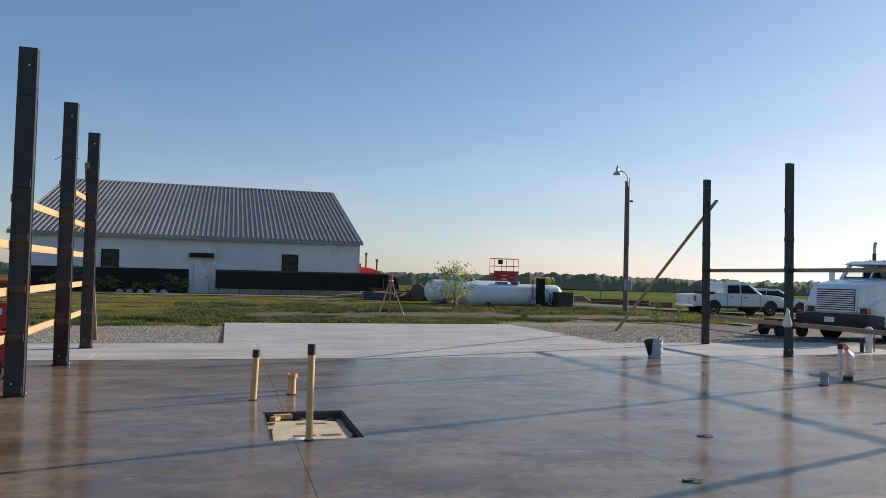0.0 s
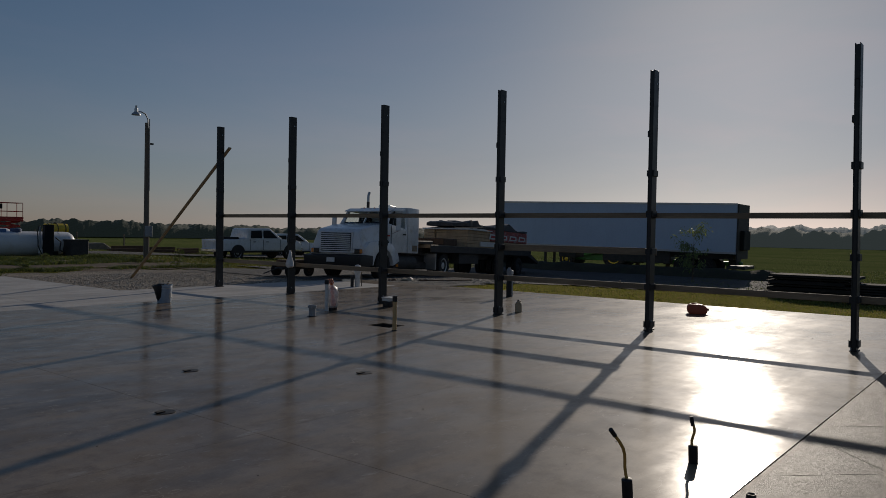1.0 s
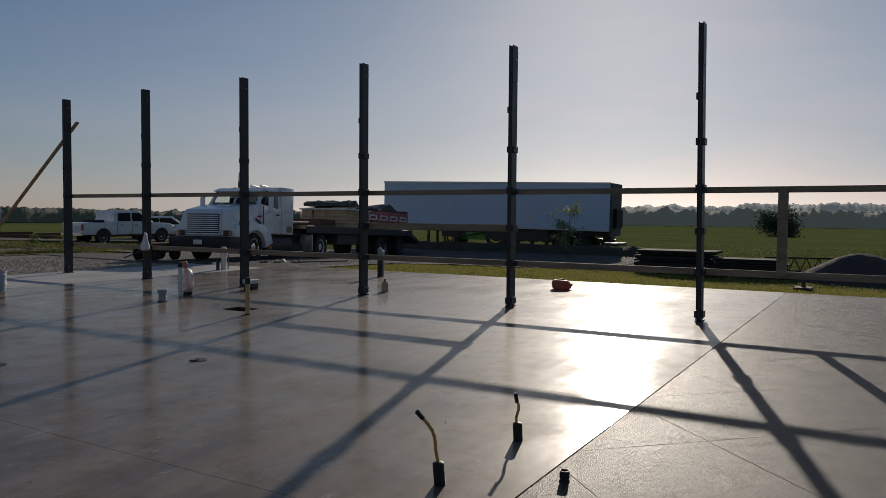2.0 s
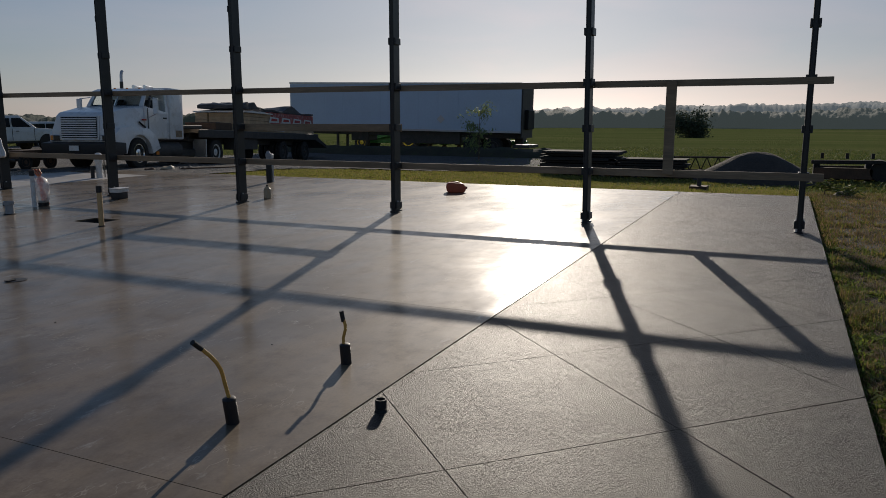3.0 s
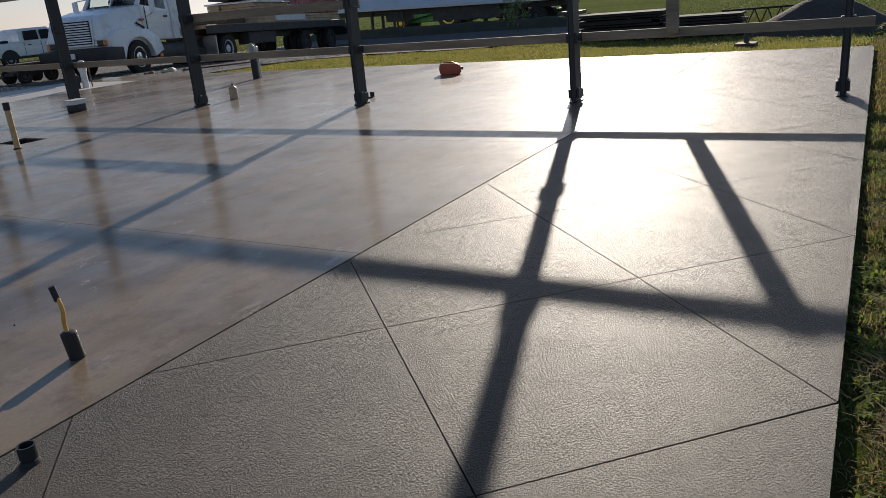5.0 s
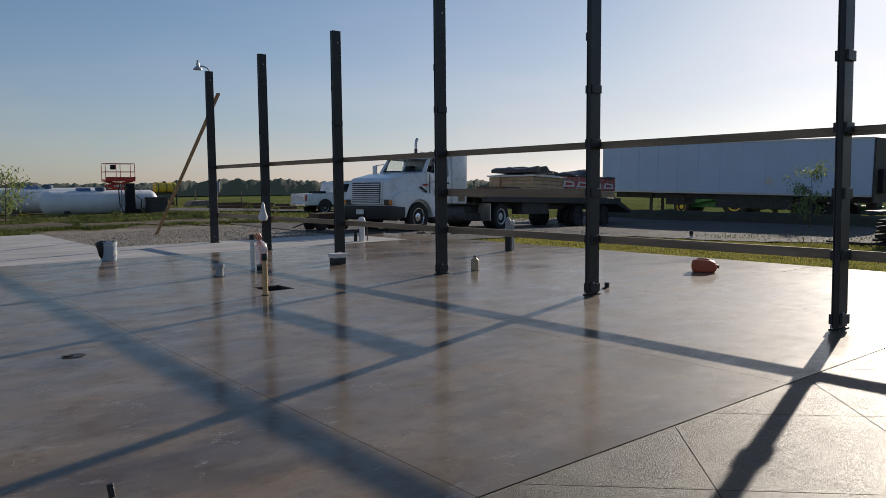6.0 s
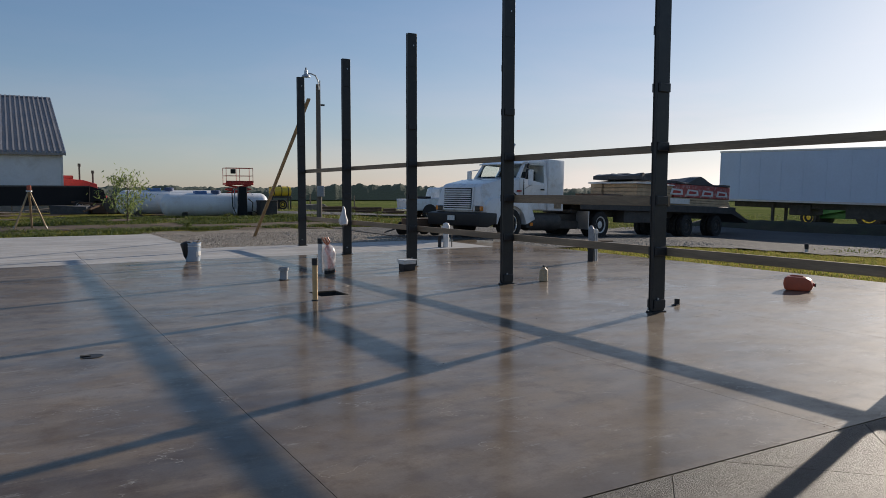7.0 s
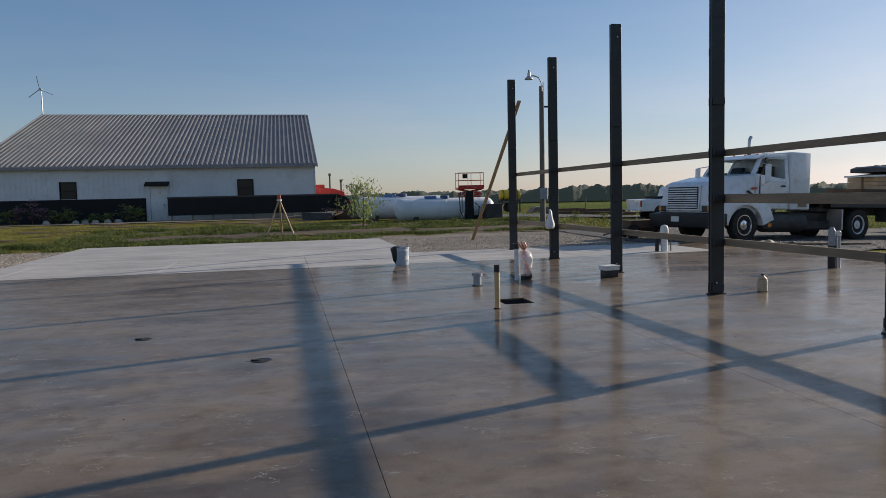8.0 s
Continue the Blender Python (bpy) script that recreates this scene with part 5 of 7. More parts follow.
def combine():
    t = thing("red_combine", "red farm machine with exhaust stacks beside the barn", "machine", pose(7.6, 48.0, ground_z(9, 48)))
    part("hull", prismm([(0, 0.8), (0, 2.1), (2.2, 1.9), (3.0, 1.65), (3.05, 0.9)], 0, 1.8, 0.08, 2), RED, t, smooth=True)
    part("engine_deck", boxm(0.4, 1.6, 0.2, 1.6, 1.95, 2.2, 0.05), RED, t)
    for x, z in ((2.0, 2.9), (2.8, 2.45)):
        st = part("stack", tubem((x, 0.6, 1.6), (x, 0.6, z), 0.06, seg=10), CHASSIS, t)
        part("cap", tubem((x, 0.6, z - 0.1), (x, 0.6, z + 0.1), 0.1, seg=10), CHASSIS, st)
    for x in (0.7, 2.6):
        for y, o in ((-0.1, -1), (1.9, 1)):
            wheel(t, (x, y, 0.5), 0.5, 0.35, o, RED, hub=False)
    part("reel", boxm(3.0, 3.6, 0.1, 1.7, 0.5, 0.9, 0.05), RED, t)


combine()


def lamp_pole():
    z = ground_z(17.95, 26.4)
    t = thing("yard_lamp", "weathered wooden yard-light pole with a curved arm", "lamp post", pose(17.95, 26.4, z))
    part("pole", tubem((0, 0, -0.2), (0.0, 0, 6.25), 0.13, 0.1, 14), POLEWOOD, t, smooth=True)
    part("cap_conduit", tubem((0.06, -0.1, 3.2), (0.06, -0.08, 6.42), 0.025, seg=8), GREYPVC, t)
    part("arm", pipe_path(bmesh.new(), [(0.0, -0.1, 6.0), (-0.04, -0.12, 6.4), (-0.18, -0.15, 6.62), (-0.42, -0.2, 6.68), (-0.58, -0.22, 6.66)], 0.03), ALU, t, smooth=True)
    part("lamp_head", lathem([(0.2, 0.0), (0.18, 0.06), (0.08, 0.14), (0.07, 0.3)], 16, Matrix.Translation((-0.66, -0.23, 6.5))), ALU, t, smooth=True)
    part("photocell", tubem((-0.66, -0.23, 6.8), (-0.66, -0.23, 6.92), 0.04, seg=8), GREYPVC, t)
    part("bracket", boxm(0.1, 0.3, -0.03, 0.03, 5.28, 5.36), CHASSIS, t)
    part("meter_box", boxm(-0.16, 0.16, -0.25, -0.12, 1.1, 1.6, 0.02), GREYPVC, t)


lamp_pole()


def tripod():
    x, y = 6.1, 23.6
    t = thing("tripod", "wooden surveying tripod with a laser level standing on the lawn", "tripod", pose(x, y, 0))
    for dx, dy in ((-0.52, -0.2), (0.52, -0.15), (0.06, 0.5)):
        leg = part("leg", beamm((0.03 * dx, 0.03 * dy, 1.38), (dx, dy, ground_z(x + dx, y + dy)), 0.07, 0.045), BRACEWOOD, t)
        part("foot", tubem((dx * 0.93, dy * 0.93, 0.16), (dx, dy, ground_z(x + dx, y + dy)), 0.03, 0.008, 8), ALU, leg)
    part("head_plate", lathem([(0.1, 1.36), (0.1, 1.41), (0.06, 1.42)], 14), ALU, t)
    part("level", boxm(-0.07, 0.07, -0.07, 0.07, 1.42, 1.6, 0.02), ORANGE, t, "small orange laser level")


tripod()


def green_tractor():
    t = thing("green_tractor", "green farm tractor with yellow wheels behind a trailer", "tractor", pose(49.4, 17.3, ground_z(49.4, 18) - 0.02, 0, 0, 92))
    part("hood", boxm(2.2, 5.3, -0.4, 0.4, 0.9, 1.6, 0.1, 2), GREEN, t, smooth=True)
    part("cab", boxm(0.4, 2.1, -0.7, 0.7, 1.0, 2.7, 0.08, 2), GREEN, t, smooth=True)
    part("frame", boxm(0.2, 5.1, -0.3, 0.3, 0.5, 0.95, 0.03), GREEN, t)
    part("loader_arm", beamm((2.0, 0.6, 1.2), (5.4, 0.6, 0.6), 0.12, 0.2), GREEN, t)
    for x, r in ((1.0, 0.84), (4.7, 0.55)):
        for y, o in ((-0.85, -1), (0.85, 1)):
            wheel(t, (x, y, r), r, 0.4, o, YELLOW, hub=False)


green_tractor()


def planter():
    t = thing("planter", "dark green farm planter standing behind a trailer", "machine", pose(45.2, 12.5, ground_z(45.2, 12.5)))
    part("toolbar", boxm(-0.15, 0.15, -4.0, 3.0, 0.55, 0.8, 0.02), GREEN, t)
    for i in range(7):
        y = -3.6 + i * 1.0
        unit = part("row_unit", boxm(-0.5, 0.3, y - 0.25, y + 0.25, 0.5, 1.05, 0.05), GREEN if i % 2 else CHASSIS, t)
        part("disc", lathem([(0.3, -0.03), (0.32, 0.0), (0.3, 0.03)], 16, Matrix.Translation((-0.3, y, 0.3)) @ Matrix.Rotation(radians(90), 4, "X")), RUST, unit)


planter()

# ---------------------------------------------------------------- field edge to the east


def steel_stock():
    x = 23.6

    out = Matrix.Translation((1.8, -5.75, 0.5)) @ Matrix.Diagonal((1.2, 1.2, 1.2, 1)) @ Matrix.Translation((-1.8, 5.75, -0.5))

    def gz(y):
        return ground_z(x, y)
    t = thing("steel_stack", "stack of dark steel panels on timber blocks at the field edge", "steel", out)
    for i in range(9):
        z = gz(-0.2) + 0.22 + i * 0.065
        a, b = 0.22 * noise.noise((i * 1.7, 2.0, 0)), 0.3 * noise.noise((i * 1.7, 8.0, 0))
        part("sheet", boxm(x - 0.6 + a, x + 0.6 + b, -1.35 + b, 0.85 + a, z, z + 0.03 + 0.02 * (i % 3), 0.006), STOCK, t)
    for y in (-1.0, 0.5):
        part("block", boxm(x - 0.6, x + 0.6, y - 0.08, y + 0.08, gz(y) - 0.02, gz(-0.2) + 0.22, 0.01), OLDWOOD, t)
    t = thing("steel_stack", "stack of dark steel purlins on timber blocks at the field edge", "steel", out)
    for i in range(7):
        z = gz(-2.4) + 0.2 + i * 0.07
        a, b = 0.25 * noise.noise((i * 1.3, 5.0, 0)), 0.5 * noise.noise((i * 1.3, 1.0, 0))
        part("purlin", boxm(x - 0.5 + a, x + 0.4 + a, -3.3 + b, -1.4 + b * 0.6, z, z + 0.05, 0.006), STOCK, t)
    for y in (-3.1, -1.9):
        part("block", boxm(x - 0.5, x + 0.5, y - 0.08, y + 0.08, gz(y) - 0.02, gz(-2.4) + 0.2, 0.01), OLDWOOD, t)

    def truss(a, b, h, label):
        a, b = Vector(a), Vector(b)
        tr = thing("roof_truss", label, "truss", out, group="steel trusses")
        up = Vector((0, 0, h))
        part("chord", beamm(a, b, 0.06, 0.05), STOCK, tr)
        part("chord", beamm(a + up, b + up, 0.06, 0.05), STOCK, tr)
        n = 9
        for i in range(n):
            p, q = a.lerp(b, i / n), a.lerp(b, (i + 0.5) / n)
            r = a.lerp(b, (i + 1) / n)
            part("web", beamm(p, q + up, 0.03, 0.03), STOCK, tr)
            part("web", beamm(q + up, r, 0.03, 0.03), STOCK, tr)
    truss((24.6, -2.6, gz(-3) + 0.28), (24.8, -5.4, gz(-4) + 0.28), 0.38, "dark open-web steel truss lying at the field edge")
    truss((22.9, 1.9, gz(1) + 0.03), (23.0, -3.6, gz(-3) + 0.03), 0.16, "dark low steel truss lying on the ground")
    truss((24.8, -6.6, gz(-7) + 0.1), (25.0, -8.0, gz(-8) + 0.1), 0.35, "dark open-web steel truss lying at the field edge")
    m = thing("old_implement", "dark rusty farm implement with a long beam", "machine", pose(28.9, -7.5, ground_z(28.9, -7.5)) @ Matrix.Diagonal((1.2, 1.2, 1.2, 1)))
    part("beam", beamm((0, 0.8, 0.5), (0, -0.9, 0.52), 0.16, 0.1), STOCK, m)
    part("drum", tubem((0, -0.9, 0.28), (0.9, -0.9, 0.28), 0.28, seg=16), STOCK, m)
    part("tine_bar", beamm((0.1, 0.7, 0.2), (0.1, -0.7, 0.2), 0.2, 0.3), RUST, m)
    for i in range(3):
        part("lug", boxm(-0.04, 0.04, 0.5 - i * 0.6, 0.58 - i * 0.6, 0.6, 0.75), STOCK, m)
    for y in (0.65, -0.6):
        wheel(m, (0.3, y, 0.25), 0.25, 0.16, -1, RUST, hub=False)


steel_stock()


def mound():
    bm = bmesh.new()
    cx, cy = 27.6, -5.0
    n, rings = 40, 12
    rows = []
    for k in range(rings + 1):
        r = k / rings
        row = []
        for i in range(n):
            a = i * math.tau / n
            w = 1.0 + 0.15 * noise.noise((math.cos(a) * 1.3, math.sin(a) * 1.3, 2.0))
            x, y = cx + 1.7 * r * w * math.cos(a), cy + 1.95 * r * w * math.sin(a)
            h = 1.16 * (1 - r) ** 0.8 * (1 - 0.12 * math.exp(-(r * 6) ** 2))
            row.append(bm.verts.new((x, y, ground_z(x, y) - 0.03 + h + 0.05 * noise.noise((x * 3, y * 3, 0)) * (1 - r))))
        rows.append(row)
    for lo, hi in zip(rows[1:], rows[2:]):
        for i in range(n):
            bm.faces.new((lo[i], hi[i], hi[(i + 1) % n], lo[(i + 1) % n]))
    bm.faces.new(rows[1])
    bmesh.ops.delete(bm, geom=rows[0], context="VERTS")
    solo("soil_mound", bm, plain("dark_soil", (0.075, 0.06, 0.05), 0.95, var=0.3, big=2, fine=18, bump=1.0, dist=0.03), "heap of dark soil at the field edge", "soil heap", smooth=True)


mound()


def berm():
    """A long low dark bank before the box trailer."""
    bm = bmesh.new()
    rows = []
    for i in range(61):
        y = 3.5 + 20.5 * i / 60
        cx = 39.5 - 0.06 * (y - 14) + 0.25 * noise.noise((y * 0.4, 2.0, 0))
        end = smooth01(0, 0.12, i / 60) * smooth01(0, 0.12, 1 - i / 60)
        row = []
        for j in range(9):
            k = j / 4 - 1
            h = (0.52 + 0.16 * noise.noise((y * 0.8, k * 2, 5.0))) * (1 - k * k) ** 1.3 * end
            x = cx + 1.15 * k
            row.append(bm.verts.new((x, y, ground_z(x, y) - 0.02 + h)))
        rows.append(row)
    for lo, hi in zip(rows, rows[1:]):
        for j in range(8):
            bm.faces.new((lo[j], lo[j + 1], hi[j + 1], hi[j]))
    solo("low_bank", bm, plain("dark_turf", (0.06, 0.055, 0.032), 0.95, var=0.35, big=1.5, fine=14, bump=1.0, dist=0.05, worldly=True, dirt=(0.05, 0.07, 0.025)), "long low dark bank before a box trailer", "soil bank", smooth=True)


berm()


def hose_reels():
    for x, y in ((37.7, -11.1), (38.3, -12.7)):
        r = 0.72
        t = thing("cable_reel", "large dark cable drum standing in the grass", "reel", pose(x, y, ground_z(x, y)), group="cable drums")
        m = Matrix.Translation((0, 0, r)) @ Matrix.Rotation(radians(90), 4, "Y")
        part("drum", lathem([(r * 0.6, -0.4), (r * 0.75, -0.38), (r * 0.75, 0.38), (r * 0.6, 0.4)], 24, m), BLACKPL, t, smooth=True)
        for s in (-0.45, 0.4):
            part("flange", lathem([(r, s), (r, s + 0.05)], 28, m), CHASSIS, t)
        part("valve", boxm(-0.06, 0.06, -0.06, 0.06, 2 * r - 0.05, 2 * r + 0.14, 0.01), GREYPVC, t)
    t = thing("loader_bucket", "dark steel man basket on a boom at the field edge", "machine", pose(40.0, -10.6, ground_z(40.0, -10.6), 0, 0, 0))
    for y in (0.0, 0.55):
        for z in (0.9, 1.5, 2.05):
            part("rail", beamm((0, y, z), (0.6, y, z), 0.05, 0.05), CHASSIS, t)
        for x in (0.0, 0.6):
            part("post", beamm((x, y, 0.0), (x, y, 2.05), 0.05, 0.05, up=(1, 0, 0)), CHASSIS, t)
    for x in (0.0, 0.6):
        part("rail", beamm((x, 0, 2.05), (x, 0.55, 2.05), 0.05, 0.05), CHASSIS, t)
        part("rail", beamm((x, 0, 0.9), (x, 0.55, 0.9), 0.05, 0.05), CHASSIS, t)
    part("boom", pipe_path(bmesh.new(), [(0.3, -0.1, 0.95), (0.3, -0.5, 1.5), (0.3, -0.7, 2.3), (0.3, -0.9, 3.0)], 0.16), CHASSIS, t, smooth=True)
    part("boom_foot", boxm(0.0, 0.6, -1.4, -0.4, 0, 1.2, 0.05), CHASSIS, t)


hose_reels()


def footing():
    z = ground_z(20.4, -3.9)
    t = thing("stand_pipe", "dark capped stand pipe with a wooden base at the slab edge", "pipe", pose(20.4, -3.92, z))
    part("base_block", boxm(-0.25, 0.25, -0.2, 0.2, -0.03, 0.1, 0.01), RUST, t)
    part("pipe", tubem((0, 0, 0.1), (0, 0, 0.48), 0.05, seg=12), CHASSIS, t)
    z = ground_z(25, 6.56)
    t = thing("marker_pipe", "white standing pipe with a black cap in the grass", "pipe", pose(25, 6.56, z))
    part("pipe", tubem((0, 0, -0.05), (0, 0, 0.14), 0.045, seg=12), WHITEPL, t)
    part("cap", lathem([(0.055, 0.12), (0.057, 0.26), (0.045, 0.28)], 14), BLACKPL, t)


footing()

# ---------------------------------------------------------------- things on the slab


def stub_pipe(x, y, h, r, material, label, cap=None, lean=(0, 0), flared=False):
    t = thing("stub_pipe", label, "pipe", pose(x, y, 0), group="plumbing stubs")
    top = (lean[0], lean[1], h)
    bm = bmesh.new()
    if flared:
        lathe(bm, [(r, 0.0), (r, h - 0.05), (r * 1.3, h - 0.045), (r * 1.3, h), (r * 1.05, h), (r * 1.0, h - 0.06), (0.01, h - 0.07)], 18)
    else:
        tube(bm, (0, 0, 0), top, r, seg=16)
    part("pipe", bm, material, t, smooth=True)
    if cap:
        d = Vector(top).normalized()
        part("cap", tubem(Vector(top) - d * cap, Vector(top) + d * 0.02, r * 1.15, seg=16), BLACKPL, t, "black rubber cap", smooth=True)
    part("sealant", lathem([(r * 1.5, 0.0005), (r * 1.2, 0.012), (r * 0.9, 0.014)], 16), JOINT, t)
    return t


stub_pipe(0.79, 2.42, 0.89, 0.034, PVC, "tall tan plastic pipe with a black cap rising from the box-out", 0.08)
stub_pipe(0.352, 4.78, 0.6, 0.04, PVC, "tan plastic pipe with a black cap standing in the slab", 0.07, (0.02, 0.0))
stub_pipe(0.85, 5.15, 0.27, 0.052, PVC, "short tan plastic pipe with a flared end in the slab", flared=True)
stub_pipe(9.2, 5.0, 0.2, 0.062, GREYPVC, "short grey plastic pipe with a flared end in the slab", flared=True)
stub_pipe(8.84, 2.64, 0.53, 0.034, PVC, "tan plastic pipe with a black cap beside a box-out", 0.07)
stub_pipe(4.72, -4.0, 0.065, 0.022, BLACKPL, "short black open pipe stub in the porch slab", flared=True)


def wrapped_pipe():
    t = thing("wrapped_pipe", "pale pipe with orange cables in a clear plastic bag", "pipe", pose(10.06, 5.52, 0))
    part("pipe", tubem((-0.05, 0, 0), (-0.05, 0, 0.58), 0.035, seg=14), WHITEPL, t, smooth=True)
    part("cap", tubem((-0.05, 0, 0.52), (-0.05, 0, 0.61), 0.042, seg=14), BLACKPL, t)
    for k in range(3):
        a = 0.05 * k
        part("cable", pipe_path(bmesh.new(), [(0.12 + a, 0.0, 0.02), (0.1 + a * 0.6, 0.02, 0.22), (0.14 - a, 0.0, 0.42), (0.03 + a, 0.01, 0.55), (0.0 + a, 0.03, 0.62)], 0.014), PINK, t, smooth=True)
    bm = lathem([(0.03, 0.5), (0.1, 0.44), (0.13, 0.34), (0.11, 0.2), (0.1, 0.1), (0.07, 0.06)], 18, Matrix.Translation((0.1, 0.0, 0)))
    for v in bm.verts:
        v.co += Vector((noise.noise(v.co * 14), noise.noise(v.co * 14 + Vector((5, 0, 0))), 0)) * 0.04
    part("plastic_bag", bm, BAG_CLEAR, t, "crumpled clear plastic bag", smooth=True)
    for k in range(3):
        part("fitting", lathem([(0.035, 0.0), (0.035, 0.08), (0.02, 0.09)], 12, Matrix.Translation((0.06 + k * 0.06, 0.02 * (k % 2), 0))), BLACKPL, t)


def bag_clear():
    m, t, p = nodes_of("clear_bag_film")
    p.inputs["Base Color"].default_value = (0.8, 0.78, 0.76, 1)
    p.inputs["Roughness"].default_value = 0.3
    tr = t.nodes.new("ShaderNodeBsdfTransparent")
    mx = t.nodes.new("ShaderNodeMixShader")
    n = ramp(t, noise_tex(t, coords(t, False), 14.0), [(0.4, (0.35, 0.35, 0.35)), (0.65, (0.75, 0.75, 0.75))])
    t.links.new(n, mx.inputs[0])
    t.links.new(tr.outputs[0], mx.inputs[1])
    t.links.new(p.outputs[0], mx.inputs[2])
    t.links.new(mx.outputs[0], t.nodes["Material Output"].inputs[0])
    return m


BAG_CLEAR = bag_clear()
wrapped_pipe()


def tubing(x, y, h, bend, sleeve, label):
    """Yellow tubing out of a foam sleeve, its end taped black."""
    t = thing("tubing_stub", label, "pipe", pose(x, y, 0), group="tubing stubs")
    part("sleeve", lathem([(0.032, 0), (0.032, sleeve), (0.022, sleeve + 0.006)], 14, Matrix.Rotation(radians(-6 if bend < 0.1 else -9), 4, "Y")), BLACKPL, t, "black foam sleeve", smooth=True)
    base = -0.012
    pts = [(base - bend * (k / 8) ** 1.7, 0.01 * math.sin(k), sleeve - 0.02 + (h - sleeve) * math.sin(k / 8 * 0.7) / math.sin(0.7)) for k in range(9)]
    part("tubing", pipe_path(bmesh.new(), pts, 0.0095), PEX, t, smooth=True)
    e, d = Vector(pts[-1]), (Vector(pts[-1]) - Vector(pts[-2])).normalized()
    part("taped_end", tubem(e - d * 0.05, e + d * 0.015, 0.013, seg=10), BLACKPL, t)


tubing(4.304, -3.425, 0.47, 0.2, 0.13, "bent yellow tubing rising from a black sleeve in the slab")
tubing(5.283, -3.45, 0.33, 0.01, 0.12, "straight yellow tubing rising from a black sleeve in the slab")


def drain(x, y, r):
    t = thing("floor_drain", "flat black floor drain cover set in the slab", "drain", pose(x, y, 0.0), group="floor drains")
    part("ring", lathem([(r, 0.0), (r, 0.004), (r * 0.85, 0.006), (r * 0.8, 0.003)], 24), BLACKPL, t)
    part("cover", lathem([(r * 0.8, 0.001), (r * 0.8, 0.005), (r * 0.3, 0.006)], 24), BLACKPL, t)
    part("torn_tape", boxm(-r * 1.1, -r * 0.2, -0.02, 0.03, 0.006, 0.014), JOINT, t)


for x, y, r in ((3.625, 0.443, 0.1), (4.80, 1.925, 0.1), (6.035, 0.493, 0.11)):
    drain(x, y, r * 0.8)


def bucket():
    t = thing("bucket", "white and blue plastic bucket with a black cloth over the rim", "bucket", pose(8.63, 9.0, 0))
    part("shell", lathem([(0.13, 0.0), (0.14, 0.02), (0.153, 0.35), (0.165, 0.355), (0.165, 0.375), (0.148, 0.375), (0.14, 0.1), (0.01, 0.08)], 24), plain("pale_blue_plastic", (0.42, 0.5, 0.6), 0.45, var=0.1, big=6, fine=50), t, smooth=True)
    for z in (0.3, 0.33):
        part("rim_band", lathem([(0.155, z), (0.164, z + 0.006), (0.155, z + 0.012)], 24), WHITEPL, t)
    for k in range(4):
        a = radians(-70 + k * 14)
        m = Matrix.Rotation(a, 4, "Z") @ Matrix.Translation((0.147, 0, 0))
        bm = boxm(0.0, 0.006, -0.016, 0.016, 0.1 + 0.02 * (k % 2), 0.2)
        part("label", bm, WHITEPL, t, "worn pale label", at=m)
    bm = lathem([(0.02, 0.36), (0.06, 0.4), (0.1, 0.39), (0.12, 0.36), (0.1, 0.24), (0.06, 0.1), (0.03, 0.03)], 14, Matrix.Translation((-0.12, 0, 0)))
    for v in bm.verts:
        v.co += Vector((noise.noise(v.co * 11), noise.noise(v.co * 11 + Vector((3, 3, 0))), noise.noise(v.co * 9))) * 0.03
    part("cloth", bm, BLACKPL, t, "black cloth hanging over the rim", smooth=True)
    part("handle", pipe_path(bmesh.new(), [(0.15, -0.02, 0.34), (0.12, -0.1, 0.41), (0.0, -0.14, 0.42), (-0.12, -0.1, 0.4), (-0.15, -0.02, 0.34)], 0.005), ALU, t)
    part("tool_grip", tubem((0.06, 0.03, 0.3), (0.14, 0.05, 0.44), 0.018, seg=8), OLDWOOD, t)


bucket()


def tub():
    t = thing("tub", "white plastic tub with a dark band beside a column", "tub", pose(11.56, 5.3, 0, 0, 0, 8))
    bm = bmesh.new()
    prism(bm, [(-0.12, -0.09), (0.12, -0.09), (0.12, 0.09), (-0.12, 0.09)], 0.0, 0.12, 0.012, 2, axis="z")
    part("lower_band", bm, BLACKPL, t, smooth=True)
    part("upper_shell", prismm([(-0.135, -0.1), (0.135, -0.1), (0.135, 0.1), (-0.135, 0.1)], 0.12, 0.185, 0.01, 2, axis="z"), WHITEPL, t, smooth=True)
    part("rim", prismm([(-0.145, -0.11), (0.145, -0.11), (0.145, 0.11), (-0.145, 0.11)], 0.18, 0.2, 0.005, axis="z"), WHITEPL, t)


tub()


def jug():
    t = thing("jug", "tan plastic jug with a dark cap standing on the slab", "jug", pose(12.72, 2.86, 0))
    part("body", lathem([(0.06, 0), (0.068, 0.01), (0.068, 0.15), (0.06, 0.17), (0.064, 0.18), (0.03, 0.21), (0.026, 0.225)], 18), TAN, t, smooth=True)
    part("cap", lathem([(0.02, 0.22), (0.02, 0.245), (0.012, 0.25)], 12), BLACKPL, t)
    part("grip", pipe_path(bmesh.new(), [(0.06, 0, 0.17), (0.085, 0, 0.19), (0.07, 0, 0.215), (0.03, 0, 0.215)], 0.01), TAN, t)


jug()


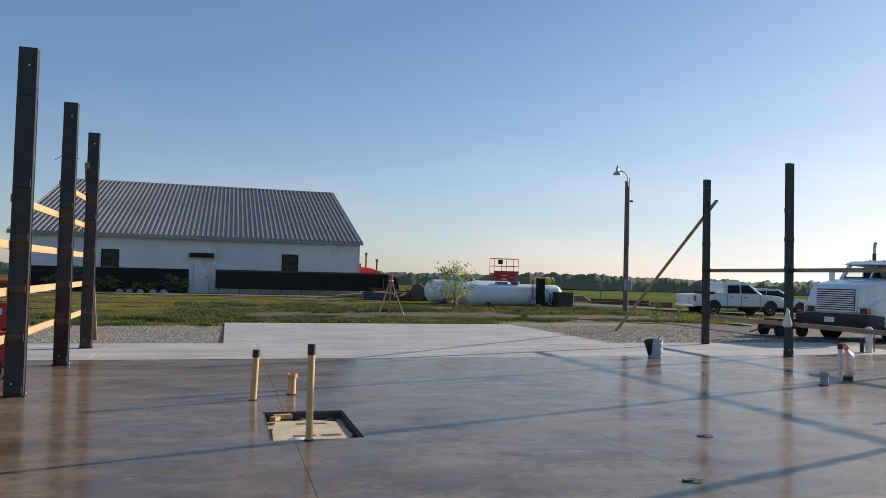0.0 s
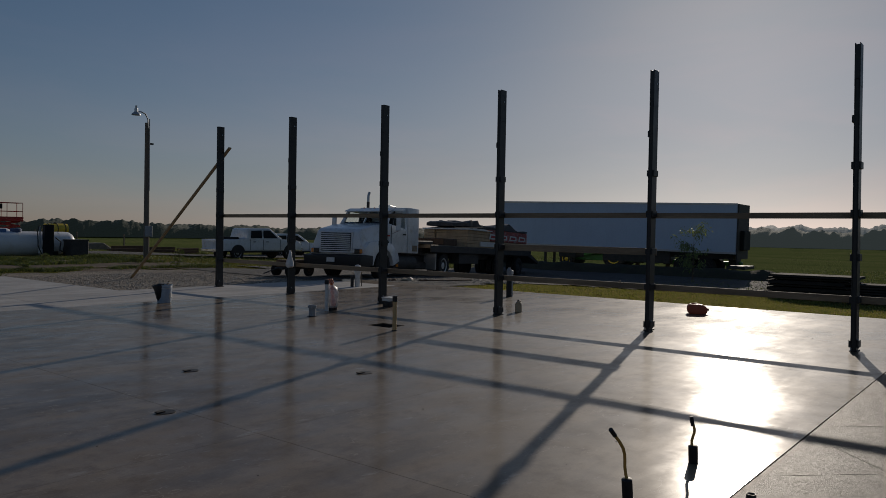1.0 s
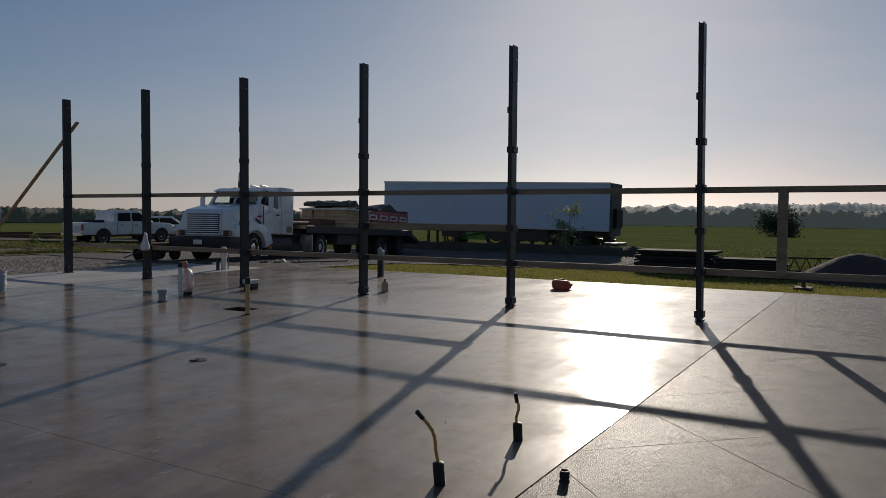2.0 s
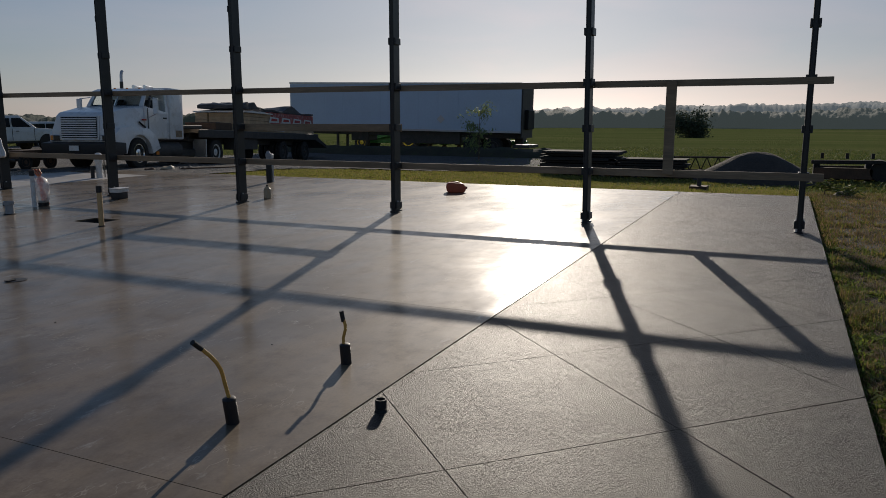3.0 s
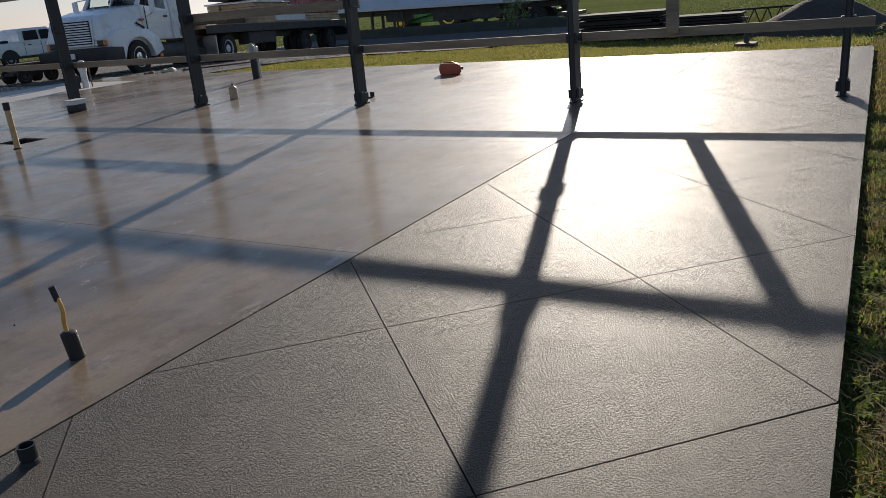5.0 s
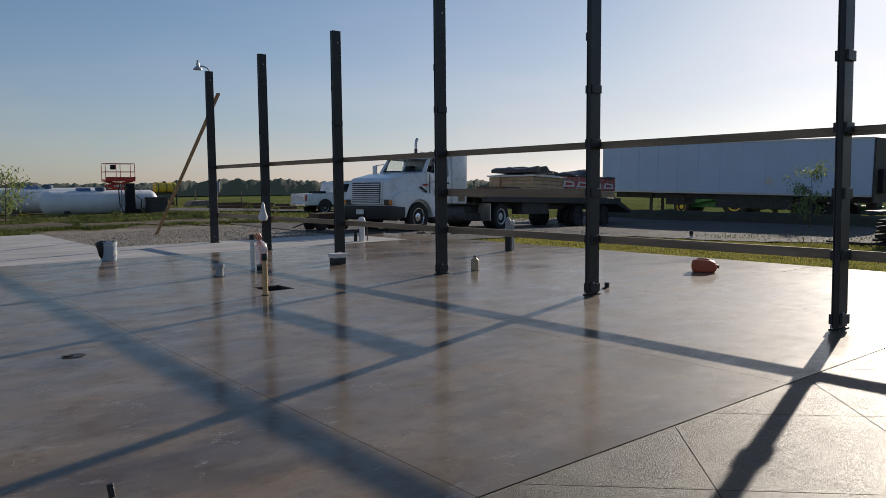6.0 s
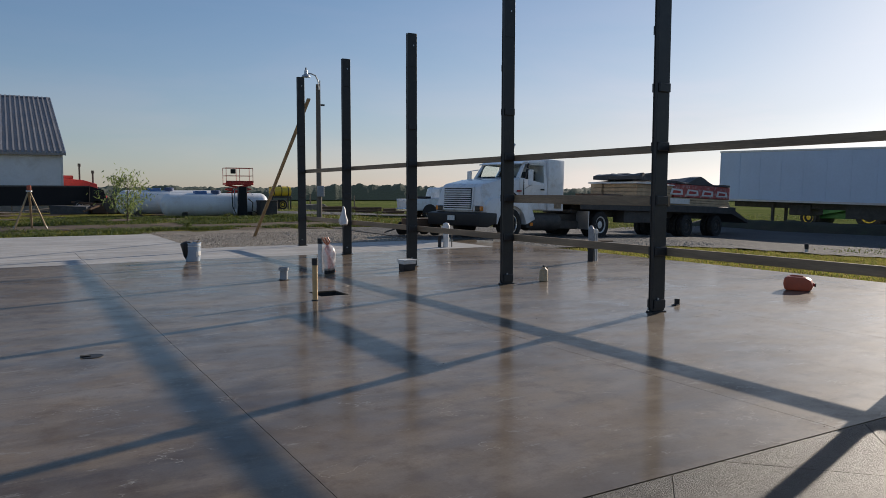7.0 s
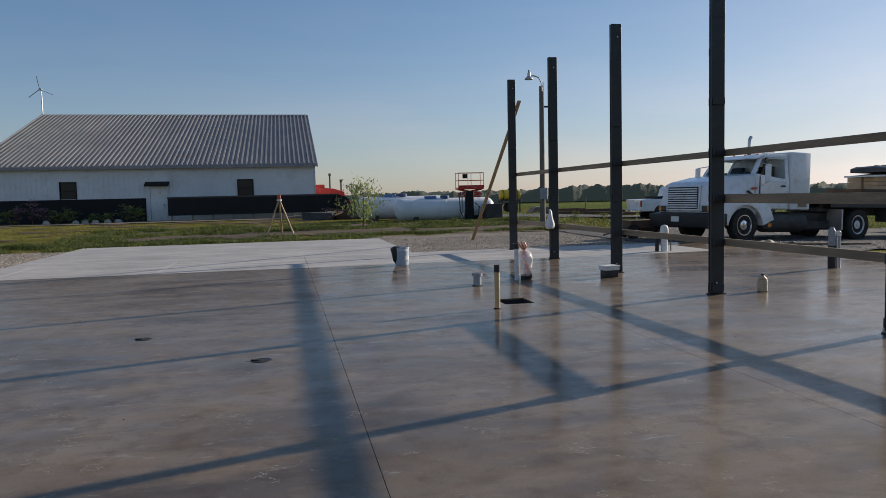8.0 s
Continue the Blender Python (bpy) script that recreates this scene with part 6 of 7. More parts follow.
def conduits():
    t = thing("conduit_stub", "pair of grey conduits with capped ends rising from the slab", "pipe", pose(15.7, 5.06, 0))
    part("conduit", tubem((-0.06, 0, 0), (-0.06, 0, 0.62), 0.058, seg=16), GREYPVC, t, smooth=True)
    part("conduit", tubem((0.09, 0.03, 0), (0.09, 0.03, 0.6), 0.045, seg=16), GREYPVC, t, smooth=True)
    part("rod", tubem((0.01, -0.06, 0), (0.0, -0.05, 0.55), 0.012, seg=8), ALU, t)
    part("cap", lathem([(0.062, 0.58), (0.062, 0.66), (0.04, 0.69), (0.03, 0.72)], 14, Matrix.Translation((-0.06, 0, 0))), GREYPVC, t, smooth=True)
    part("cap", lathem([(0.05, 0.56), (0.05, 0.63), (0.03, 0.65)], 14, Matrix.Translation((0.09, 0.03, 0))), WHITEPL, t, smooth=True)
    part("wrap", lathem([(0.063, 0.0), (0.066, 0.3), (0.062, 0.4)], 16, Matrix.Translation((-0.06, 0, 0))), BLACKPL, t)
    t = thing("conduit_stub", "white pipe with a taped bulky end rising from the slab", "pipe", pose(14.97, 9.75, 0))
    part("conduit", tubem((0.02, 0, 0), (0.02, 0, 0.42), 0.075, seg=16), WHITEPL, t, smooth=True)
    part("taped_end", lathem([(0.08, 0.36), (0.1, 0.42), (0.1, 0.52), (0.07, 0.6), (0.03, 0.62)], 16, Matrix.Translation((0.02, 0, 0))), WHITEPL, t, smooth=True)
    part("conduit", tubem((-0.14, 0.05, 0), (-0.14, 0.05, 0.3), 0.045, seg=14), BLACKPL, t, smooth=True)
    part("rod", tubem((0.2, 0.02, 0), (0.2, 0.02, 0.42), 0.014, seg=8), CHASSIS, t)


conduits()


def gas_can():
    t = thing("gas_can", "red-orange plastic fuel can lying on the slab", "fuel can", pose(15.25, 0.18, 0, 0, 0, 118) @ Matrix.Diagonal((0.6, 0.72, 0.8, 1)))
    bm = prismm([(-0.3, 0.03), (-0.32, 0.1), (-0.26, 0.2), (-0.16, 0.235), (0.24, 0.25), (0.31, 0.22), (0.33, 0.12), (0.3, 0.02), (0.22, 0.0), (-0.22, 0.0)], -0.14, 0.14, 0.03, 3)
    part("body", bm, ORANGE, t, smooth=True)
    part("side_rib", prismm([(-0.2, 0.07), (-0.2, 0.16), (0.2, 0.18), (0.2, 0.07)], -0.15, -0.138, 0.004), ORANGE, t)
    part("spout", tubem((-0.3, 0, 0.12), (-0.35, 0, 0.11), 0.035, 0.028, 12), RED, t)
    part("cap", tubem((-0.345, 0, 0.11), (-0.37, 0, 0.105), 0.034, seg=12), BLACKPL, t)
    part("handle", pipe_path(bmesh.new(), [(-0.12, 0, 0.232), (-0.08, 0, 0.252), (0.15, 0, 0.262), (0.2, 0, 0.245)], 0.014), ORANGE, t, smooth=True)


gas_can()
b = bmesh.new()
box(b, -0.06, 0.06, -0.03, 0.03, 0, 0.012)
box(b, 0.03, 0.06, -0.03, 0.03, 0.012, 0.075)
solo("angle_bracket", b, BLACKPL, "small black angle bracket lying on the slab", "bracket", pose(12.6, 0.05, 0, 0, 0, 20))


def box_out(k):
    a, b, c, d = HOLES[k]
    t = thing("box_out", "square opening in the slab with " + ("sand and torn board at its bottom" if k == 0 else "dark soil at its bottom"), "opening", kind="structure")
    bm = bmesh.new()
    n = 12
    vs = [[bm.verts.new((a + (b - a) * i / n, c + (d - c) * j / n, (-0.1 if k == 0 else -0.2) + 0.03 * noise.noise((i * 0.7, j * 0.7, k)))) for j in range(n + 1)] for i in range(n + 1)]
    for i in range(n):
        for j in range(n):
            bm.faces.new((vs[i][j], vs[i + 1][j], vs[i + 1][j + 1], vs[i][j + 1]))
    part("bottom", bm, SAND if k == 0 else CHASSIS, t, smooth=True)
    if k == 0:
        w = 0.02
        for q in ((a, a + w, c, d), (b - w, b, c, d), (a + w, b - w, c, c + w), (a + w, b - w, d - w, d)):
            part("form_board", boxm(*q, -0.16, -0.012, 0.003), CHASSIS, t)
        solo("torn_board", prismm([(0.47, 2.52), (1.17, 2.49), (1.28, 2.84), (1.22, 3.5), (0.98, 3.64), (0.55, 3.6), (0.49, 3.1)], -0.06, -0.045, axis="z"), PLYBOARD, "torn tan board with unreadable print in the box-out", "board")
        for x0, x1, y in ((0.76, 1.08, 3.4), (0.68, 0.9, 2.8), (0.96, 1.16, 2.8)):
            solo("print_bar", boxm(x0, x1, y, y + 0.07, -0.0445, -0.043), RUST, "brown unreadable print on torn board", "print")
        solo("wood_scrap", boxm(-0.1, 0.1, -0.04, 0.04, 0, 0.045, 0.004), PINE, "short pine scrap in the box-out", "wood scrap", pose(0.64, 3.78, -0.045, 0, 0, 8))
        solo("wood_scrap", boxm(-0.05, 0.05, -0.04, 0.04, 0, 0.045, 0.004), PINE, "short pine scrap in the box-out", "wood scrap", pose(0.55, 3.66, -0.045, 0, 0, 50))
        solo("film_scrap", lathem([(0.12, 0.0), (0.1, 0.03), (0.03, 0.05)], 9), BAG, "crumpled clear plastic scrap beside a pipe", "plastic", pose(0.7, 2.54, -0.045))
        for x, y in ((1.18, 3.7), (1.26, 3.1), (1.2, 2.6), (0.85, 3.77)):
            solo("debris", lathem([(0.06, 0), (0.05, 0.03), (0.01, 0.045)], 6), RUST, "small dark clod in the box-out", "clod", pose(x, y, -0.09, 0, 0, x * 90))


PLYBOARD = plain("tan_board", (0.6, 0.49, 0.32), 0.8, var=0.18, big=4, fine=40, dirt=(0.4, 0.3, 0.18))
box_out(0)
box_out(1)


def hanging_bag():
    bm = lathem([(0.012, 0.42), (0.03, 0.36), (0.05, 0.25), (0.09, 0.1), (0.1, 0.03), (0.06, 0.0)], 16)
    for v in bm.verts:
        v.co += Vector((noise.noise(v.co * 13), noise.noise(v.co * 13 + Vector((7, 0, 0))), 0)) * 0.03
    solo("plastic_bag", bm, BAG, "crumpled white plastic bag hanging on a column", "bag", pose(11.84, 8.86, 0.66), smooth=True)


hanging_bag()


def cart():
    z = ground_z(17.0, 15.0)
    t = thing("utility_cart", "small rusty utility cart with spoked wheels on gravel", "cart", pose(16.75, 14.8, z + 0.02) @ Matrix.Diagonal((1.1, 1.1, 1.15, 1)))
    part("box", boxm(-0.1, 0.75, 0, 0.6, 0.28, 0.5, 0.01), RUST, t)
    part("frame", boxm(-0.25, 0.9, 0.1, 0.5, 0.22, 0.28, 0.01), CHASSIS, t)
    for x in (-0.05, 0.7):
        for y, o in ((-0.04, -1), (0.64, 1)):
            wheel(t, (x, y, 0.2), 0.2, 0.07, o, RUST, hub=False)
    part("handle", tubem((-0.25, 0.3, 0.27), (-0.8, 0.3, 0.12), 0.018, seg=8), CHASSIS, t)


cart()
for x, y, s, mt, lab in ((18.7, 11.2, 0.17, TAN, "tan straw bundle lying on gravel"), (19.2, 10.9, 0.14, CHASSIS, "dark clump of scrap lying on gravel"), (18.2, 11.4, 0.12, RUST, "rusty scrap lying on gravel")):
    bm = lathem([(s, 0), (s * 0.9, s * 0.3), (s * 0.5, s * 0.5), (s * 0.1, s * 0.55)], 14)
    for v in bm.verts:
        v.co.x *= 1.5
        v.co += noise.noise_vector(v.co * 7) * s * 0.3
    solo("scrap", bm, mt, lab, "scrap", pose(x, y, ground_z(x, y) + 0.05), smooth=True)
solo("scrap_plank", beamm((18.9, 10.8, ground_z(19, 10.8) + 0.07), (21.3, 10.5, ground_z(21, 10.5) + 0.07), 0.12, 0.04), RUST, "rusty plank lying on gravel", "board")

# grit and mud crumbs scattered on the slab
rng = random.Random(4)


def scatter(name, n, spot, size, material, label, category):
    """Small stones, joined."""
    verts, faces = [], []
    for _ in range(n):
        x, y, z = spot()
        s = size * rng.uniform(0.4, 1.3)
        k = len(verts)
        a = rng.uniform(0, 6.3)
        for i in range(5):
            verts.append((x + s * rng.uniform(0.7, 1.1) * math.cos(a + i * 1.2566), y + s * rng.uniform(0.7, 1.1) * math.sin(a + i * 1.2566), z))
        verts.append((x + s * 0.2, y, z + s * rng.uniform(0.6, 1.0)))
        faces += [(k + i, k + (i + 1) % 5, k + 5) for i in range(5)]
    me = bpy.data.meshes.new(name)
    me.from_pydata(verts, [], faces)
    me.materials.append(material)
    return tagged(new(name, me), label, category, kind="stuff")


scatter("grit", 160, lambda: (rng.uniform(0, 16), rng.uniform(-6, 9), 0.0), 0.006, JOINT, "dark crumbs of dirt scattered on the slab", "grit")
scatter("loose_gravel", 9000, lambda: (lambda x, y: (x, y, ground_z(x, y) + 0.015))(*(rng.choice(((rng.uniform(-7, 0), rng.uniform(12.5, 18.0)), (rng.uniform(9.5, 16.5), rng.uniform(12.6, 19)))))), 0.032, PEBBLE, "loose pale gravel stones", "gravel")
scatter("drive_gravel", 1400, lambda: (lambda x, y: (x, y, ground_z(x, y) + 0.04))(rng.uniform(17.6, 26), rng.uniform(9.0, 13)), 0.03, STONES, "loose grey gravel stones on the driveway", "gravel")

# ---------------------------------------------------------------- plants


def blades(name, spots, hmin, hmax, w, material, label, category, spread=0.05, per=9, lean=0.6):
    """Tufts of bent grass blades, joined."""
    verts, faces = [], []
    for x, y, sc in spots:
        z = ground_z(x, y)
        for _ in range(per):
            bx, by = x + rng.gauss(0, spread), y + rng.gauss(0, spread)
            h = rng.uniform(hmin, hmax) * sc
            a = rng.uniform(0, 6.283)
            l = h * rng.uniform(0.1, lean * 2)
            dx, dy = math.cos(a), math.sin(a)
            sx, sy = -dy * w / 2, dx * w / 2
            k = len(verts)
            verts += [(bx - sx, by - sy, z - 0.01), (bx + sx, by + sy, z - 0.01), (bx + dx * l * 0.35 + sx * 0.8, by + dy * l * 0.35 + sy * 0.8, z + h * 0.6),
                      (bx + dx * l * 0.35 - sx * 0.8, by + dy * l * 0.35 - sy * 0.8, z + h * 0.6), (bx + dx * l, by + dy * l, z + h * rng.uniform(0.7, 1.0))]
            faces += [(k, k + 1, k + 2, k + 3), (k + 3, k + 2, k + 4)]
    me = bpy.data.meshes.new(name)
    me.from_pydata(verts, [], faces)
    me.materials.append(material)
    return tagged(new(name, me), label, category, kind="stuff")


def tuft_spots(n, x0, x1, y0, y1, thin=0.0, keep=None, grain=1.0):
    out = []
    while len(out) < n:
        x, y = rng.uniform(x0, x1), rng.uniform(y0, y1)
        d = noise.noise((x * 1.3 * grain, y * 1.3 * grain, 9.0)) + 0.5 * noise.noise((x * 4 * grain, y * 4 * grain, 2.0))
        if d < thin - rng.random() * 0.5 or (keep and not keep(x, y)):
            continue
        out.append((x, y, 0.75 + 0.6 * max(0, d)))
    return out


sheet("lawn_soil", lambda x, y, e: y < -6.23 and y > -9.0 + 1.5 * e and 1.8 + 1.5 * e < x < 19.5 + e, (-1.0, 21.0, -12.0, -6.2), 0.2, LAWNSOIL,
      "dark thatch and soil between the grass tufts by the slab", 0.004)
LITTER = leafy("dry_grass_litter", [(0.0, (0.2, 0.13, 0.07)), (0.6, (0.34, 0.24, 0.13)), (1.0, (0.46, 0.36, 0.22))], 0.9, 0.2)
blades("lawn_grass", tuft_spots(7000, 1.5, 10.5, -9.3, -6.25, 0.1, grain=2.2), 0.012, 0.038, 0.0042, STRAW, "patchy green and dry grass along the slab edge", "grass", 0.05, 10, 1.4)
blades("dry_litter", tuft_spots(4200, 1.5, 11.0, -9.3, -6.24, -0.4, grain=1.5), 0.006, 0.02, 0.0035, LITTER, "dry straw-coloured grass litter lying on the lawn", "grass", 0.07, 7, 3.2)
blades("lawn_grass", tuft_spots(5000, -8.0, 21.0, -14.0, -6.28, -0.3, grain=1.4, keep=lambda x, y: not (2.0 < x < 10.2 and y > -9.0)), 0.02, 0.07, 0.009, STRAW, "uneven green and dry grass away from the slab edge", "grass", 0.12, 9, 1.0)
blades("lawn_tufts", tuft_spots(900, 1.5, 10.5, -9.3, -6.27, 0.2, grain=2.6), 0.03, 0.075, 0.0048, BLADES, "green grass tufts along the slab edge", "grass", 0.032, 42, 1.0)
blades("tall_tufts", tuft_spots(130, 1.5, 11.5, -9.3, -6.3, 0.1, grain=3.3), 0.06, 0.13, 0.006, BLADES, "tall bright green grass tufts standing in the lawn", "grass", 0.035, 46, 0.75)
blades("dry_tufts", tuft_spots(420, 1.5, 11.5, -9.3, -6.27, 0.05, grain=1.9), 0.04, 0.1, 0.0042, LITTER, "withered straw-coloured tufts in the lawn", "grass", 0.04, 34, 1.3)
blades("clover", tuft_spots(1500, 1.5, 11.5, -9.3, -6.24, 0.12, grain=2.9), 0.012, 0.06, 0.014, CLOVER, "small green clover and weed leaves in the lawn", "weeds", 0.04, 26, 1.3)
blades("lawn_grass", tuft_spots(5600, 9.5, 20.0, -13.0, -6.25, 0.1, grain=1.5), 0.015, 0.05, 0.008, STRAW, "patchy green and dry grass along the slab edge", "grass", 0.08, 9, 0.9)
blades("lawn_tufts", tuft_spots(2000, 9.5, 22.0, -14.0, -6.28, 0.24, grain=1.6), 0.03, 0.1, 0.009, BLADES, "taller green grass tufts along the slab edge", "grass", 0.05, 18, 0.8)
blades("dry_tufts", tuft_spots(900, 9.5, 21.0, -13.0, -6.28, 0.1, grain=1.6), 0.03, 0.11, 0.008, LITTER, "withered straw-coloured tufts beyond the slab corner", "grass", 0.06, 16, 1.1)
blades("verge_grass", tuft_spots(7500, 17.4, 27.5, -6.0, 10.0, keep=lambda x, y: not on_drive(x, y, 0.0) and (y < 8.6 or x > 21.6)), 0.03, 0.08, 0.014, FARLAWN, "low green verge grass between slab and driveway", "grass", 0.1, 8)
LAWN_EDGE = lambda x, y: y > (18.2 if x < -0.2 else 19.75 if x < 9.4 else 21.5 - 0.1 * (x - 9.4))


def soil_here(x, y):
    """Where the lawn is worn to bare soil."""
    e = 0.9 * noise.noise((x * 0.5, y * 0.5, 1.0)) + 0.5 * noise.noise((x * 1.9, y * 1.9, 5.0))
    return (22.5 + 1.2 * e < y < 25.5 + 1.5 * e and x > 1 + 2 * e) or e + 0.4 * noise.noise((x * 0.35, y * 1.2, 4.0)) > 0.27


def LAWN(x, y):
    return LAWN_EDGE(x, y) and (not soil_here(x, y) or rng.random() < 0.02)


blades("far_lawn", tuft_spots(9000, -14.0, 18.0, 16.9, 40.0, 0.05, keep=LAWN, grain=0.45), 0.012, 0.034, 0.02, FARLAWN, "short uneven lawn between the apron and the barn", "grass", 0.25, 7, 1.0)
blades("weed_clumps", tuft_spots(3000, -14.0, 18.5, 17.0, 22.6, 0.36, keep=LAWN, grain=0.8), 0.05, 0.17, 0.03, WEEDS, "dark leafy weed clumps along the apron edge", "weeds", 0.16, 12, 1.8)
blades("weed_clumps", tuft_spots(2300, -2.0, 18.5, 23.5, 30.5, 0.3, keep=LAWN, grain=0.6), 0.05, 0.19, 0.035, WEEDS, "dark leafy weed clumps before the tanks", "weeds", 0.18, 12, 1.6)
blades("field_grass", tuft_spots(5000, 22.0, 70.0, -30.0, 8.0, keep=lambda x, y: x > 26 or y < -2), 0.05, 0.14, 0.05, PASTURE, "open green field beyond the building", "grass", 0.4, 7)
blades("pasture_grass", tuft_spots(4000, 17.0, 70.0, 21.0, 60.0, 0.0, keep=lambda x, y: not (x < 45 and 33 < y < 38) and not (x > 38 and y < 26)), 0.05, 0.15, 0.05, PASTURE, "green pasture beside the farm track", "grass", 0.3, 7)


def shrub(name, x, y, h, spread, n, leaf, material, label, category="bush", droop=0.3, z=None):
    """A small tree or bush: stem, twigs and many leaves in loose sprays."""
    z0 = ground_z(x, y) if z is None else z
    t = thing(name, label, category, pose(x, y, z0))
    r = random.Random(int(x * 31 + y * 17) & 0xffff)
    stem = bmesh.new()
    tube(stem, (0, 0, -0.05), (0.03 * h, 0, h * 0.75), 0.014 * h + 0.006, 0.006, 8)
    tips = []
    for i in range(max(8, n // 22)):
        a, zz = r.uniform(0, 6.283), h * r.uniform(0.18, 0.8)
        reach = spread * (1.05 - abs(zz / h - 0.4)) * r.uniform(0.45, 1.0)
        p = Vector((0.03 * zz, 0, zz))
        e = p + Vector((math.cos(a) * reach, math.sin(a) * reach, h * 0.18 * r.uniform(0.1, 1.3)))
        tube(stem, p, e, 0.008, 0.003, 5, caps=False)
        tips.append((p, e))
    part("stem", stem, BARK, t)
    verts, faces = [], []
    for i in range(n):
        p, e = tips[i % len(tips)]
        q = p.lerp(e, r.uniform(0.3, 1.1)) + Vector((r.gauss(0, 0.06), r.gauss(0, 0.06), r.gauss(0, 0.06))) * spread * 1.6
        a = r.uniform(0, 6.283)
        d = Vector((math.cos(a), math.sin(a), -droop * r.uniform(0, 2.5))).normalized() * leaf * r.uniform(0.6, 1.4)
        s = d.cross(Vector((r.uniform(-1, 1), r.uniform(-1, 1), 1))).normalized() * leaf * 0.16
        k = len(verts)
        verts += [tuple(q), tuple(q + d * 0.5 + s), tuple(q + d), tuple(q + d * 0.5 - s)]
        faces.append((k, k + 1, k + 2, k + 3))
    me = bpy.data.meshes.new("leaves")
    me.from_pydata(verts, [], faces)
    me.materials.append(material)
    ob = new("leaves", me)
    ob.parent = t
    return t


shrub("willow_sapling", 9.7, 26.9, 2.25, 1.2, 900, 0.17, LEAVES, "young willow sapling with drooping narrow leaves on the lawn", "tree", 1.0)
shrub("willow_sapling", 36.5, 8.2, 2.9, 1.1, 700, 0.18, LEAVES, "young willow sapling with thin leaves before a trailer", "tree", 0.8)
for x, y, h in ((-9.4, 42.9, 1.2), (-8.6, 42.8, 1.3), (-8.0, 42.8, 1.0)):
    shrub("flower_bush", x, y, h * 1.2, 0.5, 340, 0.15, FLOWERS, "bush with dark pink flower spikes by the barn wall", "flowers", 0.0)
for x, y, h in ((-7.2, 42.8, 0.7), (-6.6, 42.9, 0.9), (-4.4, 42.8, 0.5), (-3.2, 42.7, 0.9), (-2.6, 42.8, 0.75), (-5.4, 42.9, 0.5), (-9.9, 42.8, 0.8)):
    shrub("bush", x, y, h * 1.25, 0.6, 380, 0.16, BUSH, "low green bush in the bed along the barn", "bush", 0.2)
for x, y in ((-6.0, 42.1), (-5.5, 42.2), (-4.9, 42.0), (-4.2, 42.1), (-7.6, 42.0), (-3.6, 42.1)):
    bm = lathem([(0.2, 0), (0.22, 0.12), (0.14, 0.24), (0.04, 0.28)], 9)
    for v in bm.verts:
        v.co += noise.noise_vector(v.co * 5 + Vector((x, y, 0))) * 0.06
    solo("rock", bm, BEDROCK, "pale fieldstone edging a flower bed", "rock", pose(x, y, ground_z(x, y) - 0.02), "bed stones", smooth=True)
for x, y, h in ((19.0, -6.55, 0.35), (18.6, -6.9, 0.25), (14.0, 27.6, 0.35), (12.4, 25.8, 0.3), (16.4, 24.5, 0.4), (19.3, 25.9, 0.6), (17.2, 22.6, 0.35), (3.4, 24.6, 0.25), (21.2, 27.0, 0.45), (11.2, 22.5, 0.25)):
    shrub("weed", x, y, h, 0.35, 160, 0.12, WEEDS, "clump of leafy weeds growing in the grass", "weeds", 0.2)
solo("field_stone", lathem([(0.16, 0), (0.2, 0.06), (0.12, 0.13), (0.02, 0.15)], 9), BRICKC, "flat fieldstone in the grass by the slab corner", "rock", pose(18.9, -6.9, ground_z(18.9, -6.9) - 0.02))


def track_logs():
    for x, y, l, a in ((24.4, 40.2, 2.2, 5), (26.6, 40.6, 2.6, -4), (28.6, 40.0, 1.8, 10), (25.4, 41.4, 2.0, 0)):
        t = thing("log_pile", "dark rusty pile of beams lying beside the farm track", "beams", pose(x, y, ground_z(x, y), 0, 0, a), group="beam piles")
        for i in range(4):
            part("beam", beamm((-l / 2, 0.22 * (i % 3), 0.12 + 0.2 * (i // 3)), (l / 2, 0.22 * (i % 3) + 0.05, 0.12 + 0.2 * (i // 3)), 0.18, 0.18), RUST, t)
    for x, y in ((23.6, 52.0), (28.0, 55.0), (33.0, 57.0)):
        solo("fence_post", tubem((0, 0, -0.1), (0, 0, 1.3), 0.06, seg=8), POLEWOOD, "weathered wooden fence post in the pasture", "post", pose(x, y, ground_z(x, y)))
    solo("concrete_rubble", prismm([(0, 0), (0.4, 0.45), (1.8, 0.5), (2.4, 0.1), (2.3, 0)], 0, 1.2, 0.05), BRICKC, "pale sloping rubble heap beyond the yard lamp", "rubble", pose(24.2, 46.5, ground_z(25, 46.5)))


track_logs()


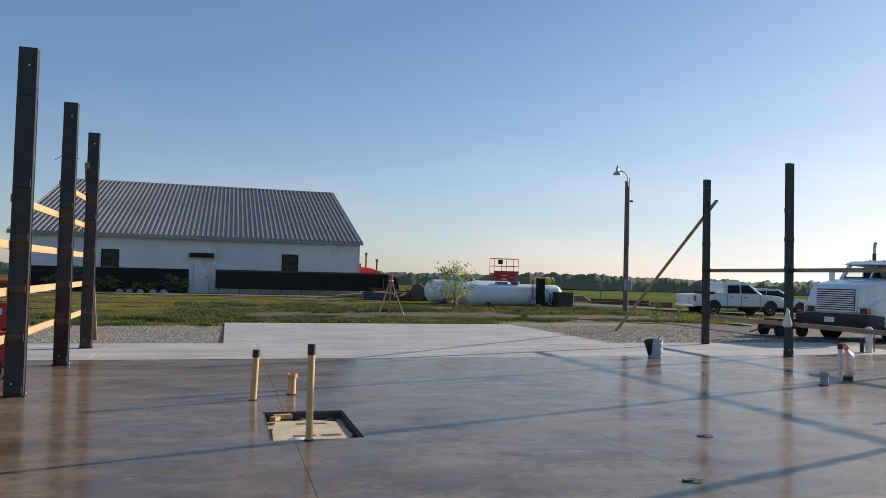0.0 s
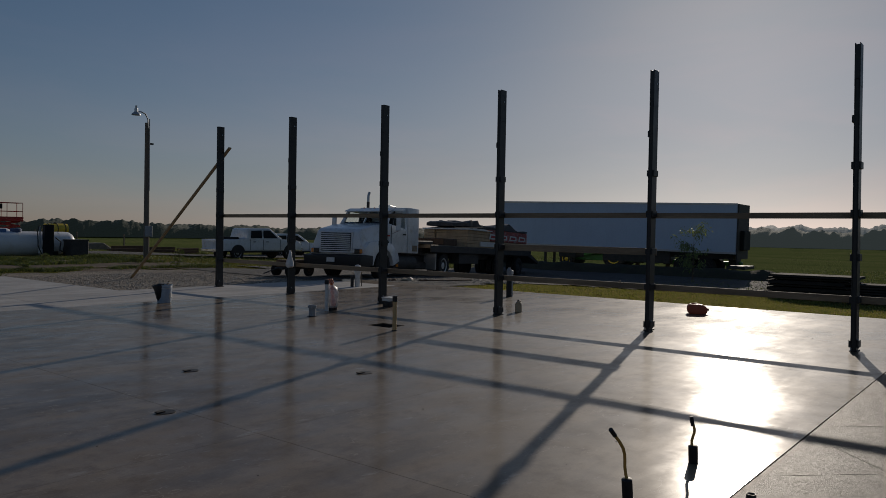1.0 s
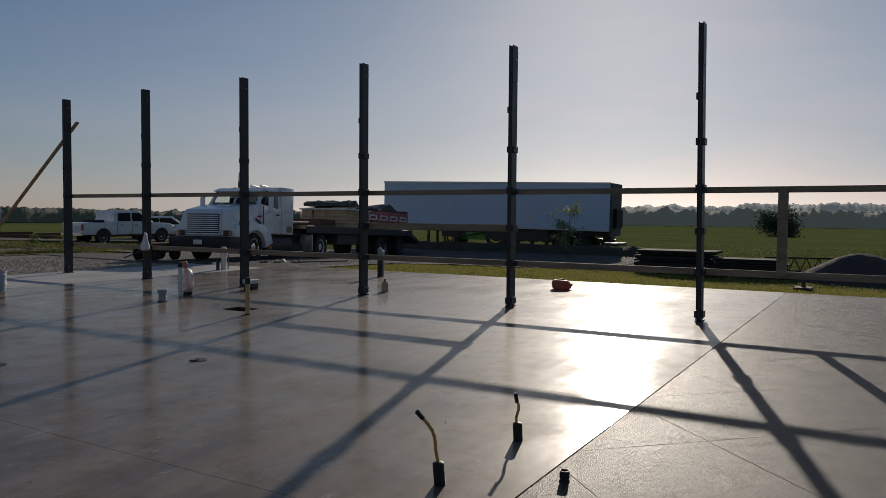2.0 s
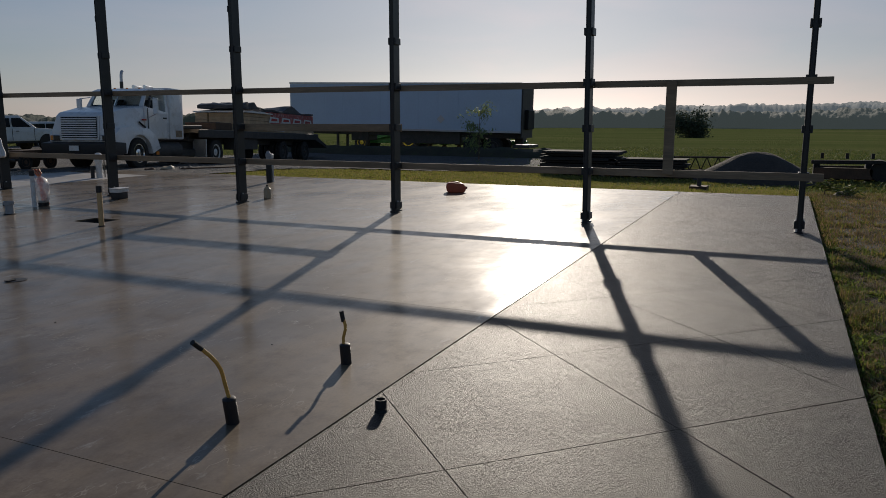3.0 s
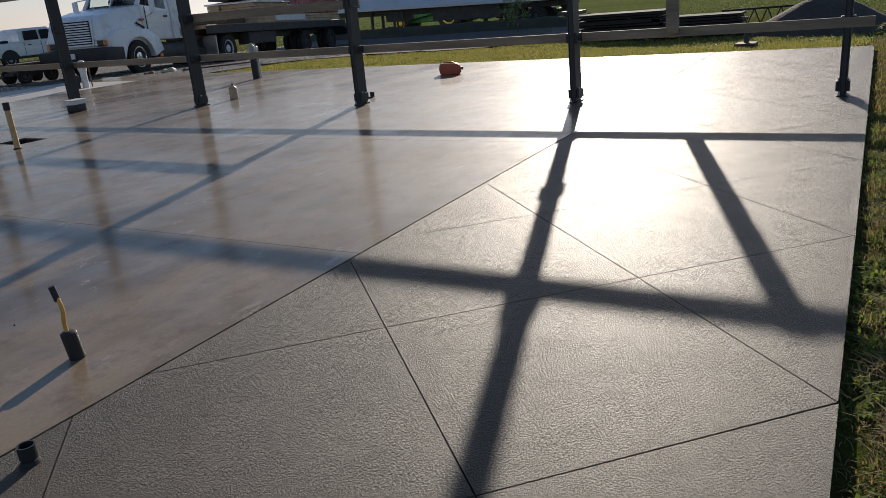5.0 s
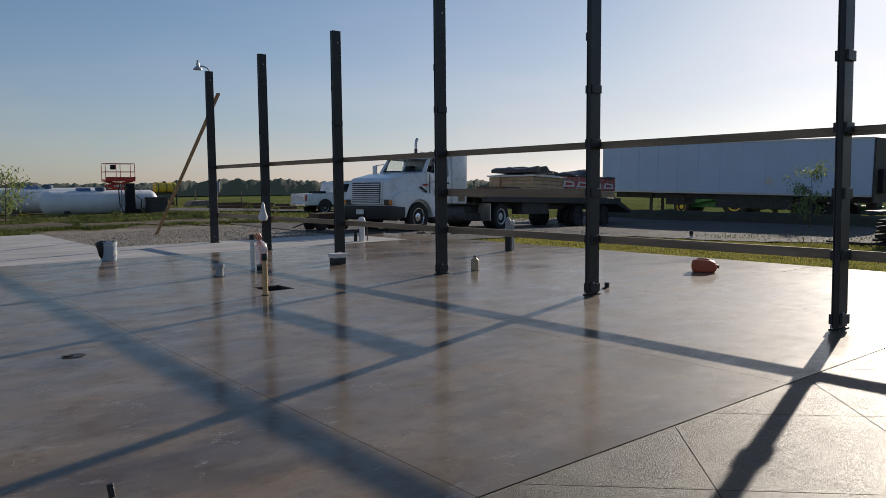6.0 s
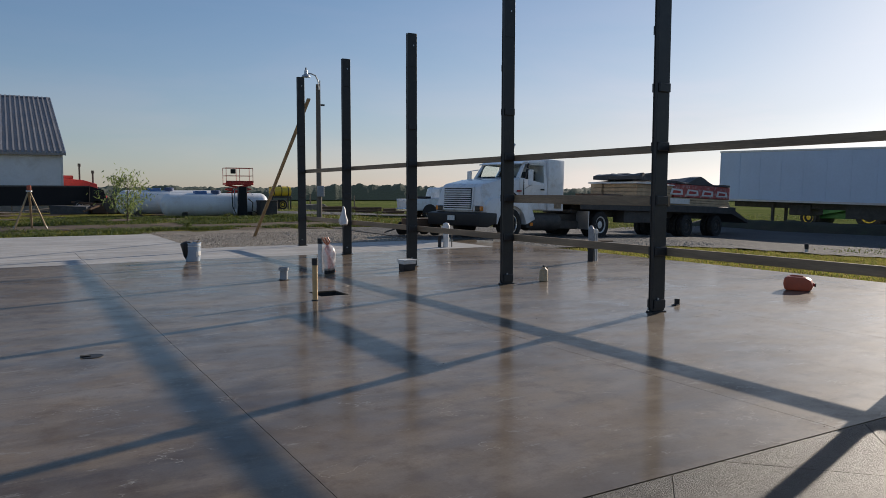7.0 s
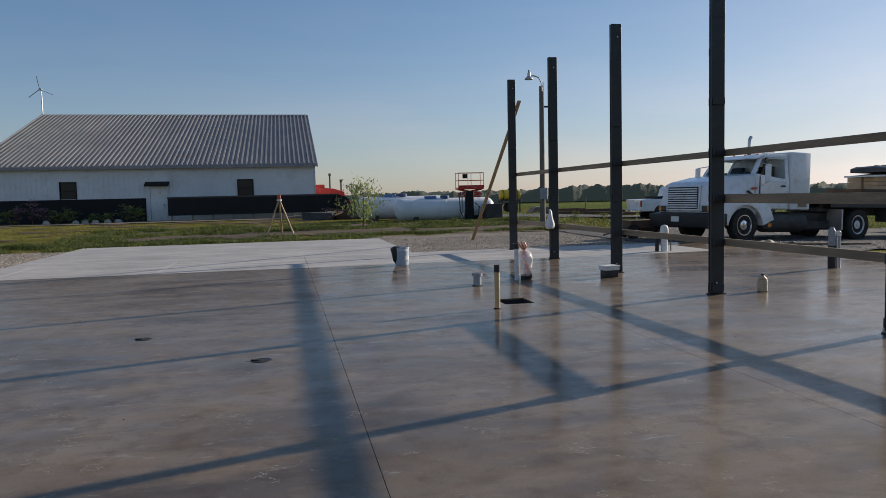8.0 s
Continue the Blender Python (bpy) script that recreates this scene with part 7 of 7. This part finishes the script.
def tree(x, y, h, w, n, label):
    """A field tree: tapered trunk, limbs and a crown of leaf clumps with gaps."""
    t = thing("field_tree", label, "tree", pose(x, y, ground_z(x, y)))
    r = random.Random(int(x + y * 3))
    trunk = bmesh.new()
    tube(trunk, (0, 0, -0.2), (0, 0, h * 0.5), h * 0.03, h * 0.018, 9)
    verts, faces = [], []
    for i in range(20):
        a = r.uniform(0, 6.283)
        e = Vector((math.cos(a) * w * r.uniform(0.1, 0.5), math.sin(a) * w * r.uniform(0.1, 0.5), h * r.uniform(0.08, 0.8)))
        tube(trunk, (0, 0, h * r.uniform(0.06, 0.3)), e, h * 0.012, h * 0.005, 6)
        for j in range(n // 20):
            c = e + Vector((r.gauss(0, 1), r.gauss(0, 1), r.gauss(0, 0.8))) * w * 0.13
            u = Vector((r.uniform(-1, 1), r.uniform(-1, 1), r.uniform(-1, 1))).normalized() * h * 0.035
            v = u.cross(Vector((r.uniform(-1, 1), r.uniform(-1, 1), r.uniform(-1, 1)))).normalized() * h * 0.03
            k = len(verts)
            verts += [tuple(c - u), tuple(c + v), tuple(c + u), tuple(c - v)]
            faces.append((k, k + 1, k + 2, k + 3))
    part("trunk", trunk, BARK, t)
    me = bpy.data.meshes.new("crown")
    me.from_pydata(verts, [], faces)
    me.materials.append(DARKLEAF)
    ob = new("crown", me)
    ob.parent = t


tree(160, 11.5, 5.9, 6.6, 4200, "dark round-crowned tree standing alone in a field")


def canopy(name, a0, a1, r0, r1, high, material, label, base):
    """A far wood seen over fields: one closed, lumpy canopy of crowns with steep edges."""
    bm = bmesh.new()
    n, m = int((a1 - a0) * 24), 12
    rows = []
    for i in range(n + 1):
        a = radians(a0 + (a1 - a0) * i / n)
        row = []
        for j in range(m + 1):
            k = j / m
            r = r0 + (r1 - r0) * k + 12 * noise.noise((a * 30, 3.0, 0)) * (1 - k)
            x, y = 8 + r * math.sin(a), 5 + r * math.cos(a)
            edge = min(1.0, 0.35 + 4.0 * k) if 0 < j < m else 0.0
            crown = abs(noise.noise((x * 0.11, y * 0.11, 1.0))) + 0.6 * abs(noise.noise((x * 0.23, y * 0.23, 4.0)))
            stand = 0.72 + 0.34 * noise.noise((a * 14, k * 2, 0.0)) + 0.16 * noise.noise((a * 60, k * 2, 5.0)) + 0.15 * noise.noise((a * 130, k * 9, 2.0)) + 0.05 * noise.noise((a * 330, k * 9, 7.0))
            row.append(bm.verts.new((x, y, base(a, r) + high * edge * (stand + 0.2 * crown))))
        rows.append(row)
    for lo, hi in zip(rows, rows[1:]):
        for j in range(m):
            bm.faces.new((lo[j], hi[j], hi[j + 1], lo[j + 1]))
    return solo(name, bm, material, label, "backdrop", kind="structure", smooth=True)


# far backdrop; its haze is a faint glow put into the materials
canopy("backdrop_woods", -48, 66, 430, 520, 8.6, HAZEN, "long low line of green woods on the horizon, haze painted as glow", lambda a, r: -3.8)
canopy("backdrop_woods", 60, 130, 500, 580, 13.0, HAZE, "belt of dark green trees beyond the fields, haze painted as glow", lambda a, r: -4.6)
canopy("backdrop_ridge", 70, 132, 900, 1150, 15.0, HAZE2, "wooded ridge on the horizon, haze painted as glow",
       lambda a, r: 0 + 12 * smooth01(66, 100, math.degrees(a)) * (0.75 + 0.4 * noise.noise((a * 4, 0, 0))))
